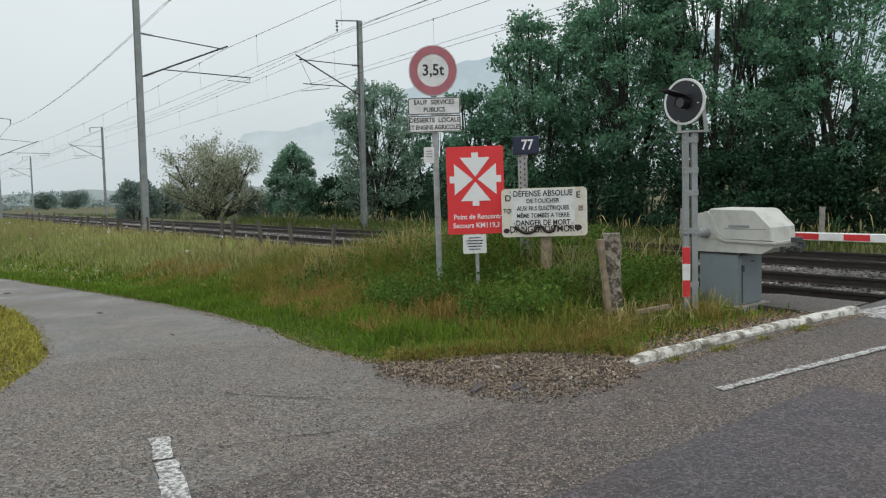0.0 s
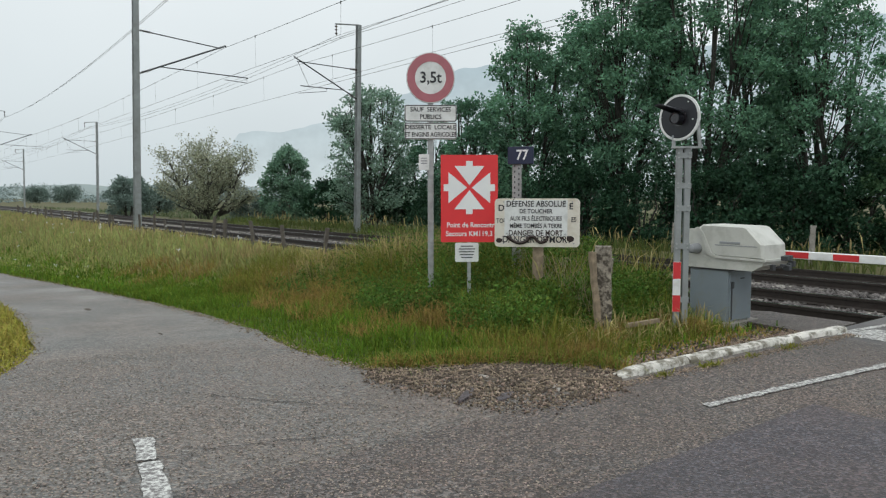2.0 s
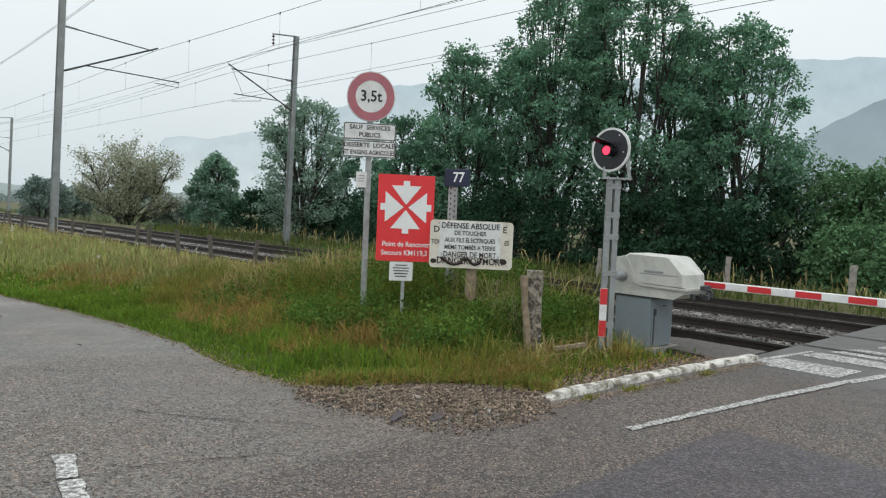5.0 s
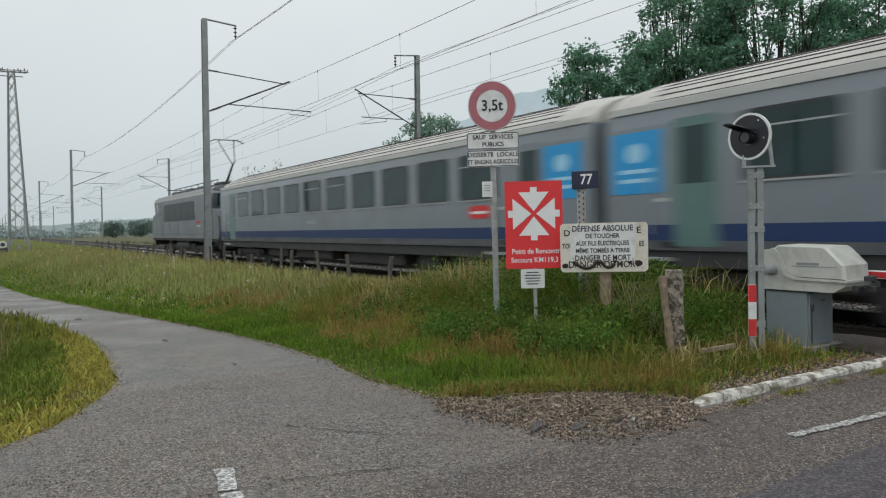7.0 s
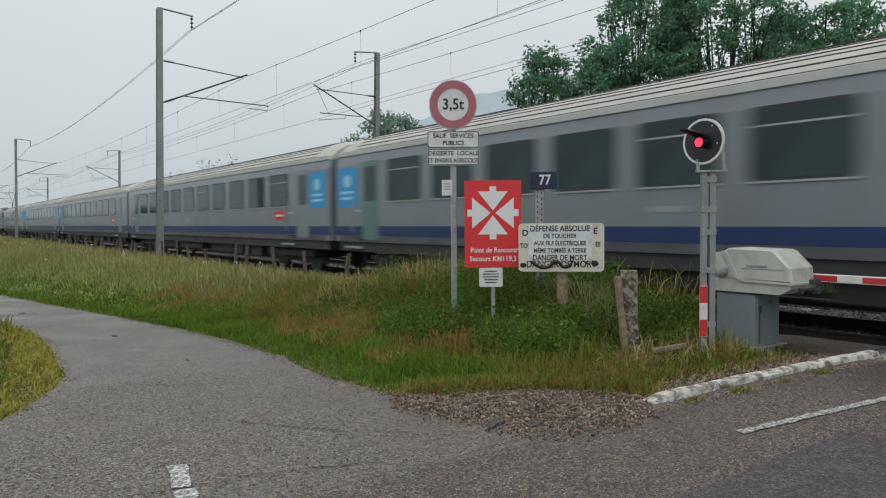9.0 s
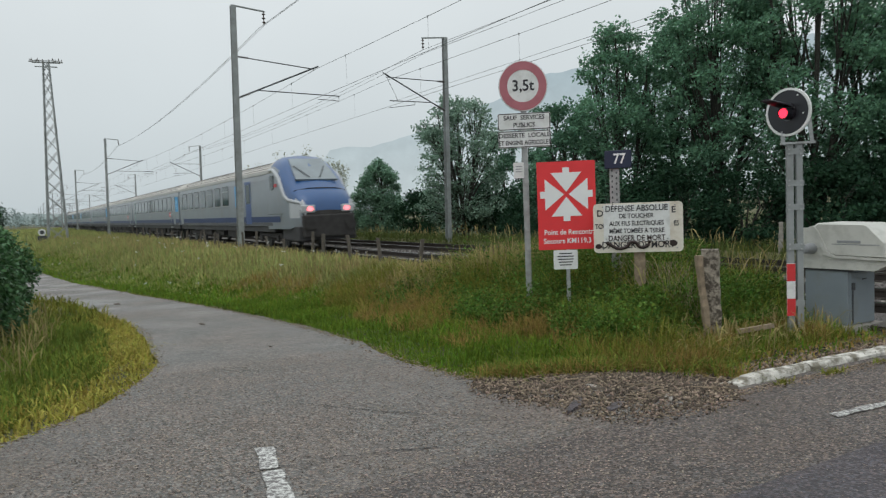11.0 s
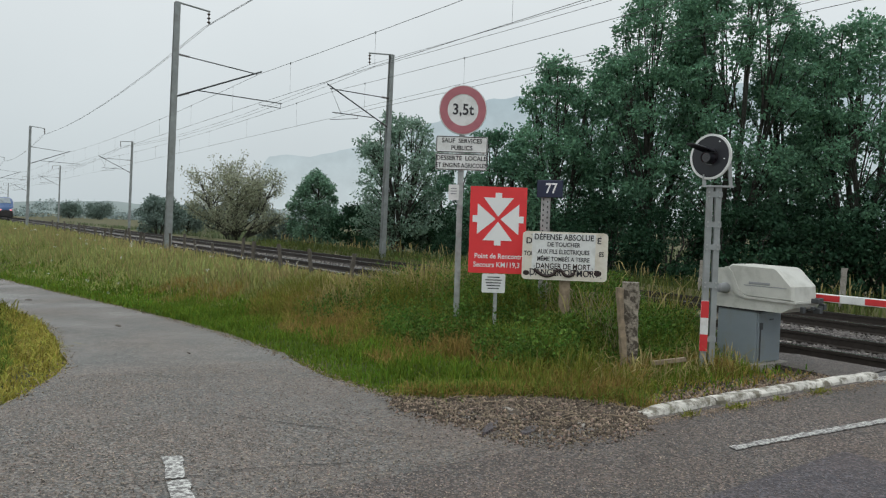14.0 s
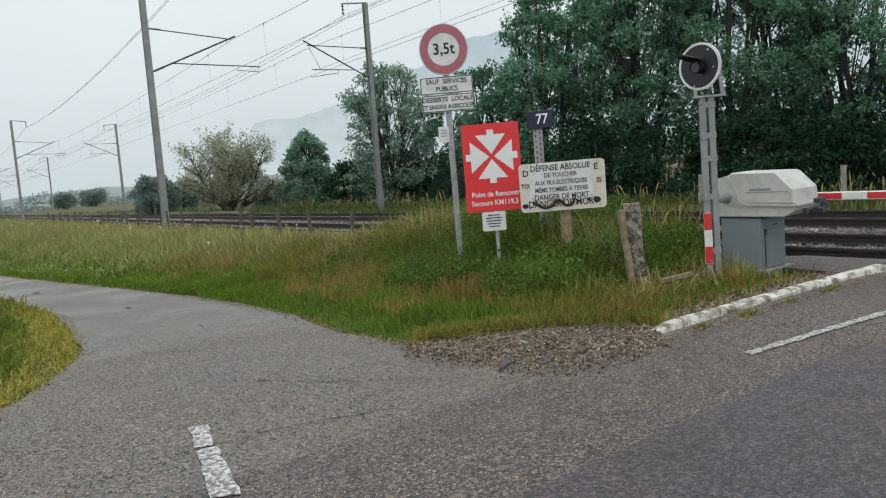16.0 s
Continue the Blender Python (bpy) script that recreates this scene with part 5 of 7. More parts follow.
def make_mast(s, p, side, top, name_label):
    """A catenary mast. side +1: the arms reach towards larger p."""
    mast = thing("catenary_mast", name_label, "catenary mast", rail_pose(s, p, 0), group="catenary masts along the railway")
    g = float(gh(s, p)) - 0.3
    b = Build()
    w0, w1 = 0.12, 0.10
    b.loft([[(x * w + lean, y * w, z) for x, y in ((-1, -1), (1, -1), (1, -0.86), (0.12, -0.86), (0.12, 0.86), (1, 0.86), (1, 1), (-1, 1), (-1, 0.86), (-0.12, 0.86), (-0.12, -0.86), (-1, -0.86))] for w, z, lean in ((w0, g, -0.20), (w1, top, 0.0))])
    part("column", b, MAST_MAT, mast, "grey steel column")
    k = side
    part("top_bracket", Build().tube([(0, 0, top), (1.25 * k, 0, top - 0.12)], 0.035, 8), MAST_MAT, mast)
    ins = Build()
    insulator(ins, (1.2 * k, 0, top - 0.15), (1.2 * k, 0, top - 0.62), 3, 0.075)
    ins.tube([(1.2 * k, 0, top - 0.1), (1.2 * k, 0, top - 0.66)], 0.018, 6)
    part("feeder_insulator", ins, PORCELAIN, mast, "brown feeder insulator")
    reach = 3.3
    zt, zb = (7.72, 6.10) if k > 0 else (7.49, 6.06)
    if k > 0:
        part("top_tie", Build().tube([(0, 0, zt), (reach - 0.1, 0, zt - 0.30)], 0.022, 6), DARK_STEEL, mast)
        part("strut", Build().tube([(0, 0, zb), (reach + 0.1, 0, zt - 0.17)], 0.032, 8), DARK_STEEL, mast, "sloping cantilever tube")
        part("registration_arm", Build().tube([(0.75, 0, zb + 0.34), (reach + 1.0, 0, zb + 0.26)], 0.022, 6), DARK_STEEL, mast)
        part("steady_arm", Build().tube([(reach + 0.95, 0, zb + 0.26), (reach + 0.95, 0, zb + 0.06), (reach + 0.02, 0, zb + 0.10)], 0.014, 6), DARK_STEEL, mast)
        arms = ((0.1, 0, zt - 0.01, 0.5, 0, zt - 0.035), (0.14, 0, zb + 0.06, 0.5, 0, zb + 0.20))
    else:
        part("top_tie", Build().tube([(0, 0, zt), (-reach + 0.1, 0, zt + 0.05)], 0.022, 6), DARK_STEEL, mast)
        part("strut", Build().tube([(0, 0, zb), (-reach - 0.05, 0, zt + 0.24)], 0.032, 8), DARK_STEEL, mast, "sloping cantilever tube")
        part("registration_arm", Build().tube([(-0.85, 0, zb + 0.42), (-reach + 0.25, 0, zb + 0.42)], 0.022, 6), DARK_STEEL, mast)
        part("drop_rod", Build().tube([(-reach + 0.15, 0, zt + 0.03), (-reach + 0.7, 0, zb + 0.37)], 0.010, 5), DARK_STEEL, mast)
        part("steady_arm", Build().tube([(-1.75, 0, zb + 0.42), (-1.75, 0, zb + 0.28), (-reach + 0.15, 0, zb + 0.08)], 0.014, 6), DARK_STEEL, mast)
        arms = ((-0.1, 0, zt, -0.5, 0, zt + 0.005), (-0.16, 0, zb + 0.07, -0.52, 0, zb + 0.24))
    for x0, y0, z0, x1, y1, z1 in arms:
        part("insulator", insulator(Build(), (x0, y0, z0), (x1, y1, z1), 5, 0.06), PORCELAIN, mast)
    return mast


MASTS_NEAR = [-22.0, 28.4, 78.9, 127.0, 178.0, 230.0, 284.0, 338.0, 394.0, 450.0]
MASTS_FAR = [-25.0, 29.6, 84.3, 139.0, 190.0, 243.0, 297.0, 350.0, 404.0, 458.0]


def make_overhead():
    for s in MASTS_NEAR:
        make_mast(s, 7.5, 1, 9.68, "tall grey catenary mast with cantilever arms beside the lane")
    for s in MASTS_FAR:
        make_mast(s, 17.8, -1, 9.58, "tall grey catenary mast with cantilever arms beside the field")

    def wire(name, label, pts, r, parent=None):
        b = Build().tube(pts, r, 5)
        ob = part(name, b, WIRE, parent)
        return tagged(ob, label, "" if parent else "overhead wire")

    def sagging(masts, p, z, sag, step=10):
        pts = []
        for a, c in zip(masts, masts[1:]):
            for k in range(step):
                t = k / step
                pts.append(W(a + (c - a) * t, p, z - sag * (1.8 if sag > 0.32 and a > 0 else 1.0) * 4 * t * (1 - t)))
        pts.append(W(masts[-1], p, z))
        return pts

    for masts, axis, zm in ((MASTS_NEAR, AXIS1, 7.44), (MASTS_FAR, AXIS2, 7.34)):
        line = thing("catenary", "catenary of messenger and contact wires over the track", "overhead wire", group="catenaries over the tracks")
        zc = 6.21 if axis == AXIS1 else 6.11
        wire("messenger_wire", "", sagging(masts, axis, zm, 0.30), 0.008, line)
        wire("contact_wire", "", [W(s, axis + 0.12 * (-1) ** i, zc) for i, s in enumerate(masts)], 0.0075, line)
        if axis == AXIS2:
            wire("auxiliary_wire", "", [W(s, axis + 0.5, zc + 0.36) for s in np.linspace(masts[0], masts[1] + 0.2, 12)], 0.0065, line)
        for a, c in zip(masts[:6], masts[1:7]):
            for k in range(1, 9):
                t = (k - 0.5) / 8
                z = zm - 0.30 * 4 * t * (1 - t)
                s = a + (c - a) * t
                part("dropper", Build().tube([W(s, axis, z + 0.03), W(s, axis, z - 0.05), W(s, axis, z - 0.06), W(s, axis, zc)], [0.018, 0.018, 0.0035, 0.0035], 5), WIRE, line)
    for p, masts, z, dz in ((8.70, MASTS_NEAR, 9.02, 0.0), (8.50, MASTS_NEAR, 8.90, 0.0), (16.6, MASTS_FAR, 8.92, 0.0), (16.75, MASTS_FAR, 8.80, 0.0)):
        wire("feeder_wire", "thick feeder wire slung along the mast tops", sagging(masts, p, z, 0.35), 0.0085)


def make_pylon():
    """Lattice pylon with a small crossarm, beside the lane."""
    y = radians(35.0)
    r = 62.0
    x0, y0 = -math.sin(y) * r, math.cos(y) * r
    g = ground_z(x0, y0)
    py = thing("lattice_pylon", "rusty grey lattice power pylon with small crossarms", "pylon", pose(x0, y0, g, 0, 0, 30))
    h = 13.6 - g
    def half(z):
        return 0.66 - 0.47 * z / h
    for a, c in ((-1, -1), (1, -1), (1, 1), (-1, 1)):
        part("leg", Build().tube([(a * half(0), c * half(0), -0.3), (a * half(h), c * half(h), h)], 0.055, 5), MAST_MAT, py)
    n = 13
    zs = [h * (1 - (1 - k / n) ** 1.15) for k in range(n + 1)]
    for z0, z1 in zip(zs, zs[1:]):
        for (a, c), (a2, c2) in (((-1, -1), (1, -1)), ((1, -1), (1, 1)), ((1, 1), (-1, 1)), ((-1, 1), (-1, -1))):
            b = Build()
            b.tube([(a * half(z0), c * half(z0), z0), (a2 * half(z1), c2 * half(z1), z1)], 0.024, 4)
            b.tube([(a2 * half(z0), c2 * half(z0), z0), (a * half(z1), c * half(z1), z1)], 0.024, 4)
            part("brace", b, MAST_MAT, py)
    for z, w in ((h, 1.15), (h - 0.35, 0.75)):
        part("crossarm", Build().tube([(-w, 0, z), (w, 0, z)], 0.04, 5), MAST_MAT, py)
    for y_ in (-0.42, 0.42):
        part("crossarm", Build().tube([(-0.95, y_, h + 0.02), (0.95, y_, h + 0.02)], 0.035, 5), MAST_MAT, py)
        for x_ in (-0.9, -0.5, 0.5, 0.9):
            part("pin_insulator", Build().tube([(x_, y_, h), (x_, y_, h + 0.2)], [0.05, 0.03], 6), PORCELAIN, py)
    for k in range(6):
        x = -1.05 + 0.42 * k
        part("pin_insulator", Build().tube([(x, 0, h), (x, 0, h + 0.2)], [0.05, 0.03], 6), PORCELAIN, py)
    # round marker on a short stand at the foot
    v = Vector((x0, y0, 0)) - Vector((math.cos(y), math.sin(y), 0)) * 1.0 - Vector((-math.sin(y), math.cos(y), 0)) * 3
    g2 = ground_z(v.x, v.y)
    mk = thing("round_marker", "round white marker on a small dark stand", "marker", pose(v.x, v.y, g2, 0, 0, 35))
    part("disc", Build().prism([(a, 0.85 + c) for a, c in ellipse(0.25, 0.25, 20)], "y", -0.05, 0.0), SIGN_WHITE, mk)
    part("centre", Build().prism([(a, 0.85 + c) for a, c in ellipse(0.15, 0.15, 20)], "y", -0.06, -0.04), DARK_STEEL, mk)
    part("stand", Build().box(-0.3, 0.3, -0.03, 0.03, -0.1, 0.6).box(-0.08, 0.08, -0.03, 0.03, 0.5, 0.9), DARK_STEEL, mk)

# ---- the train ----
COACH_L = 24.8
LOCO_L = 16.2
TAIL_L = 25.3
HALF = 1.41


def coach_section(half=HALF, top=4.0, low=0.98, n=7):
    """Cross-section of a coach, (x, z), x positive on the far side."""
    side = [(half, low), (half, 2.0), (half - 0.01, 3.05), (half - 0.05, 3.30)]
    roof = [(half - 0.13, 3.47), (half - 0.30, 3.64), (half - 0.56, 3.79), (half - 0.95, 3.92), (0.0, top)]
    right = side + roof
    return right + [(-x, z) for x, z in right[-2::-1]]


def add_body(parent, y0, y1, ends=True):
    sec = coach_section()
    k = 4
    b = Build()
    lower = sec[:k] + sec[-k:]
    b.loft([[(x * q, y, z) for x, z in lower] for y, q in ((y0, 0.97), (y0 - 0.12, 1.0), (y1 + 0.12, 1.0), (y1, 0.97))])
    part("body", b, COACH_GREY, parent, "grey painted coach body")
    b = Build()
    up = sec[k - 1:-k + 1]
    rings = [[(x * q, y, 3.30 + (z - 3.30) * h) for x, z in up] for y, q, h in ((y0, 0.97, 0.86), (y0 - 0.5, 1.0, 0.95), (y0 - 1.2, 1.0, 1.0), (y1 + 1.2, 1.0, 1.0), (y1 + 0.5, 1.0, 0.95), (y1, 0.97, 0.86))]
    roof = part("roof", b.loft(rings), COACH_ROOF, parent, "brownish ribbed roof", smooth_angle=40)
    rows = coach_section()[3:9]
    for x in (0.12, 0.22, 0.34, 0.48, 0.64, 0.82, 1.02):
        z = float(np.interp(x, [HALF - q for q, _ in rows], [h for _, h in rows]))
        for sx in (1, -1):
            c = sx * (HALF - x)
            part("roof_rib", Build().box(c - 0.011, c + 0.011, y1 + 1.0, y0 - 1.0, z - 0.03, z + 0.012), UNDER, roof, "dark roof rib")
    for sx in (1, -1):
        part("cornice", Build().box(sx * (HALF - 0.05) - 0.03, sx * (HALF - 0.05) + 0.03, y1 + 0.1, y0 - 0.1, 3.30, 3.43, 0.01), COACH_PALE, parent, "pale stripe under the roof")
    part("skirt", Build().box(-HALF + 0.06, HALF - 0.06, y1 + 0.2, y0 - 0.2, 0.72, 1.0), SKIRT, parent, "dirty grey skirt")
    for sx in (1, -1):
        part("sill_panel", Build().box(sx * (HALF + 0.002) - 0.004, sx * (HALF + 0.002) + 0.004, y1 + 0.25, y0 - 0.25, 0.99, 1.135), SILL, parent, "sooty lower panel")


def add_stripe(parent, y0, y1, z0=1.14, z1=1.40):
    for sx in (1, -1):
        part("blue_stripe", Build().box(sx * (HALF + 0.003) - 0.003, sx * (HALF + 0.003) + 0.003, y1, y0, z0, z1), COACH_BLUE, parent, "dark blue stripe")


WIN = {}


def window_meshes(w):
    if w not in WIN:
        frame_b = Build().prism(rounded(w, 1.04, 0.09), "x", -0.006, 0.004)
        glass_b = Build().prism(rounded(w - 0.08, 0.96, 0.07), "x", -0.009, -0.0065)
        bar_b = Build().box(-0.0125, -0.0092, -w / 2 + 0.06, w / 2 - 0.06, 0.235, 0.262)
        sill_b = Build().box(-0.022, 0.0, -w / 2, w / 2, -0.545, -0.515)
        WIN[w] = (frame_b.mesh("window", FRAME), glass_b.mesh("pane", GLASS), bar_b.mesh("glazing_bar", GALV), sill_b.mesh("sill", GALV))
    return WIN[w]


def add_windows(parent, ys, w=1.46, bars=(), both=True):
    fr, gl, ba, si = window_meshes(w)
    for i, y in enumerate(ys):
        for sx in ((-1, 1) if both else (-1,)):
            m = pose(sx * (HALF + 0.001), y, 2.545, 0, 0, 0 if sx < 0 else 180)
            wob = part("window", fr, None, parent, m=m)
            part("pane", gl, None, wob)
            part("sill", si, None, wob)
            if i in bars:
                part("glazing_bar", ba, None, wob)


def add_door(parent, y, mat, w=0.8):
    for sx in (-1, 1):
        x = sx * (HALF + 0.004)
        d = part("door", Build().box(x - 0.004, x + 0.004, y - w / 2, y + w / 2, 1.05, 3.10), mat, parent, "entrance door")
        part("door_pane", Build().box(x + sx * 0.004, x + sx * 0.008, y - w / 2 + 0.12, y + w / 2 - 0.12, 2.05, 2.95), GLASS, d)


def add_poster(parent, y, w=1.1):
    x = -HALF - 0.005
    po = part("blue_panel", Build().box(x - 0.003, x + 0.003, y - w / 2, y + w / 2, 1.93, 2.98), POSTER_BLUE, parent, "bright blue advertising panel")
    part("panel_emblem", Build().prism([(y + 0.20 * a, 2.62 + 0.17 * c) for a, c in ellipse(1, 1, 16)], "x", x - 0.006, x - 0.0032), PALE_BLUE, po)
    for k in range(2):
        part("text_bar", Build().box(x - 0.006, x - 0.0032, y - w * 0.32, y + w * 0.32, 2.28 - 0.16 * k, 2.35 - 0.16 * k), PALE_BLUE, po)


def add_bogie(parent, y, wheel_r=0.44):
    bo = part("bogie", Build().box(-1.15, -1.0, y - 1.75, y + 1.75, 0.42, 0.66, 0.04).box(1.0, 1.15, y - 1.75, y + 1.75, 0.42, 0.66, 0.04).box(-1.0, 1.0, y - 0.3, y + 0.3, 0.35, 0.72), UNDER, parent, "sooty bogie frame")
    for dy in (-1.25, 1.25):
        for sx in (-0.75, 0.75):
            part("wheel", Build().prism([(y + dy + wheel_r * a, RAIL_Z + wheel_r + 0.006 + wheel_r * c) for a, c in ellipse(1, 1, 22)], "x", sx - 0.065, sx + 0.065), DARK_STEEL, bo, "steel wheel", smooth_angle=40)
        for sx in (-1.22, 1.1):
            part("axle_box", Build().box(sx, sx + 0.12, y + dy - 0.16, y + dy + 0.16, 0.26, 0.55, 0.03), UNDER, bo)


def add_underside(parent, spans):
    rng = random.Random(6)
    for y0, y1 in spans:
        part("underframe_box", Build().box(-1.2, 1.2, y0, y1, 0.32 + rng.uniform(0, 0.12), 0.75, 0.03), UNDER, parent, "dark underframe equipment")


def add_gangway(parent, y, sign):
    part("gangway", Build().box(-0.7, 0.7, min(y, y + sign * 0.17), max(y, y + sign * 0.17), 1.1, 3.35, 0.05), FRAME, parent, "black rubber gangway")
    for sx in (-0.9, 0.9):
        part("buffer", Build().tube([(sx, y, 1.02), (sx, y + sign * 0.14, 1.02), (sx, y + sign * 0.17, 1.02)], [0.09, 0.09, 0.2], 12), UNDER, parent)


def add_marks(parent, y):
    """Door rails, step plates and small stencilled notices beside an entrance."""
    for sx in (-1, 1):
        x = sx * (HALF + 0.008)
        part("door_rail", Build().tube([(x + sx * 0.03, y, 1.25), (x + sx * 0.03, y, 2.25)], 0.016, 6), GALV, parent)
        part("step_plate", Build().box(min(x, x - sx * 0.2), max(x, x - sx * 0.2), y - 0.42, y + 0.42, 0.80, 0.86), GALV, parent)
        part("notice_bar", Build().box(x - 0.003, x + 0.003, y - 0.35, y - 0.12, 1.78, 1.84), COACH_PALE, parent)
    part("lifting_flap", Build().box(-HALF - 0.006, -HALF, y - 0.6, y - 0.2, 1.02, 1.12), UNDER, parent)


def make_coach():
    c = thing("passenger_coach", "grey railway coach with dark windows and a blue stripe", "railway coach", group="coaches of the train")
    L = COACH_L
    add_body(c, -0.17, -L + 0.17)
    add_stripe(c, -0.2, -L + 0.2)
    add_windows(c, [-(2.95 + 0.73 + 1.93 * k) for k in range(10)], bars=(0, 4, 5, 9))
    add_door(c, -2.1, DOOR_GREEN)
    add_door(c, -L + 1.95, COACH_GREY)
    add_marks(c, -L + 3.1)
    add_marks(c, -1.2)
    add_gangway(c, -0.17, 1)
    add_gangway(c, -L + 0.17, -1)
    add_bogie(c, -3.6)
    add_bogie(c, -L + 3.6)
    add_underside(c, ((-8.4, -6.2), (-12.4, -9.2), (-17.2, -13.6), (-19.0, -18.0)))
    x = -HALF - 0.005
    lg = part("red_emblem", Build().prism([(-21.1 + 0.40 * a, 1.75 + 0.15 * q) for a, q in rounded(2, 2, 0.5)], "x", x - 0.003, x + 0.003), BAND_RED, c, "red painted emblem")
    part("emblem_bar", Build().box(x - 0.006, x - 0.0032, -21.4, -20.8, 1.71, 1.77), WHITE_INK, lg)
    part("number_bar", Build().box(x - 0.003, x + 0.003, -11.6, -10.9, 1.62, 1.72), GREY_BACK, c)
    return c


def make_loco():
    lo = thing("locomotive", "grey electric locomotive with dark grille band and raised pantograph", "locomotive", group="")
    L = LOCO_L
    front = [(0.30, 0.98), (0.22, 1.5), (0.28, 2.15), (0.45, 2.42), (1.28, 2.56), (1.02, 3.30), (1.35, 3.45)]
    outline = [(-a, z) for a, z in front] + [(-(L - a), z) for a, z in front[::-1]]
    part("body", Build().prism(outline, "x", -1.40, 1.40), LOCO_GREY, lo, "grey locomotive body")
    roof = [[(x, y, 3.45 + z) for x, z in ((-1.36, 0), (-1.2, 0.16), (-0.75, 0.28), (0.75, 0.28), (1.2, 0.16), (1.36, 0))] for y in (-1.3, -1.7, -L + 1.7, -L + 1.3)]
    part("roof", Build().loft(roof), LOCO_ROOF, lo, "dusty grey roof", smooth_angle=40)
    for sx in (-1, 1):
        x = sx * 1.405
        part("pale_stripe", Build().box(x - 0.006, x + 0.006, -L + 1.2, -1.2, 3.30, 3.43), COACH_PALE, lo, "pale stripe under the roof")
        gb = part("grille_band", Build().prism([(-7.7 + u, 2.55 + v) for u, v in rounded(7.5, 1.02, 0.06)], "x", x - 0.006, x + 0.006), GRILLE, lo, "dark ventilation grille band")
        for k in range(4):
            part("mullion", Build().box(x - 0.009, x + 0.009, -10.05 + 1.55 * k, -10.0 + 1.55 * k, 2.08, 3.02), FRAME, gb)
        for y in (-2.05, -L + 2.05):
            part("cab_window", Build().prism([(y + u, 2.95 + v) for u, v in rounded(0.62, 0.62, 0.05)], "x", x - 0.007, x + 0.007), GLASS, lo, "cab side window")
            part("cab_door", Build().box(x - 0.004, x + 0.004, y - 0.85, y - 0.79, 1.1, 3.2).box(x - 0.004, x + 0.004, y - 0.36 - 1.1, y - 0.34 - 1.1, 1.1, 3.2), FRAME, lo)
        part("solebar", Build().box(x - 0.02, x + 0.02, -L + 0.4, -0.4, 0.92, 1.06), UNDER, lo)
    for y0, d in ((0.0, -1), (-L, 1)):
        pts = [(1.18, 2.66), (1.04, 3.24)]
        vs = []
        for sx in (-1.15, 1.15):
            for a, z in pts:
                vs.append((sx, y0 + d * a - d * 0.02, z))
        b = Build().add(vs + [(x, y + d * 0.03, z) for x, y, z in vs], [(0, 1, 3, 2), (4, 6, 7, 5), (0, 2, 6, 4), (1, 5, 7, 3), (0, 4, 5, 1), (2, 3, 7, 6)])
        part("windscreen", b, GLASS, lo, "dark cab windscreen")
        part("buffer_beam", Build().box(-1.3, 1.3, min(y0 + d * 0.25, y0 + d * 0.6), max(y0 + d * 0.25, y0 + d * 0.6), 0.55, 1.0, 0.03), UNDER, lo)
        for sx in (-0.88, 0.88):
            part("buffer", Build().tube([(sx, y0 + d * 0.3, 1.02), (sx, y0 + d * 0.05, 1.02), (sx, y0, 1.02)], [0.1, 0.1, 0.22], 12), UNDER, lo)
            part("headlight", Build().prism([(sx + 0.13 * a, 1.85 + 0.13 * c) for a, c in ellipse(1, 1, 14)], "y", y0 + d * 0.20, y0 + d * 0.27), SIGN_WHITE, lo)
    add_bogie(lo, -4.0, 0.6)
    add_bogie(lo, -L + 4.0, 0.6)
    part("reservoir", Build().tube([(-1.05, -6.6, 0.68), (-1.05, -9.6, 0.68)], 0.27, 14), SKIRT, lo, "grey air reservoir", smooth_angle=40)
    add_underside(lo, ((-10.6, -6.0),))
    rng = random.Random(1)
    for y in np.linspace(-3.0, -L + 4.6, 7):
        w = rng.uniform(0.55, 0.8)
        part("roof_equipment", Build().box(-w, w, y - 0.72, y + 0.6, 3.70, 3.84 + rng.uniform(0, 0.10), 0.04), ROOF_GEAR, lo, "grey roof equipment")
        part("roof_insulator", insulator(Build(), (-0.5, y, 3.82), (-0.5, y, 4.08), 3, 0.06), PORCELAIN, lo)
    part("roof_conductor", Build().tube([(-0.5, -3.0, 4.09), (-0.5, -L + 3.6, 4.09)], 0.025, 6), DARK_STEEL, lo)
    # folded pantograph at the leading end
    part("folded_pantograph", Build().tube([(0, -1.9, 3.86), (0, -2.6, 4.02), (0, -3.9, 3.95)], 0.05, 6).tube([(-0.8, -2.1, 4.08), (0.8, -2.1, 4.08)], 0.035, 6), DARK_STEEL, lo, "folded pantograph")
    # side detail: handrails, step wells, number and emblem bars, lower panel line
    for sx in (-1, 1):
        x = sx * 1.408
        for y in (-1.35, -3.15, -L + 1.35, -L + 3.15):
            part("handrail", Build().tube([(x + sx * 0.03, y, 1.2), (x + sx * 0.03, y, 2.5)], 0.018, 6), GALV, lo)
        for y in (-2.4, -L + 2.4):
            part("step", Build().box(min(x, x - sx * 0.2), max(x, x - sx * 0.2), y - 0.35, y + 0.35, 0.62, 0.67), DARK_STEEL, lo)
        part("panel_line", Build().box(x - 0.004, x + 0.004, -L + 0.9, -0.9, 1.28, 1.295), FRAME, lo)
        part("red_emblem", Build().box(x - 0.004, x + 0.004, -L + 3.6, -L + 4.3, 1.86, 1.98), BAND_RED, lo)
        part("number_bar", Build().box(x - 0.004, x + 0.004, -L + 3.6, -L + 4.3, 1.66, 1.76), COACH_PALE, lo)
        for y in (-5.4, -7.7, -10.0):
            part("panel_line", Build().box(x - 0.004, x + 0.004, y - 0.008, y + 0.008, 1.3, 2.0), FRAME, lo)
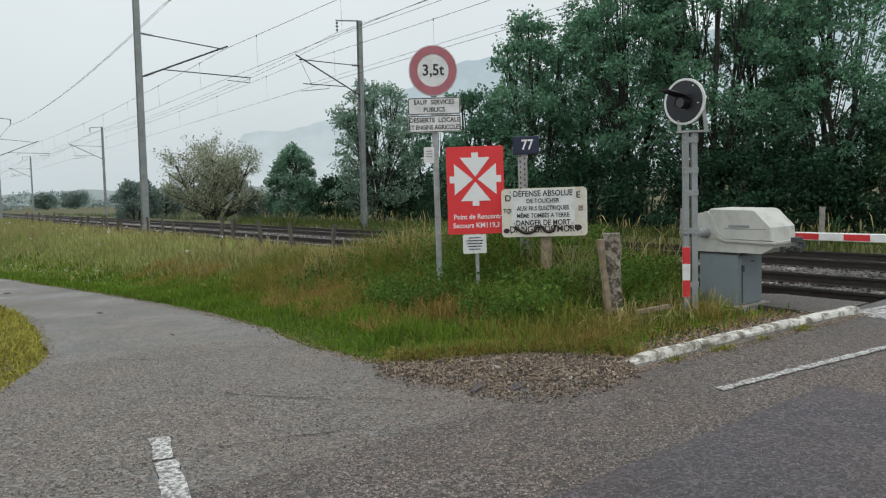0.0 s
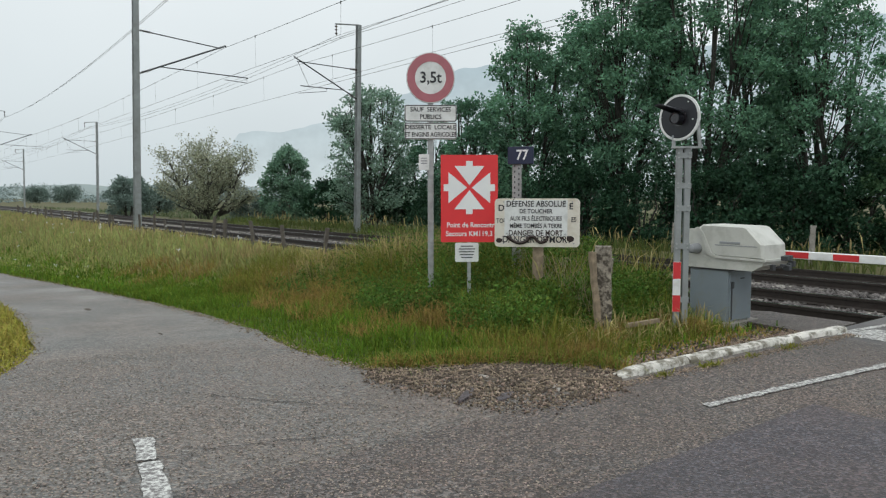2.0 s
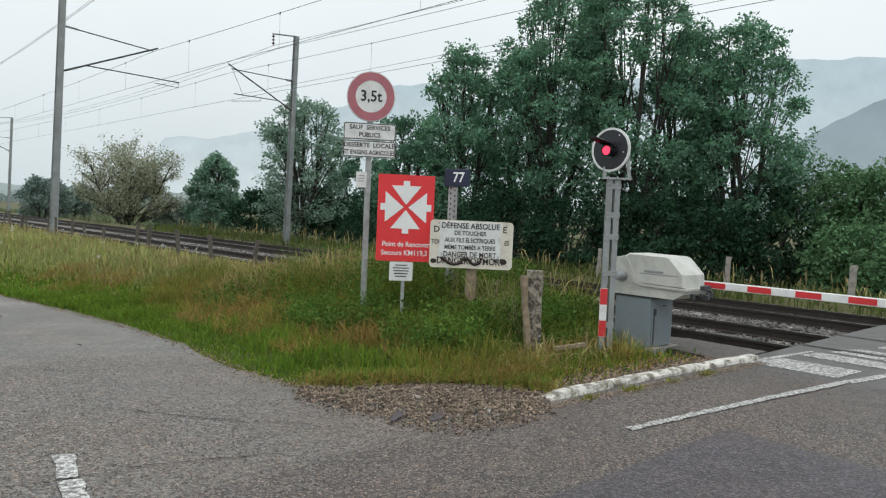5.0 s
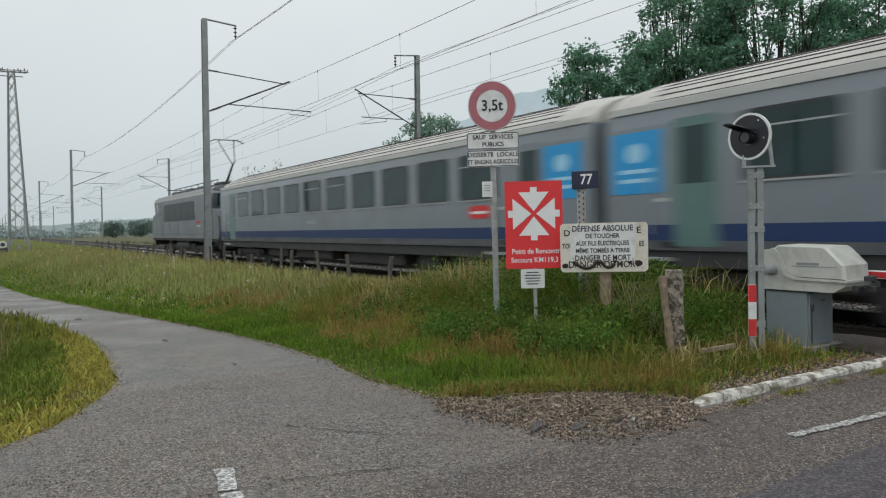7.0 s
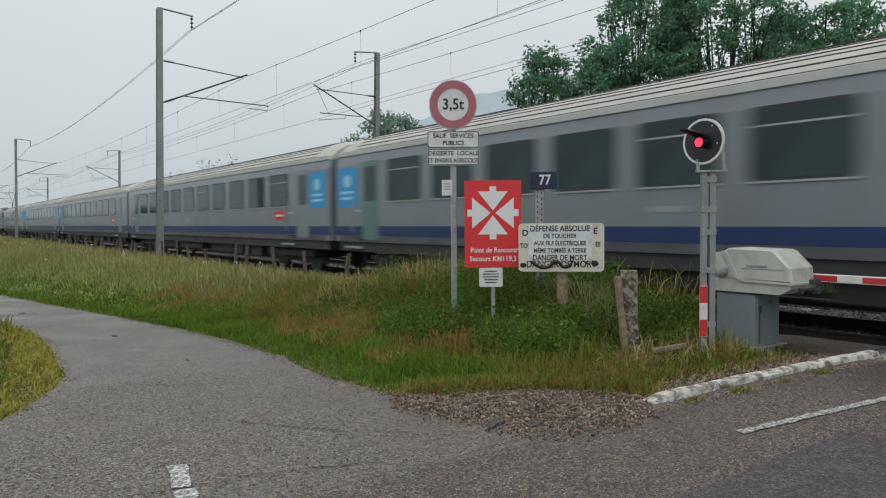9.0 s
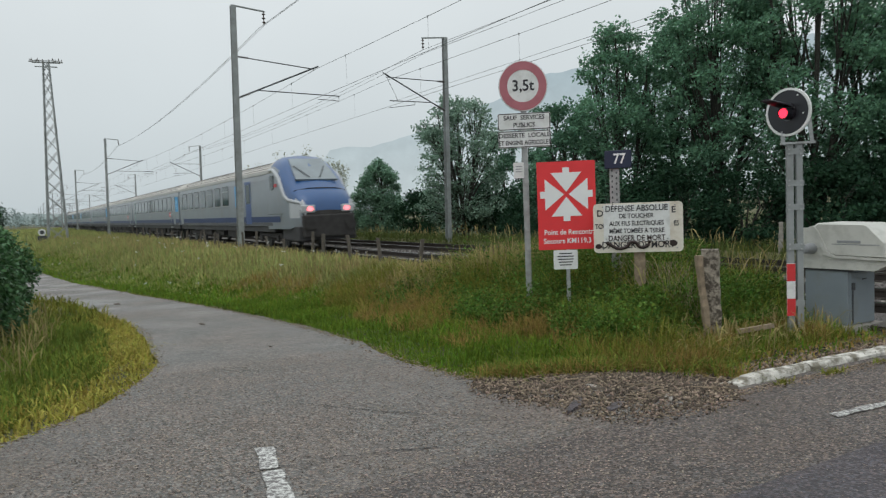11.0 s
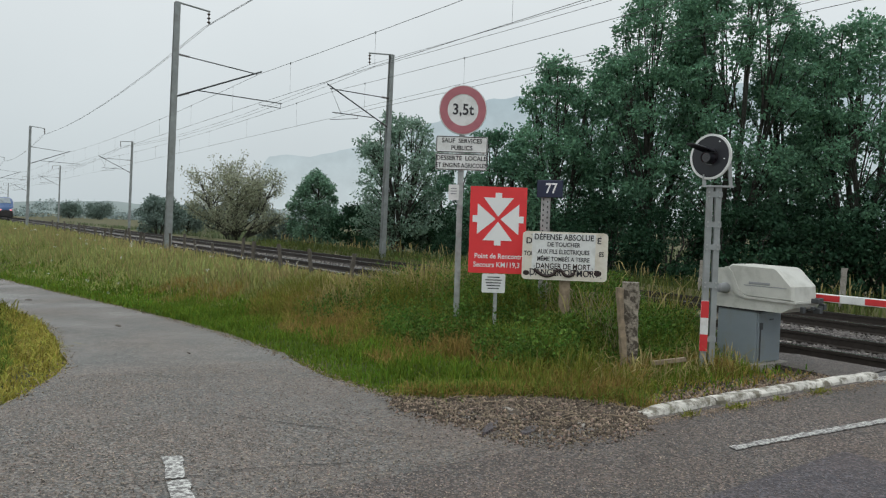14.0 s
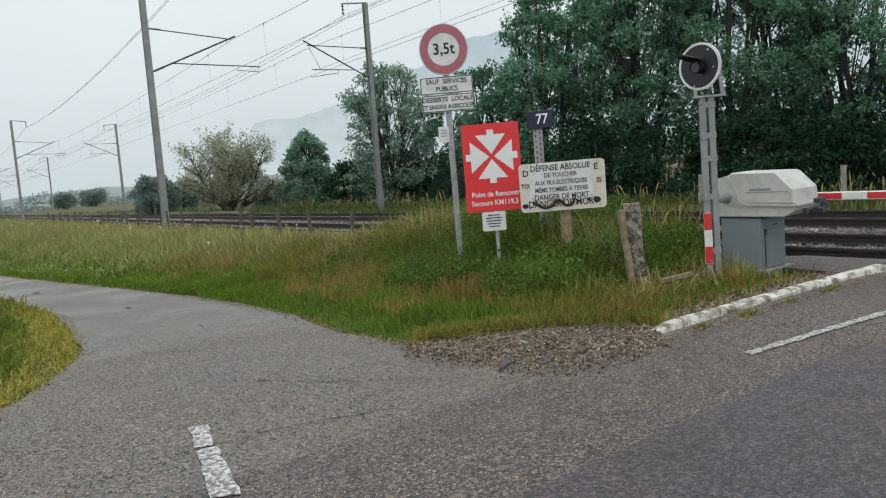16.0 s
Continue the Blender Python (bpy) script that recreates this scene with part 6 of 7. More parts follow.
    # pantograph at the trailing end
    y = -L + 3.0
    pan = part("pantograph", Build().box(-0.6, 0.6, y - 0.7, y + 0.7, 3.82, 3.92), DARK_STEEL, lo, "raised pantograph")
    part("lower_arm", Build().tube([(0, y + 0.55, 3.9), (0, y - 0.80, 4.85)], [0.07, 0.05], 8), DARK_STEEL, pan)
    for sx in (-0.4, 0.4):
        part("upper_arm", Build().tube([(sx * 0.2, y - 0.80, 4.85), (sx, y + 0.35, 6.10)], 0.025, 6), DARK_STEEL, pan)
    part("collector_bow", Build().tube([(-0.95, y + 0.35, 6.0), (-0.6, y + 0.35, 6.15), (0.6, y + 0.35, 6.15), (0.95, y + 0.35, 6.0)], 0.03, 6), DARK_STEEL, pan)
    return lo


def make_tail():
    """Driving trailer: coach body that ends in a sloping blue nose with tail lights."""
    t = thing("driving_trailer", "grey driving trailer with a sloping blue nose and red tail lights", "railway coach", group="")
    cut = -20.9
    add_body(t, -0.17, cut - 1.0)
    add_stripe(t, -0.2, -22.9)
    add_windows(t, [-(2.2 + 1.85 * k) for k in range(7)], w=1.30, bars=(0, 2, 4, 6))
    add_poster(t, -15.85, 1.1)
    add_door(t, -17.75, DOOR_TEAL, 0.95)
    add_door(t, -0.95, COACH_GREY)
    add_gangway(t, -0.17, 1)
    # nose: stations of half width, roof height at the middle, shoulder height
    stations = [(-20.9, 1.415, 4.03, 3.30), (-21.35, 1.415, 4.08, 3.30), (-21.8, 1.415, 4.06, 3.28), (-22.3, 1.41, 3.88, 3.20), (-22.6, 1.405, 3.73, 3.10), (-22.9, 1.40, 3.55, 2.98), (-23.2, 1.39, 3.35, 2.82), (-23.5, 1.375, 3.14, 2.64), (-23.8, 1.36, 2.93, 2.48), (-24.1, 1.33, 2.74, 2.34), (-24.6, 1.26, 2.44, 2.12), (-25.0, 1.16, 2.20, 1.95), (-25.18, 1.08, 1.92, 1.75), (-25.25, 1.0, 1.60, 1.50)]
    rings = []
    for y, h, top, sh in stations:
        low = 0.85 if y > -24.4 else 0.95
        right = [(h, low), (h, 1.3), (h, sh * 0.55 + 0.58), (h - 0.01, sh - 0.25), (h - 0.04, sh), (h - 0.14, sh + (top - sh) * 0.38), (h - 0.34, sh + (top - sh) * 0.68), (h - 0.68, sh + (top - sh) * 0.90), (0.0, top)]
        full = right + [(-x, z) for x, z in right[-2::-1]]
        rings.append([(x, y, z) for x, z in full])
    me = Build().loft(rings).mesh("nose", NOSE_BLUE, 50)
    me.materials.append(COACH_GREY)
    me.materials.append(NOSE_WHITE)
    me.materials.append(COACH_ROOF)
    me.materials.append(UNDER)
    for poly in me.polygons:
        c, n = poly.center, poly.normal
        back = -c.y
        line = np.interp(back, [21.4, 22.2, 22.9, 23.3, 23.6, 23.9, 24.6, 25.3], [3.46, 3.36, 3.02, 2.55, 2.2, 2.06, 1.98, 1.9])
        if abs(c.x) > 0.9 and c.z < line + 0.05:
            poly.material_index = 2 if (back > 24.2 and c.z < 2.05) else 1
        if c.z < 1.48:
            poly.material_index = 4 if n.y < -0.6 else 1
        if back < 21.3 and abs(c.x) < 1.35 and c.z > 3.4:
            poly.material_index = 3
    nose = part("nose", me, None, t, "blue sloping nose with pale cheeks")
    # pale arc that divides the grey side from the blue nose
    for sx in (-1, 1):
        pts = [(sx * 1.375, -21.3, 3.42), (sx * 1.372, -21.9, 3.40), (sx * 1.385, -22.4, 3.24), (sx * 1.385, -22.9, 2.98), (sx * 1.38, -23.3, 2.56), (sx * 1.365, -23.6, 2.22), (sx * 1.33, -24.0, 2.05), (sx * 1.24, -24.6, 1.97), (sx * 1.12, -25.0, 1.9)]
        part("pale_arc", Build().tube(pts, [0.08, 0.085, 0.09, 0.09, 0.09, 0.085, 0.08, 0.07, 0.05], 8), NOSE_WHITE, t, "pale curved stripe", smooth_angle=50)
        part("cab_window", Build().prism([(-21.75 + u, 2.86 + v) for u, v in rounded(0.55, 0.62, 0.08)], "x", sx * 1.424 - 0.006, sx * 1.424 + 0.006), GLASS, t, "cab side window")
        part("red_emblem", Build().prism([(-22.35 + 0.20 * a, 2.72 + 0.07 * c) for a, c in rounded(2, 2, 0.5)], "x", sx * 1.412 - 0.006, sx * 1.412 + 0.006), BAND_RED, t)
        part("tail_lamp", Build().prism([(sx * 0.80 + 0.13 * a, 1.66 + 0.10 * c) for a, c in ellipse(1, 1, 16)], "y", -25.31, -25.22), TAIL_RED, t, "lit red tail lamp")
        part("lamp_housing", Build().box(sx * 0.86 - 0.28, sx * 0.86 + 0.28, -25.285, -24.9, 1.50, 1.82, 0.05), NOSE_WHITE, t, "white lamp housing")
        part("buffer", Build().tube([(sx * 0.88, -25.0, 1.02), (sx * 0.88, -25.5, 1.02), (sx * 0.88, -25.55, 1.02)], [0.1, 0.1, 0.22], 12), UNDER, t)
    ws = [(-0.76, -22.30, 3.80), (0.76, -22.30, 3.80), (0.94, -23.85, 2.84), (-0.94, -23.85, 2.84)]
    up = Vector((0, -0.52, 0.85)) * 0.10
    b = Build().loft([[Vector(v) + up * 0.2 for v in ws], [Vector(v) + up for v in ws]])
    part("windscreen", b, WINDSCREEN, t, "windscreen coloured pale for reflected sky")
    for x0, x1 in ((-0.3, -0.75), (0.15, 0.6)):
        part("wiper", Build().tube([Vector((x0, -23.75, 2.90)) + up * 1.35, Vector((x1, -22.95, 3.40)) + up * 1.35], 0.02, 5), FRAME, t, "black wiper")
    part("body_seam", Build().box(-1.43, 1.43, -23.3, -21.0, 1.485, 1.50), FRAME, t, "dark body seam")
    part("bumper", Build().box(-1.12, 1.12, -25.36, -24.4, 0.50, 1.42, 0.06), UNDER, t, "dark coupling recess")
    part("pilot", Build().box(-1.25, 1.25, -25.1, -22.6, 0.36, 0.95, 0.05), SKIRT, t)
    part("hood_seam", Build().tube([(-1.16, -24.28, 2.42), (-0.6, -24.45, 2.52), (0, -24.5, 2.54), (0.6, -24.45, 2.52), (1.16, -24.28, 2.42)], 0.022, 6), FRAME, t, "black seam under the windscreen")
    # the nose is a little shorter than its first drawing
    for ob in t.children:
        for v in ob.data.vertices:
            if v.co.y < -20.9:
                v.co.y = -20.9 + (v.co.y + 20.9) * 0.86
    add_bogie(t, -3.6)
    add_bogie(t, -20.2)
    add_underside(t, ((-8.6, -6.2), (-11.6, -9.6), (-15.8, -12.6)))
    return t


TRAIN_V = 41.6


def train_rows(offset):
    """Near uniform motion along the near track; the front stands at s = 8.8 at 6 s."""
    lead = {10.5: 0.1, 11.0: 0.6, 11.5: 0.9, 12.0: 1.0, 14.0: 1.0, 16.0: 1.0}
    return [(t, rail_pose(8.8 + TRAIN_V * (t - 6.0) + lead.get(t, 0.0) - offset, AXIS1, 0)) for t in (0.0, 2.0, 4.0, 6.0, 8.0, 10.0, 10.5, 11.0, 11.5, 12.0, 14.0, 16.0)]


LIT = [(0.43, 0.80), (1.28, 1.68), (2.13, 2.55), (2.95, 3.38), (3.90, 4.33), (4.76, 5.19), (5.62, 5.88), (6.38, 6.80), (7.28, 7.70), (8.14, 8.52), (8.98, 9.40), (9.84, 10.20), (10.74, 11.20), (11.65, 12.12), (12.40, 12.86), (13.30, 13.80), (14.12, 14.60), (15.12, 15.40)]


def flash_rows():
    """The lamp's disc turns its lit face out at each flash."""
    base = (0, -0.10, -0.015)
    rows = [(0.0, pose(*base, 0, 0, 180))]
    for a, c in LIT:
        for k in range(4):
            rows.append((a - 0.10 + k / 30, pose(*base, 0, 0, 180 - 60 * k)))
        for k in range(4):
            rows.append((c + k / 30, pose(*base, 0, 0, 60 * k)))
    rows.append((16.0, pose(*base, 0, 0, 180)))
    return rows


def motions():
    walk(loco, train_rows(0))
    for k, c in enumerate(coaches):
        walk(c, train_rows(LOCO_L + COACH_L * k))
    walk(tail, train_rows(LOCO_L + COACH_L * 6))
    walk(flasher, flash_rows())

# ---- vegetation ----
def leaves_array(centres, radii, count, size, rng, flat=0.75, hang=0.15):
    """Leaf blades (kites of two triangles) scattered through clumps."""
    n = len(centres) * count
    c = np.repeat(np.asarray(centres, float), count, 0)
    r = np.repeat(np.asarray(radii, float), count)[:, None]
    d = rng.normal(size=(n, 3))
    d /= np.linalg.norm(d, axis=1, keepdims=True)
    q = rng.uniform(0.15, 1.0, (n, 1)) ** 0.5
    pos = c + d * r * q * np.array([1, 1, flat])
    ax = d * 0.8 + rng.normal(size=(n, 3)) * 0.8
    ax[:, 2] -= hang
    ax /= np.linalg.norm(ax, axis=1, keepdims=True)
    nor = rng.normal(size=(n, 3)) * 0.9 + np.array([0, 0, 0.8]) + d * 0.5
    side = np.cross(ax, nor)
    side /= np.linalg.norm(side, axis=1, keepdims=True) + 1e-9
    L = size * rng.uniform(0.6, 1.35, (n, 1))
    v = np.stack([pos, pos + ax * L * 0.5 + side * L * 0.30, pos + ax * L, pos + ax * L * 0.5 - side * L * 0.30], 1)
    faces = np.arange(4 * n).reshape(n, 4)
    return v.reshape(-1, 3), faces


def make_tree(name, label, x, y, height, spread_, mat, seed, stems=3, leaf=0.24, per=70, base=0.12, clump=0.85, depth=3, open_=0.0, gaps=-1.0, category="tree", fan=0.32, trunk=0.16, slope=0.40):
    rng = np.random.default_rng(seed)
    g = ground_z(x, y)
    tree = thing(name, label, category, pose(x, y, g))
    wood = Build()
    tips = []

    def grow(p, d, length, r, level):
        n = 4
        pts, rad = [p], [r]
        for k in range(n):
            d = (d + Vector(rng.normal(0, 0.10, 3)) + Vector((0, 0, 0.06))).normalized()
            p = p + d * (length / n)
            pts.append(p)
            rad.append(r * (1 - 0.55 * (k + 1) / n))
        wood.tube(pts, rad, 6 if level < 2 else 4)
        if level >= 2:
            tips.extend([(q, level) for q in pts[2:]])
        if level < depth:
            for k in range(5 if level == 0 else 4):
                i = 1 + int(rng.integers(0, n)) if level else 1 + k % n
                a = rng.uniform(0, 6.283)
                out = Vector((math.cos(a), math.sin(a), 0))
                nd = (d * 0.75 + out * rng.uniform(0.55, 1.0)).normalized()
                grow(pts[min(i, n)], nd, length * rng.uniform(0.5, 0.72), rad[min(i, n)] * 0.62, level + 1)
            grow(p, d, length * 0.55, rad[-1], level + 1)

    for k in range(stems):
        a = 6.283 * k / stems + rng.uniform(-0.4, 0.4)
        out = Vector((math.cos(a), math.sin(a), 0)) * (fan if stems > 1 else 0.05)
        b0 = Vector((math.cos(a) * 0.25, math.sin(a) * 0.25, -0.2)) if stems > 1 else Vector((0, 0, -0.2))
        grow(b0, (out + Vector((0, 0, 1))).normalized(), height * rng.uniform(0.38, 0.48), trunk, 0)
    P = np.array([q for q, _ in tips])
    # bring the crown to its true height and width
    lo_, hi_ = base * height, height
    zs = (hi_ - clump * 0.5) / P[:, 2].max()
    rr = np.percentile(np.hypot(P[:, 0], P[:, 1]), 96)
    ws = (spread_ - clump * 0.5) / rr
    wood.v = [(a * ws if c > 0.4 else a, b * ws if c > 0.4 else b, c * zs) for a, b, c in wood.v]
    P = P * np.array([ws, ws, zs])
    keep = P[:, 2] > lo_
    P = P[keep]
    P = P[rng.uniform(size=len(P)) > open_]
    # open windows in the crown, wider towards the top
    P = P[[noise.noise(Vector(q) * 0.75 + Vector((seed, 0, 0))) > gaps + slope * (q[2] / height - 0.5) for q in P]]
    part("trunk", wood, BARK, tree, "branching brown trunk", smooth_angle=60)
    R = clump * rng.uniform(0.65, 1.25, len(P))
    v, f = leaves_array(P, R, per, leaf, rng)
    part("crown", array_mesh("crown", v, f, mat, 4), None, tree, "leafy crown")
    return tree, len(P)


def bearing(yaw, r):
    a = radians(yaw)
    return -math.sin(a) * r, math.cos(a) * r


def make_crown_tree(name, label, x, y, height, half, mat, seed, boughs=60, tufts=21, leaf=0.145, per=19, base=0.10, bough=0.95, tuft=0.27, cone=0.45, stems=4, limb=0.06, category="tree", skin=0.5):
    """A tree of leaning stems whose limbs each carry a bough of leaf tufts; cone: height share of the widest part."""
    rng = np.random.default_rng(seed)
    g = ground_z(x, y)
    tree = thing(name, label, category, pose(x, y, g))
    lo_ = base * height

    def width(u):
        low = np.clip(u / max(cone, 0.05), 0, 1)
        high = np.clip((u - cone) / (1 - cone), 0, 1)
        return (0.62 + 0.38 * np.sin(low * math.pi / 2)) * np.sqrt(np.maximum(1 - high ** 2.2, 0))

    C, R = [], []
    tries = 0
    while len(C) < boughs and tries < 4000:
        tries += 1
        u = rng.uniform(0.02, 0.97) ** 0.9
        a = rng.uniform(0, 6.283)
        r = bough * rng.uniform(0.55, 1.15) * (1 - 0.35 * u)
        edge = half * width(u) * rng.uniform(0.90, 1.10) - r * 0.7
        rho = max(edge, 0.1) * rng.uniform(skin, 1.0) ** 0.6
        q = np.array([rho * math.cos(a), rho * math.sin(a), min(lo_ + (height - lo_) * u, height - r * 0.6)])
        if C and np.min(np.linalg.norm((np.array(C) - q) / np.array([1, 1, 0.8]), axis=1)) < bough * 0.62:
            continue
        C.append(q)
        R.append(r)
    C, R = np.array(C), np.array(R)
    wood = Build()
    axes = []
    for k in range(stems):
        a = 6.283 * k / stems + rng.uniform(-0.5, 0.5)
        out = np.array([math.cos(a), math.sin(a), 0])
        lean = half * (0.42 if stems > 1 else 0.05)
        top = height * rng.uniform(0.72, 0.90)
        pts = [out * (0.22 if stems > 1 else 0) + np.array([0, 0, -0.3])]
        for t in np.linspace(0.15, 1, 6):
            pts.append(out * (0.22 + lean * t ** 1.1) + rng.normal(0, 0.06, 3) * np.array([1, 1, 0]) + np.array([0, 0, top * t]))
        axes.append(np.array(pts))
        wood.tube(pts, [limb * 2.2 * (1 - 0.80 * t) for t in np.linspace(0, 1, 7)], 7)
    for q, r in zip(C, R):
        ax = min(axes, key=lambda m: float(np.min(np.linalg.norm((m - q)[:, :2], axis=1))))
        z0 = q[2] * rng.uniform(0.45, 0.7)
        p0 = np.array([np.interp(z0, ax[:, 2], ax[:, k]) for k in (0, 1)] + [z0])
        mid = p0 * 0.45 + q * 0.55 + np.array([0, 0, 0.06 * height * rng.uniform(0, 0.6)])
        wood.tube([p0, p0 * 0.7 + mid * 0.3 + rng.normal(0, 0.05, 3), mid, q], [limb * 0.62, limb * 0.5, limb * 0.36, limb * 0.15], 4)
        for k in range(3):
            d = rng.normal(size=3) * np.array([1, 1, 0.5]) + (q - mid)
            d /= np.linalg.norm(d)
            wood.tube([mid * 0.4 + q * 0.6, q + d * r * 0.3, q + d * r * 0.8], [limb * 0.2, limb * 0.14, limb * 0.06], 3)
    part("trunk", wood, BARK, tree, "dark stems and branching limbs", smooth_angle=60)
    d = rng.normal(size=(len(C), tufts, 3))
    d[..., 2] = d[..., 2] * 0.9 + 0.25
    d[..., :2] += (C[:, None, :2] / half) * 0.5
    d /= np.linalg.norm(d, axis=2, keepdims=True)
    P = (C[:, None] + d * R[:, None, None] * rng.uniform(0.45, 1.28, (len(C), tufts, 1)) * np.array([1, 1, 0.85])).reshape(-1, 3)
    P = P[P[:, 2] > 0.1]
    v, f = leaves_array(P, tuft * rng.uniform(0.6, 1.2, len(P)), per, leaf, rng, 0.7, 0.35)
    part("crown", array_mesh("crown", v, f, mat, 4), None, tree, "leafy crown of many boughs")
    return tree


def make_trees():
    big = "tall dense ash tree with many stems beyond the railway"
    # yaw, distance, height, half width, seed, boughs
    for yaw, r, h, w, seed, n, mat in ((-3.6, 33, 7.0, 2.1, 20, 34, LEAF_DARK), (-7.6, 31, 9.6, 2.2, 21, 46, LEAF_ASH), (-11.4, 33, 9.8, 2.2, 22, 44, LEAF_DARK), (-14.9, 30.5, 12.2, 2.7, 23, 72, LEAF_ASH), (-20.4, 30, 12.6, 3.0, 24, 84, LEAF_ASH), (-24.6, 32.5, 10.6, 2.4, 25, 54, LEAF_DARK), (-28.5, 30.5, 10.3, 2.45, 26, 62, LEAF_ASH)):
        x, y = bearing(yaw, r)
        make_crown_tree("ash_tree", big, x, y, h, w, mat, seed, boughs=n, base=0.14, stems=4, limb=0.075)
    # shrubs below the ashes, with the trees' shadow put into their leaf colour
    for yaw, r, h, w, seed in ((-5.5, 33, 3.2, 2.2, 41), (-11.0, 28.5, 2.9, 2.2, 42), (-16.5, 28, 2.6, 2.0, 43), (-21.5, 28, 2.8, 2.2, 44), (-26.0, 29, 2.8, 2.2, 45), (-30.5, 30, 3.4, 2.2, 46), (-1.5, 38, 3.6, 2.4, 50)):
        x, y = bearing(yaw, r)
        make_crown_tree("hedge_shrub", "hedge shrub beyond the railway, shade painted into its dark leaves", x, y, h + 0.5, w, LEAF_SHRUB, seed, boughs=26, tufts=18, per=18, base=0.0, cone=0.3, stems=5, limb=0.03, category="shrub")
    for yaw, r, h, w, seed in ((-34.4, 31, 4.9, 2.0, 47), (-37.8, 30, 4.9, 2.1, 48), (-41.5, 30, 4.6, 2.4, 49), (-46, 32, 6.0, 3.0, 51), (-36.2, 27.5, 2.6, 1.3, 54), (-39.6, 36, 5.2, 2.6, 53)):
        x, y = bearing(yaw, r)
        make_crown_tree("hedge_shrub", "broad fresh green shrub in the hedge beyond the railway", x, y, h, w, LEAF_FRESH, seed, boughs=40, tufts=20, per=20, base=0.0, cone=0.35, stems=5, limb=0.03, category="shrub")
    x, y = bearing(5.1, 46)
    make_crown_tree("alder_tree", "grey-green tree with airy rising branches behind the mast", x, y, 9.3, 3.15, LEAF_MID, 31, boughs=105, tufts=15, leaf=0.17, per=12, base=0.06, bough=0.80, skin=0.15, tuft=0.32, stems=6, limb=0.085, cone=0.42)
    x, y = bearing(0.6, 50)
    make_crown_tree("alder_tree", "grey-green bushy tree behind the meadow", x, y, 7.4, 3.4, LEAF_DARK, 32, boughs=46, tufts=20, leaf=0.2, per=18, base=0.04, cone=0.4)
    x, y = bearing(11.7, 60)
    make_crown_tree("young_tree", "dark green pointed young tree in the meadow", x, y, 6.4, 2.15, LEAF_YOUNG, 37, boughs=50, tufts=20, leaf=0.2, per=18, base=0.02, bough=0.85, cone=0.22, stems=1, limb=0.07)
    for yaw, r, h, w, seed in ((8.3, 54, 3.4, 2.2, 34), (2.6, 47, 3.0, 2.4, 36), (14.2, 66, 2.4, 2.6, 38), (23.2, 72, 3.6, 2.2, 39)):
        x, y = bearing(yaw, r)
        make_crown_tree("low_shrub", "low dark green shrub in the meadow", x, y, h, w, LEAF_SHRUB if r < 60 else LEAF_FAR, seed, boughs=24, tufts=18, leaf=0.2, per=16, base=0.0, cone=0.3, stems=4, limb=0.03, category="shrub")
    x, y = bearing(17.6, 62)
    make_tree("walnut_tree", "broad pale tree with sparse olive leaves and bare limbs", x, y, 8.0, 5.2, LEAF_PALE, 35, stems=5, leaf=0.16, per=8, base=0.14, clump=0.50, open_=0.0, gaps=-1.0, fan=0.8, trunk=0.2)
    for yaw, r, h, w, seed in ((21.4, 95, 4.2, 3.0, 61), (23.0, 110, 4.0, 3.0, 62), (27.2, 300, 7.2, 5.0, 63), (29.0, 300, 7.0, 4.5, 64), (40.5, 70, 3.6, 2.6, 65), (39.2, 90, 4.0, 1.6, 66), (43, 60, 3.2, 3.0, 67), (19.0, 120, 4.5, 4.5, 68)):
        x, y = bearing(yaw, r)
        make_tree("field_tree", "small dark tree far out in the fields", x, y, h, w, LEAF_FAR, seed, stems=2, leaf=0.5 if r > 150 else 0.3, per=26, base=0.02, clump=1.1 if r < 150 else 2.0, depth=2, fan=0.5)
    # line of woods along the horizon, haze put into the pale leaf colour
    rng = np.random.default_rng(90)
    c = []
    for k in range(900):
        yaw = rng.uniform(8, 50)
        x, y = bearing(yaw, rng.uniform(330, 420))
        top = 3.2 + 2.6 * math.sin(yaw * 1.3) * math.sin(yaw * 0.43 + 1) + 2.2 * math.sin(yaw * 3.7) ** 2
        c.append((x, y, ground_z(x, y) + rng.uniform(0, max(top, 1.5))))
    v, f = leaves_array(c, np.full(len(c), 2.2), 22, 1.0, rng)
    tagged(new("far_woods", array_mesh("far_woods", v, f, FAR_WOOD, 4)), "line of woods along the horizon, coloured pale blue-green for haze", "woods", kind="stuff")
    for yaw, r, h, w, seed in ((43.0, 11.2, 1.9, 1.05, 71), (46.8, 10.2, 1.9, 1.2, 72), (51.0, 9.5, 1.9, 1.3, 73), (40.4, 14.8, 1.7, 0.9, 74), (42.6, 16.8, 1.8, 1.2, 75)):
        x, y = bearing(yaw, r)
        make_crown_tree("hedge_bush", "dark green conifer hedge bush beside the lane", x, y, h, w, HEDGE, seed, boughs=60, tufts=28, leaf=0.068, per=22, base=0.0, bough=0.48, tuft=0.14, cone=0.4, stems=5, limb=0.018, category="bush")


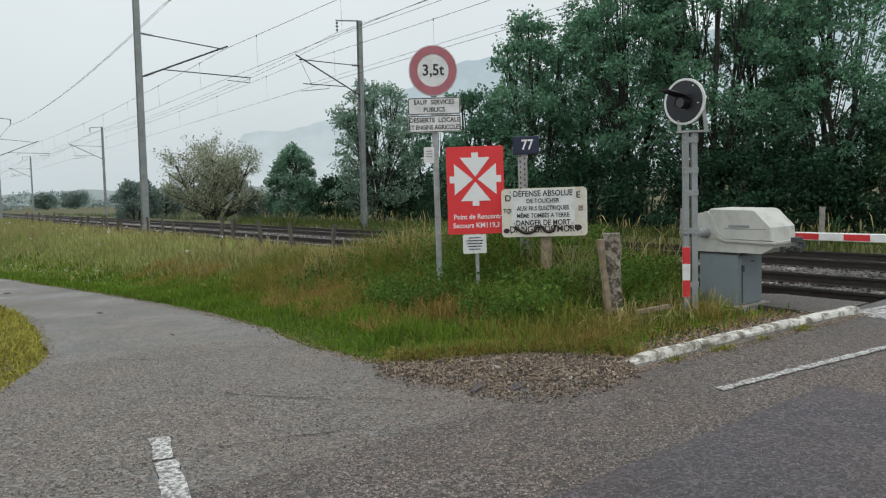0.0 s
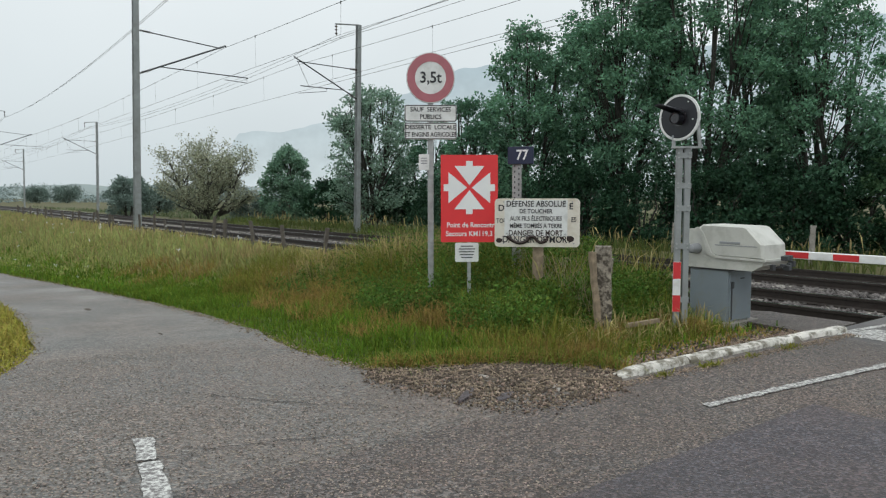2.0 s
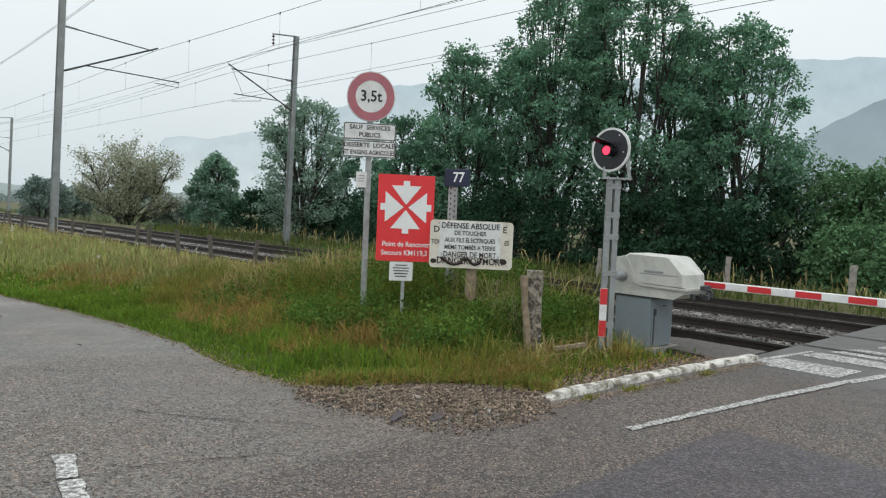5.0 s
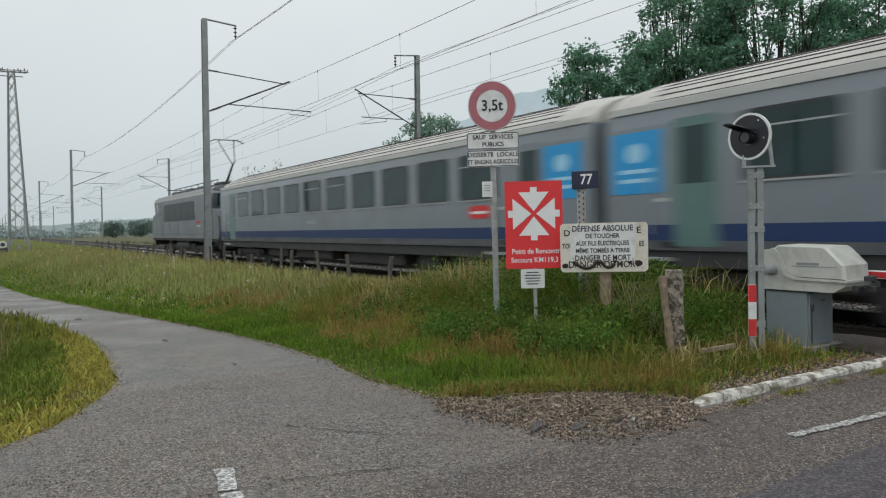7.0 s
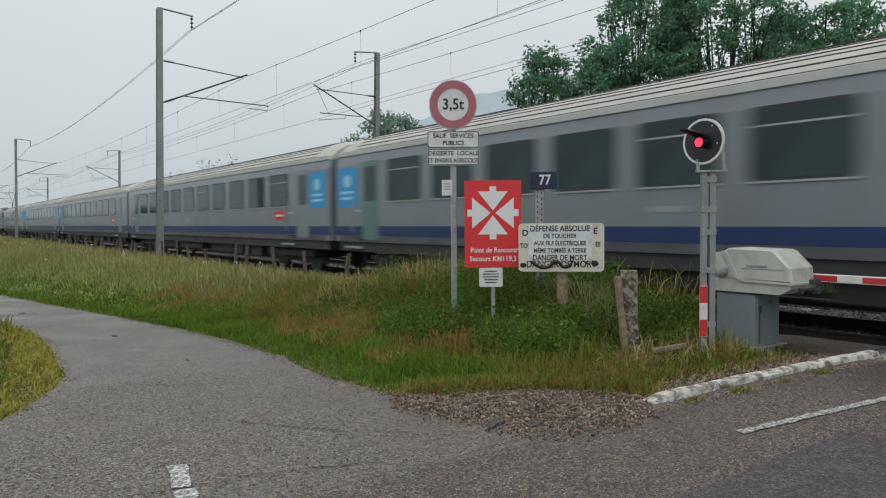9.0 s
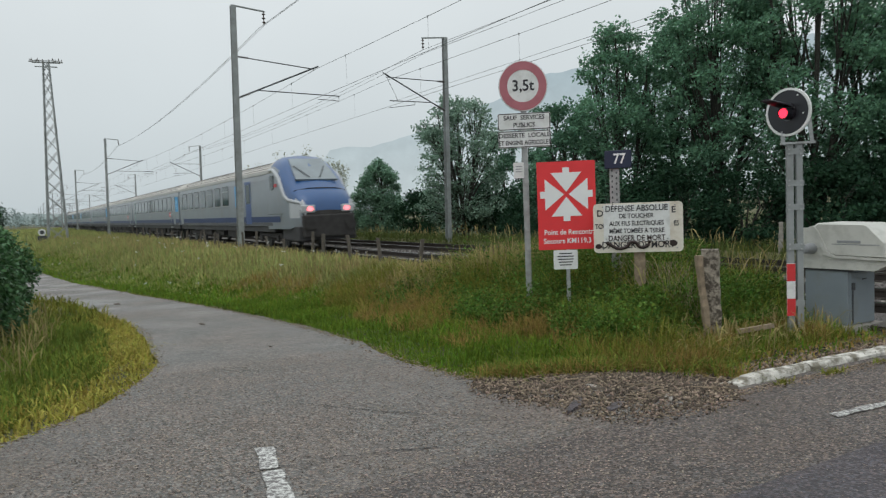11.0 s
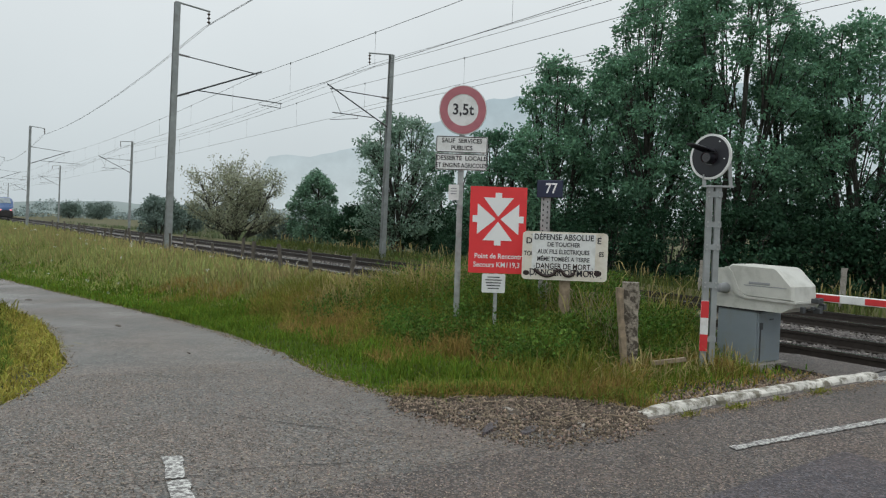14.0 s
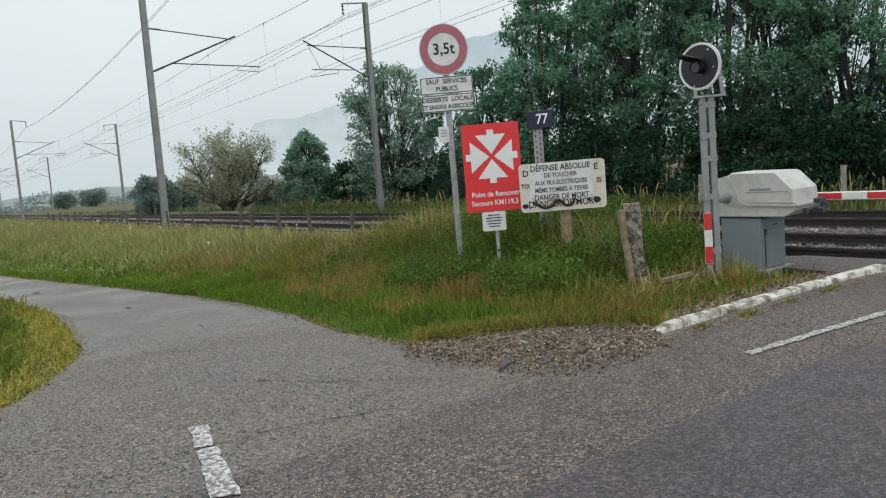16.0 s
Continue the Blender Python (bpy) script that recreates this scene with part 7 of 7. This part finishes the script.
def blades(name, s, p, h, mat, label, rng, width=0.007, lean=0.35, seed_head=0.0, z0=None, category="grass"):
    """Grass blades, each of two bent segments and a tip; seed_head: widening near the tip."""
    n = len(s)
    z = gh(s, p) - 0.035 if z0 is None else z0
    base = np.stack([DS.x * s + NP.x * p, DS.y * s + NP.y * p, z], -1)
    a = rng.uniform(0, 6.283, n)
    ln = np.abs(rng.normal(0, lean, n)) + 0.03
    out = np.stack([np.cos(a), np.sin(a), np.zeros(n)], -1)
    t = rng.uniform(0, 6.283, n)
    side = np.stack([np.cos(t), np.sin(t), np.zeros(n)], -1)
    h = h[:, None]
    w = width * rng.uniform(0.6, 1.5, (n, 1))
    up = np.array([0, 0, 1.0])
    m1 = base + up * h * 0.45 + out * h * ln[:, None] * 0.22
    m2 = base + up * h * (0.80 - 0.10 * ln[:, None]) + out * h * ln[:, None] * 0.62
    tip = base + up * h * (1.0 - 0.30 * ln[:, None]) + out * h * ln[:, None] * 1.05
    w2 = w * (0.7 + seed_head)
    w1 = w * (0.9 if seed_head == 0 else 0.45)
    v = np.stack([base - side * w, base + side * w, m1 + side * w1, m1 - side * w1, m2 + side * w2, m2 - side * w2, tip], 1).reshape(-1, 3)
    k = 7 * np.arange(n)[:, None]
    quads = np.concatenate([k + np.array([0, 1, 2, 3]), k + np.array([3, 2, 4, 5])])
    tris = k + np.array([5, 4, 6])
    me = bpy.data.meshes.new(name)
    me.vertices.add(len(v))
    me.vertices.foreach_set("co", v.astype(np.float32).ravel())
    loops = np.concatenate([quads.ravel(), tris.ravel()]).astype(np.int32)
    me.loops.add(len(loops))
    me.loops.foreach_set("vertex_index", loops)
    starts = np.concatenate([np.arange(len(quads)) * 4, len(quads) * 4 + np.arange(len(tris)) * 3]).astype(np.int32)
    me.polygons.add(len(starts))
    me.polygons.foreach_set("loop_start", starts)
    me.materials.append(mat)
    me.update(calc_edges=True)
    me.validate()
    return tagged(new(name, me), label, category, kind="stuff")


def patchy(s, p, scale, seed):
    """Smooth random field for clumping, 0 to 1."""
    rng = np.random.default_rng(seed)
    out = np.zeros(len(s))
    for k in range(5):
        a = rng.uniform(0, 6.283)
        f = scale * 1.7**k * rng.uniform(0.8, 1.2)
        out += np.sin((s * math.cos(a) + p * math.sin(a)) * f + rng.uniform(0, 6.283)) / 1.35**k
    return 1 / (1 + np.exp(-1.6 * out))


def make_grass():
    rng = np.random.default_rng(12)

    def bank(n, s0, s1, power=1.0):
        s = s0 + (s1 - s0) * rng.uniform(size=n) ** power
        lo_ = lane_right(np.clip(s, 3.55, 130)) + 0.02
        hi_ = np.where(s > 5.3, 8.5, 7.6)
        p = lo_ + (hi_ - lo_) * rng.uniform(size=n)
        e = p - lo_
        # keep clear of the kerb, the gravel and the crossing cabinet
        ok = (s > 4.0 + 0.32 * smooth(4.2, 6.5, p)) & ~((s < 5.4) & (p > 7.5))
        return s[ok], p[ok], e[ok]

    def cap(s, p):
        """How tall growth stands: low at the lane, tall about the signs, low again along the rails further off."""
        e = p - lane_right(np.clip(s, 3.55, 130))
        near = 0.16 + 0.16 * smooth(0.8, 2.2, e) + 0.66 * smooth(2.1, 3.3, e)
        near = np.where(s < 5.6, np.minimum(near + 0.15, 0.42), near)
        near = np.where((s < 5.3) & (p > 5.4), np.minimum(near, 0.17), near)
        far = np.minimum(0.14 + 0.36 * smooth(0.5, 3.2, e), np.clip(1.42 * (1 - p / 9.7), 0.10, 0.6))
        k = smooth(9.5, 13.0, s)
        return near * (1 - k) + far * k

    # fresh short grass at the lane's edge
    s, p, e = bank(90000, 4.0, 14, 1.1)
    tuss = patchy(s, p, 2.6, 21)
    k = rng.uniform(size=len(s)) < np.clip(1.9 - e / 0.8, 0.03, 1) * (0.25 + 0.75 * smooth(4.9, 5.6, s)) * (0.62 + 0.38 * tuss)
    blades("verge_grass", s[k], p[k], rng.uniform(0.4, 1.25, k.sum()) * 0.20 * (0.55 + 0.5 * np.clip(e[k], 0, 1)) * (0.55 + 0.8 * tuss[k]), GRASS_GREEN, "fresh short green grass along the lane edge", rng, 0.0042, 0.75)
    s, p, e = bank(60000, 12, 70, 1.6)
    k = rng.uniform(size=len(s)) < np.clip(1.5 - e / 2.2, 0.35, 1)
    blades("verge_grass", s[k], p[k], rng.uniform(0.6, 1.1, k.sum()) * np.minimum(cap(s, p)[k], 0.24), GRASS_GREEN, "fresh short green grass along the far lane edge", rng, 0.012, 0.6)
    # uneven tussocks of meadow grass on the bank
    s, p, e = bank(125000, 4.0, 15, 1.0)
    dens = patchy(s, p, 1.2, 1)
    tuss = patchy(s, p, 3.1, 22)
    k = ((e > 0.7) | (s < 5.8)) & (rng.uniform(size=len(s)) < np.clip(e - 0.6 + (s < 5.8) * 0.6, 0.1, 1) * (0.25 + 0.45 * dens + 0.45 * tuss) * (0.55 + 0.45 * smooth(8.0, 9.6, s)))
    blades("meadow_grass", s[k], p[k], rng.uniform(0.35, 1.15, k.sum()) * (cap(s, p) * (0.45 + 0.3 * dens + 0.5 * tuss))[k], GRASS_TALL, "tall uneven meadow grass around the signs", rng, 0.0036, 0.6)
    s, p, e = bank(48000, 13, 66, 1.5)
    k = e > 0.6
    blades("meadow_grass", s[k], p[k], rng.uniform(0.45, 1.15, k.sum()) * cap(s, p)[k] * (0.6 + 0.6 * patchy(s, p, 0.9, 23)[k]), MEADOW, "tall meadow grass along the railway bank", rng, 0.011, 0.5)
    # dry ochre patches and pale seeding stems
    s, p, e = bank(80000, 4.2, 18, 1.2)
    pt = patchy(s, p, 0.5, 5) * 0.6 + patchy(s, p, 2.2, 24) * 0.4
    front = (s < 5.9) & (p > 4.6) & (p < 7.2)
    k = ((e > 0.75) & (pt > 0.36 + 0.22 * np.abs(e - 1.7)) & (e < 3.6) & (s > 6.0)) | (front & (pt > 0.54) & (e > 0.15))
    blades("dry_grass", s[k], p[k], rng.uniform(0.5, 1.25, k.sum()) * np.where(front[k], 0.22, np.minimum(cap(s, p)[k], 0.36)), GRASS_RED, "patches of ochre dry grass on the bank", rng, 0.0038, 0.7)
    s, p, e = bank(13000, 5.6, 15, 0.9)
    k = (e > 1.7) & (patchy(s, p, 1.1, 7) > 0.42) & (p > 5.2) & (rng.uniform(size=len(s)) < 0.22 + 0.78 * smooth(7.6, 8.8, s))
    blades("seed_grass", s[k], p[k], rng.uniform(0.70, 1.15, k.sum()) * np.maximum(cap(s, p)[k], 0.35), GRASS_DRY, "pale straw seed heads above the grass", rng, 0.0026, 0.34, seed_head=2.0)
    s, p, e = bank(1100, 4.3, 6.0, 1.0)
    k = (p > 4.9) & (e > 0.4)
    blades("seed_grass", s[k], p[k], rng.uniform(0.15, 0.4, k.sum()), GRASS_DRY, "thin straw stems before the old post", rng, 0.0024, 0.5, seed_head=1.6)
    s, p, e = bank(6000, 14, 60, 1.3)
    k = e > 1.2
    blades("seed_grass", s[k], p[k], rng.uniform(0.9, 1.45, k.sum()) * cap(s, p)[k], GRASS_DRY, "pale straw seed heads along the railway bank", rng, 0.005, 0.28, seed_head=1.4)
    # leafy weeds about the posts: thin stalks with narrow leaves
    s, p, e = bank(17000, 5.0, 11.0, 1.0)
    k = (e > 1.35 + 0.7 * patchy(s, p, 2.4, 41)) & (rng.uniform(size=len(s)) < (0.40 + 0.60 * smooth(0.25, 0.7, patchy(s, p, 1.6, 9))) * (1 - 0.9 * smooth(7.9, 9.2, s))) & (p < 8.3)
    s, p = s[k], p[k]
    z = gh(s, p)
    hw = np.minimum(cap(s, p) * rng.uniform(0.55, 1.3, len(s)), 0.50 + 0.46 * smooth(6.3, 7.0, s))
    wc = []
    for q in range(6):
        wc.append(np.stack([DS.x * s + NP.x * p + rng.normal(0, 0.02, len(s)), DS.y * s + NP.y * p + rng.normal(0, 0.02, len(s)), z + hw * (q + 0.6) / 6], -1))
    wc = np.concatenate(wc)
    v, f = leaves_array(wc, np.full(len(wc), 0.055), 4, 0.040, rng, 1.0, -0.25)
    tagged(new("weeds", array_mesh("weeds", v, f, WEED, 4)), "leafy green weeds among the grass and posts", "weeds", kind="stuff")
    blades("weed_stalks", s, p, hw * 1.05, WEED, "thin green stalks of the weeds", rng, 0.003, 0.2)
    # fresh tall grass between the old post and the signal
    n = 8000
    q, w = rng.uniform(4.55, 6.6, n), rng.uniform(5.3, 7.75, n)
    blades("post_grass", q, w, rng.uniform(0.18, 0.55, n) * (0.42 + 0.58 * smooth(4.7, 5.7, q)), GRASS_VERGE, "fresh tall grass between the old post and signal", rng, 0.0045, 0.4)
    # dry tufts leaning over the gravel
    q = rng.uniform(0, 8, 2600)
    line = [np.interp(q, range(9), [c[j] for c in GRAVEL_TURF]) + rng.normal(0.03, 0.07, len(q)) for j in (0, 1)]
    blades("gravel_edge_grass", line[0], line[1], rng.uniform(0.05, 0.2, len(q)), GRASS_RED, "dry tufts leaning over the gravel", rng, 0.004, 0.9)
    line = [np.interp(q, range(9), [c[j] for c in GRAVEL_TURF]) + rng.normal(0.06, 0.08, len(q)) for j in (0, 1)]
    blades("gravel_edge_grass", line[0], line[1], rng.uniform(0.06, 0.22, len(q)), GRASS_VERGE, "green tufts at the edge of the gravel", rng, 0.004, 0.8)
    # thin dry fringe where turf meets the lane
    for edge, sgn in ((lane_right, 1), (lane_left, -1)):
        q = 5.2 + 40 * rng.uniform(size=5000) ** 1.9
        e = np.abs(rng.normal(0, 0.10, len(q))) - 0.06
        blades("lane_fringe", q, edge(q) + sgn * e, rng.uniform(0.02, 0.08, len(q)), GRASS_YELLOW if sgn < 0 else GRASS_TALL, "dry trodden stalks along the lane edge", rng, 0.005, 1.1)
    # white umbels in the far bank
    s, p, e = bank(60, 16, 45, 1.2)
    hw = cap(s, p) * rng.uniform(1.0, 1.4, len(s))
    wc = np.stack([DS.x * s + NP.x * p, DS.y * s + NP.y * p, gh(s, p) + hw], -1)
    v, f = leaves_array(wc, np.full(len(wc), 0.035), 8, 0.035, rng, 0.3, 0.0)
    tagged(new("wild_flowers", array_mesh("wild_flowers", v, f, SIGN_WHITE, 4)), "small white wild flowers in the bank grass", "flowers", kind="stuff")
    # low growth by the signal post and along the kerb
    n = 3600
    s = rng.uniform(3.86, 5.5, n)
    p = rng.uniform(4.9, 8.1, n)
    k = (s > 3.92 + 0.05 * rng.uniform(size=n)) & (rng.uniform(size=n) < 0.12 + 0.6 * (s - 3.9))
    blades("kerbside_grass", s[k], p[k], rng.uniform(0.04, 0.13, k.sum()), GRASS_GREEN, "thin low grass behind the kerb", rng, 0.006, 0.7)
    n = 2000
    s = rng.uniform(3.86, 5.3, n)
    p = rng.uniform(4.6, 7.9, n)
    blades("kerbside_dry_grass", s, p, rng.uniform(0.03, 0.09, n), GRASS_RED, "thin dry grass behind the kerb", rng, 0.006, 0.8)
    # tufts at the foot of the kerb
    n = 420
    c = rng.choice([5.05, 5.62, 5.75, 6.3, 6.9, 7.02], n)
    p = c + rng.normal(0, 0.05, n)
    s = 3.60 - (p - 4.7) * 0.057 - 0.075 + rng.normal(0, 0.015, n)
    blades("kerb_tufts", s, p, rng.uniform(0.04, 0.12, n), GRASS_TALL, "small weed tufts at the foot of the kerb", rng, 0.005, 0.8)
    # verge on the inner side of the bend
    def inner(n, s0, s1, depth_):
        s = rng.uniform(s0, s1, n)
        e = depth_ * rng.uniform(size=n) ** 1.2
        return s, lane_left(s) - 0.02 - e, e
    s, p, e = inner(26000, 4.6, 15, 3.0)
    k = e < 0.55 + 0.6 * patchy(s, p, 1.8, 31)
    blades("mown_grass", s[k], p[k], rng.uniform(0.03, 0.13, k.sum()) * (0.5 + patchy(s, p, 3.0, 32)[k]), GRASS_YELLOW, "short yellowing grass on the inner verge", rng, 0.007, 0.8)
    k = e > 0.45
    blades("inner_verge_grass", s[k], p[k], rng.uniform(0.12, 0.34, k.sum()) * (0.5 + 0.4 * np.clip(e[k] - 0.4, 0, 1.2)), GRASS_VERGE, "green grass on the inner verge by the hedge", rng, 0.005, 0.6)
    k = (e > 1.1) & (rng.uniform(size=len(s)) < 0.10)
    blades("verge_seed_grass", s[k], p[k], rng.uniform(0.3, 0.6, k.sum()), GRASS_DRY, "pale seeding stems on the inner verge", rng, 0.003, 0.4, seed_head=1.6)
    s, p, e = inner(9000, 13, 45, 4)
    blades("inner_verge_grass", s, p, rng.uniform(0.1, 0.3, len(s)), GRASS_TALL, "grass beside the far lane", rng, 0.012, 0.5)
    # beyond the railway
    n = 20000
    s = rng.uniform(-16, 46, n)
    p = 17.0 + 5.5 * rng.uniform(size=n) ** 1.3
    k = np.abs(s + 0.4) > 4.3
    s, p = s[k], p[k]
    blades("far_bank_grass", s, p, rng.uniform(0.22, 0.5, len(s)), ROUGH, "rough tall grass beyond the rails, coloured dark for shade", rng, 0.012, 0.4)
    n = 1500
    s, p = rng.uniform(-16, 46, n), rng.uniform(18, 24, n)
    k = np.abs(s + 0.4) > 4.3
    blades("far_seed_grass", s[k], p[k], rng.uniform(0.5, 0.95, k.sum()), GRASS_DRY, "pale seeding grass before the hedge", rng, 0.008, 0.25, seed_head=1.4)
    n = 17000
    s = 20 + 110 * rng.uniform(size=n) ** 1.3
    p = rng.uniform(17.5, 75, n)
    blades("field_grass", s, p, rng.uniform(0.3, 0.6, n), FIELD, "grey-green meadow beyond the railway", rng, 0.03, 0.4)
    n = 9000
    s = 55 + 150 * rng.uniform(size=n) ** 1.2
    p = rng.uniform(-6, 8.2, n)
    blades("field_grass", s, p, rng.uniform(0.25, 0.6, n), MEADOW, "pale green meadow along the far bank", rng, 0.03, 0.4)


# ---- put together ----
make_ground()
make_roads()
make_markings()
make_cracks()
make_kerb()
make_gravel()
make_chippings()
make_track(AXIS1, "railway_track")
make_track(AXIS2, "railway_track")
make_ballast()
make_crossing()
make_distance()
make_weight_sign()
make_meeting_sign()
make_danger_sign()
make_number_sign()
flasher = make_signal()
make_barrier()
make_posts()
make_net()
make_overhead()
make_pylon()
loco = make_loco()
first = make_coach()
coaches = [first] + [copy_thing(first, pose(0, 0, 0)) for _ in range(5)]
for n_, y_ in ((0, -COACH_L + 0.95), (1, -0.9), (2, -0.7), (3, -COACH_L + 0.95), (4, -0.9), (5, -COACH_L + 0.95)):
    add_poster(coaches[n_], y_)
tail = make_tail()
make_trees()
make_grass()
motions()
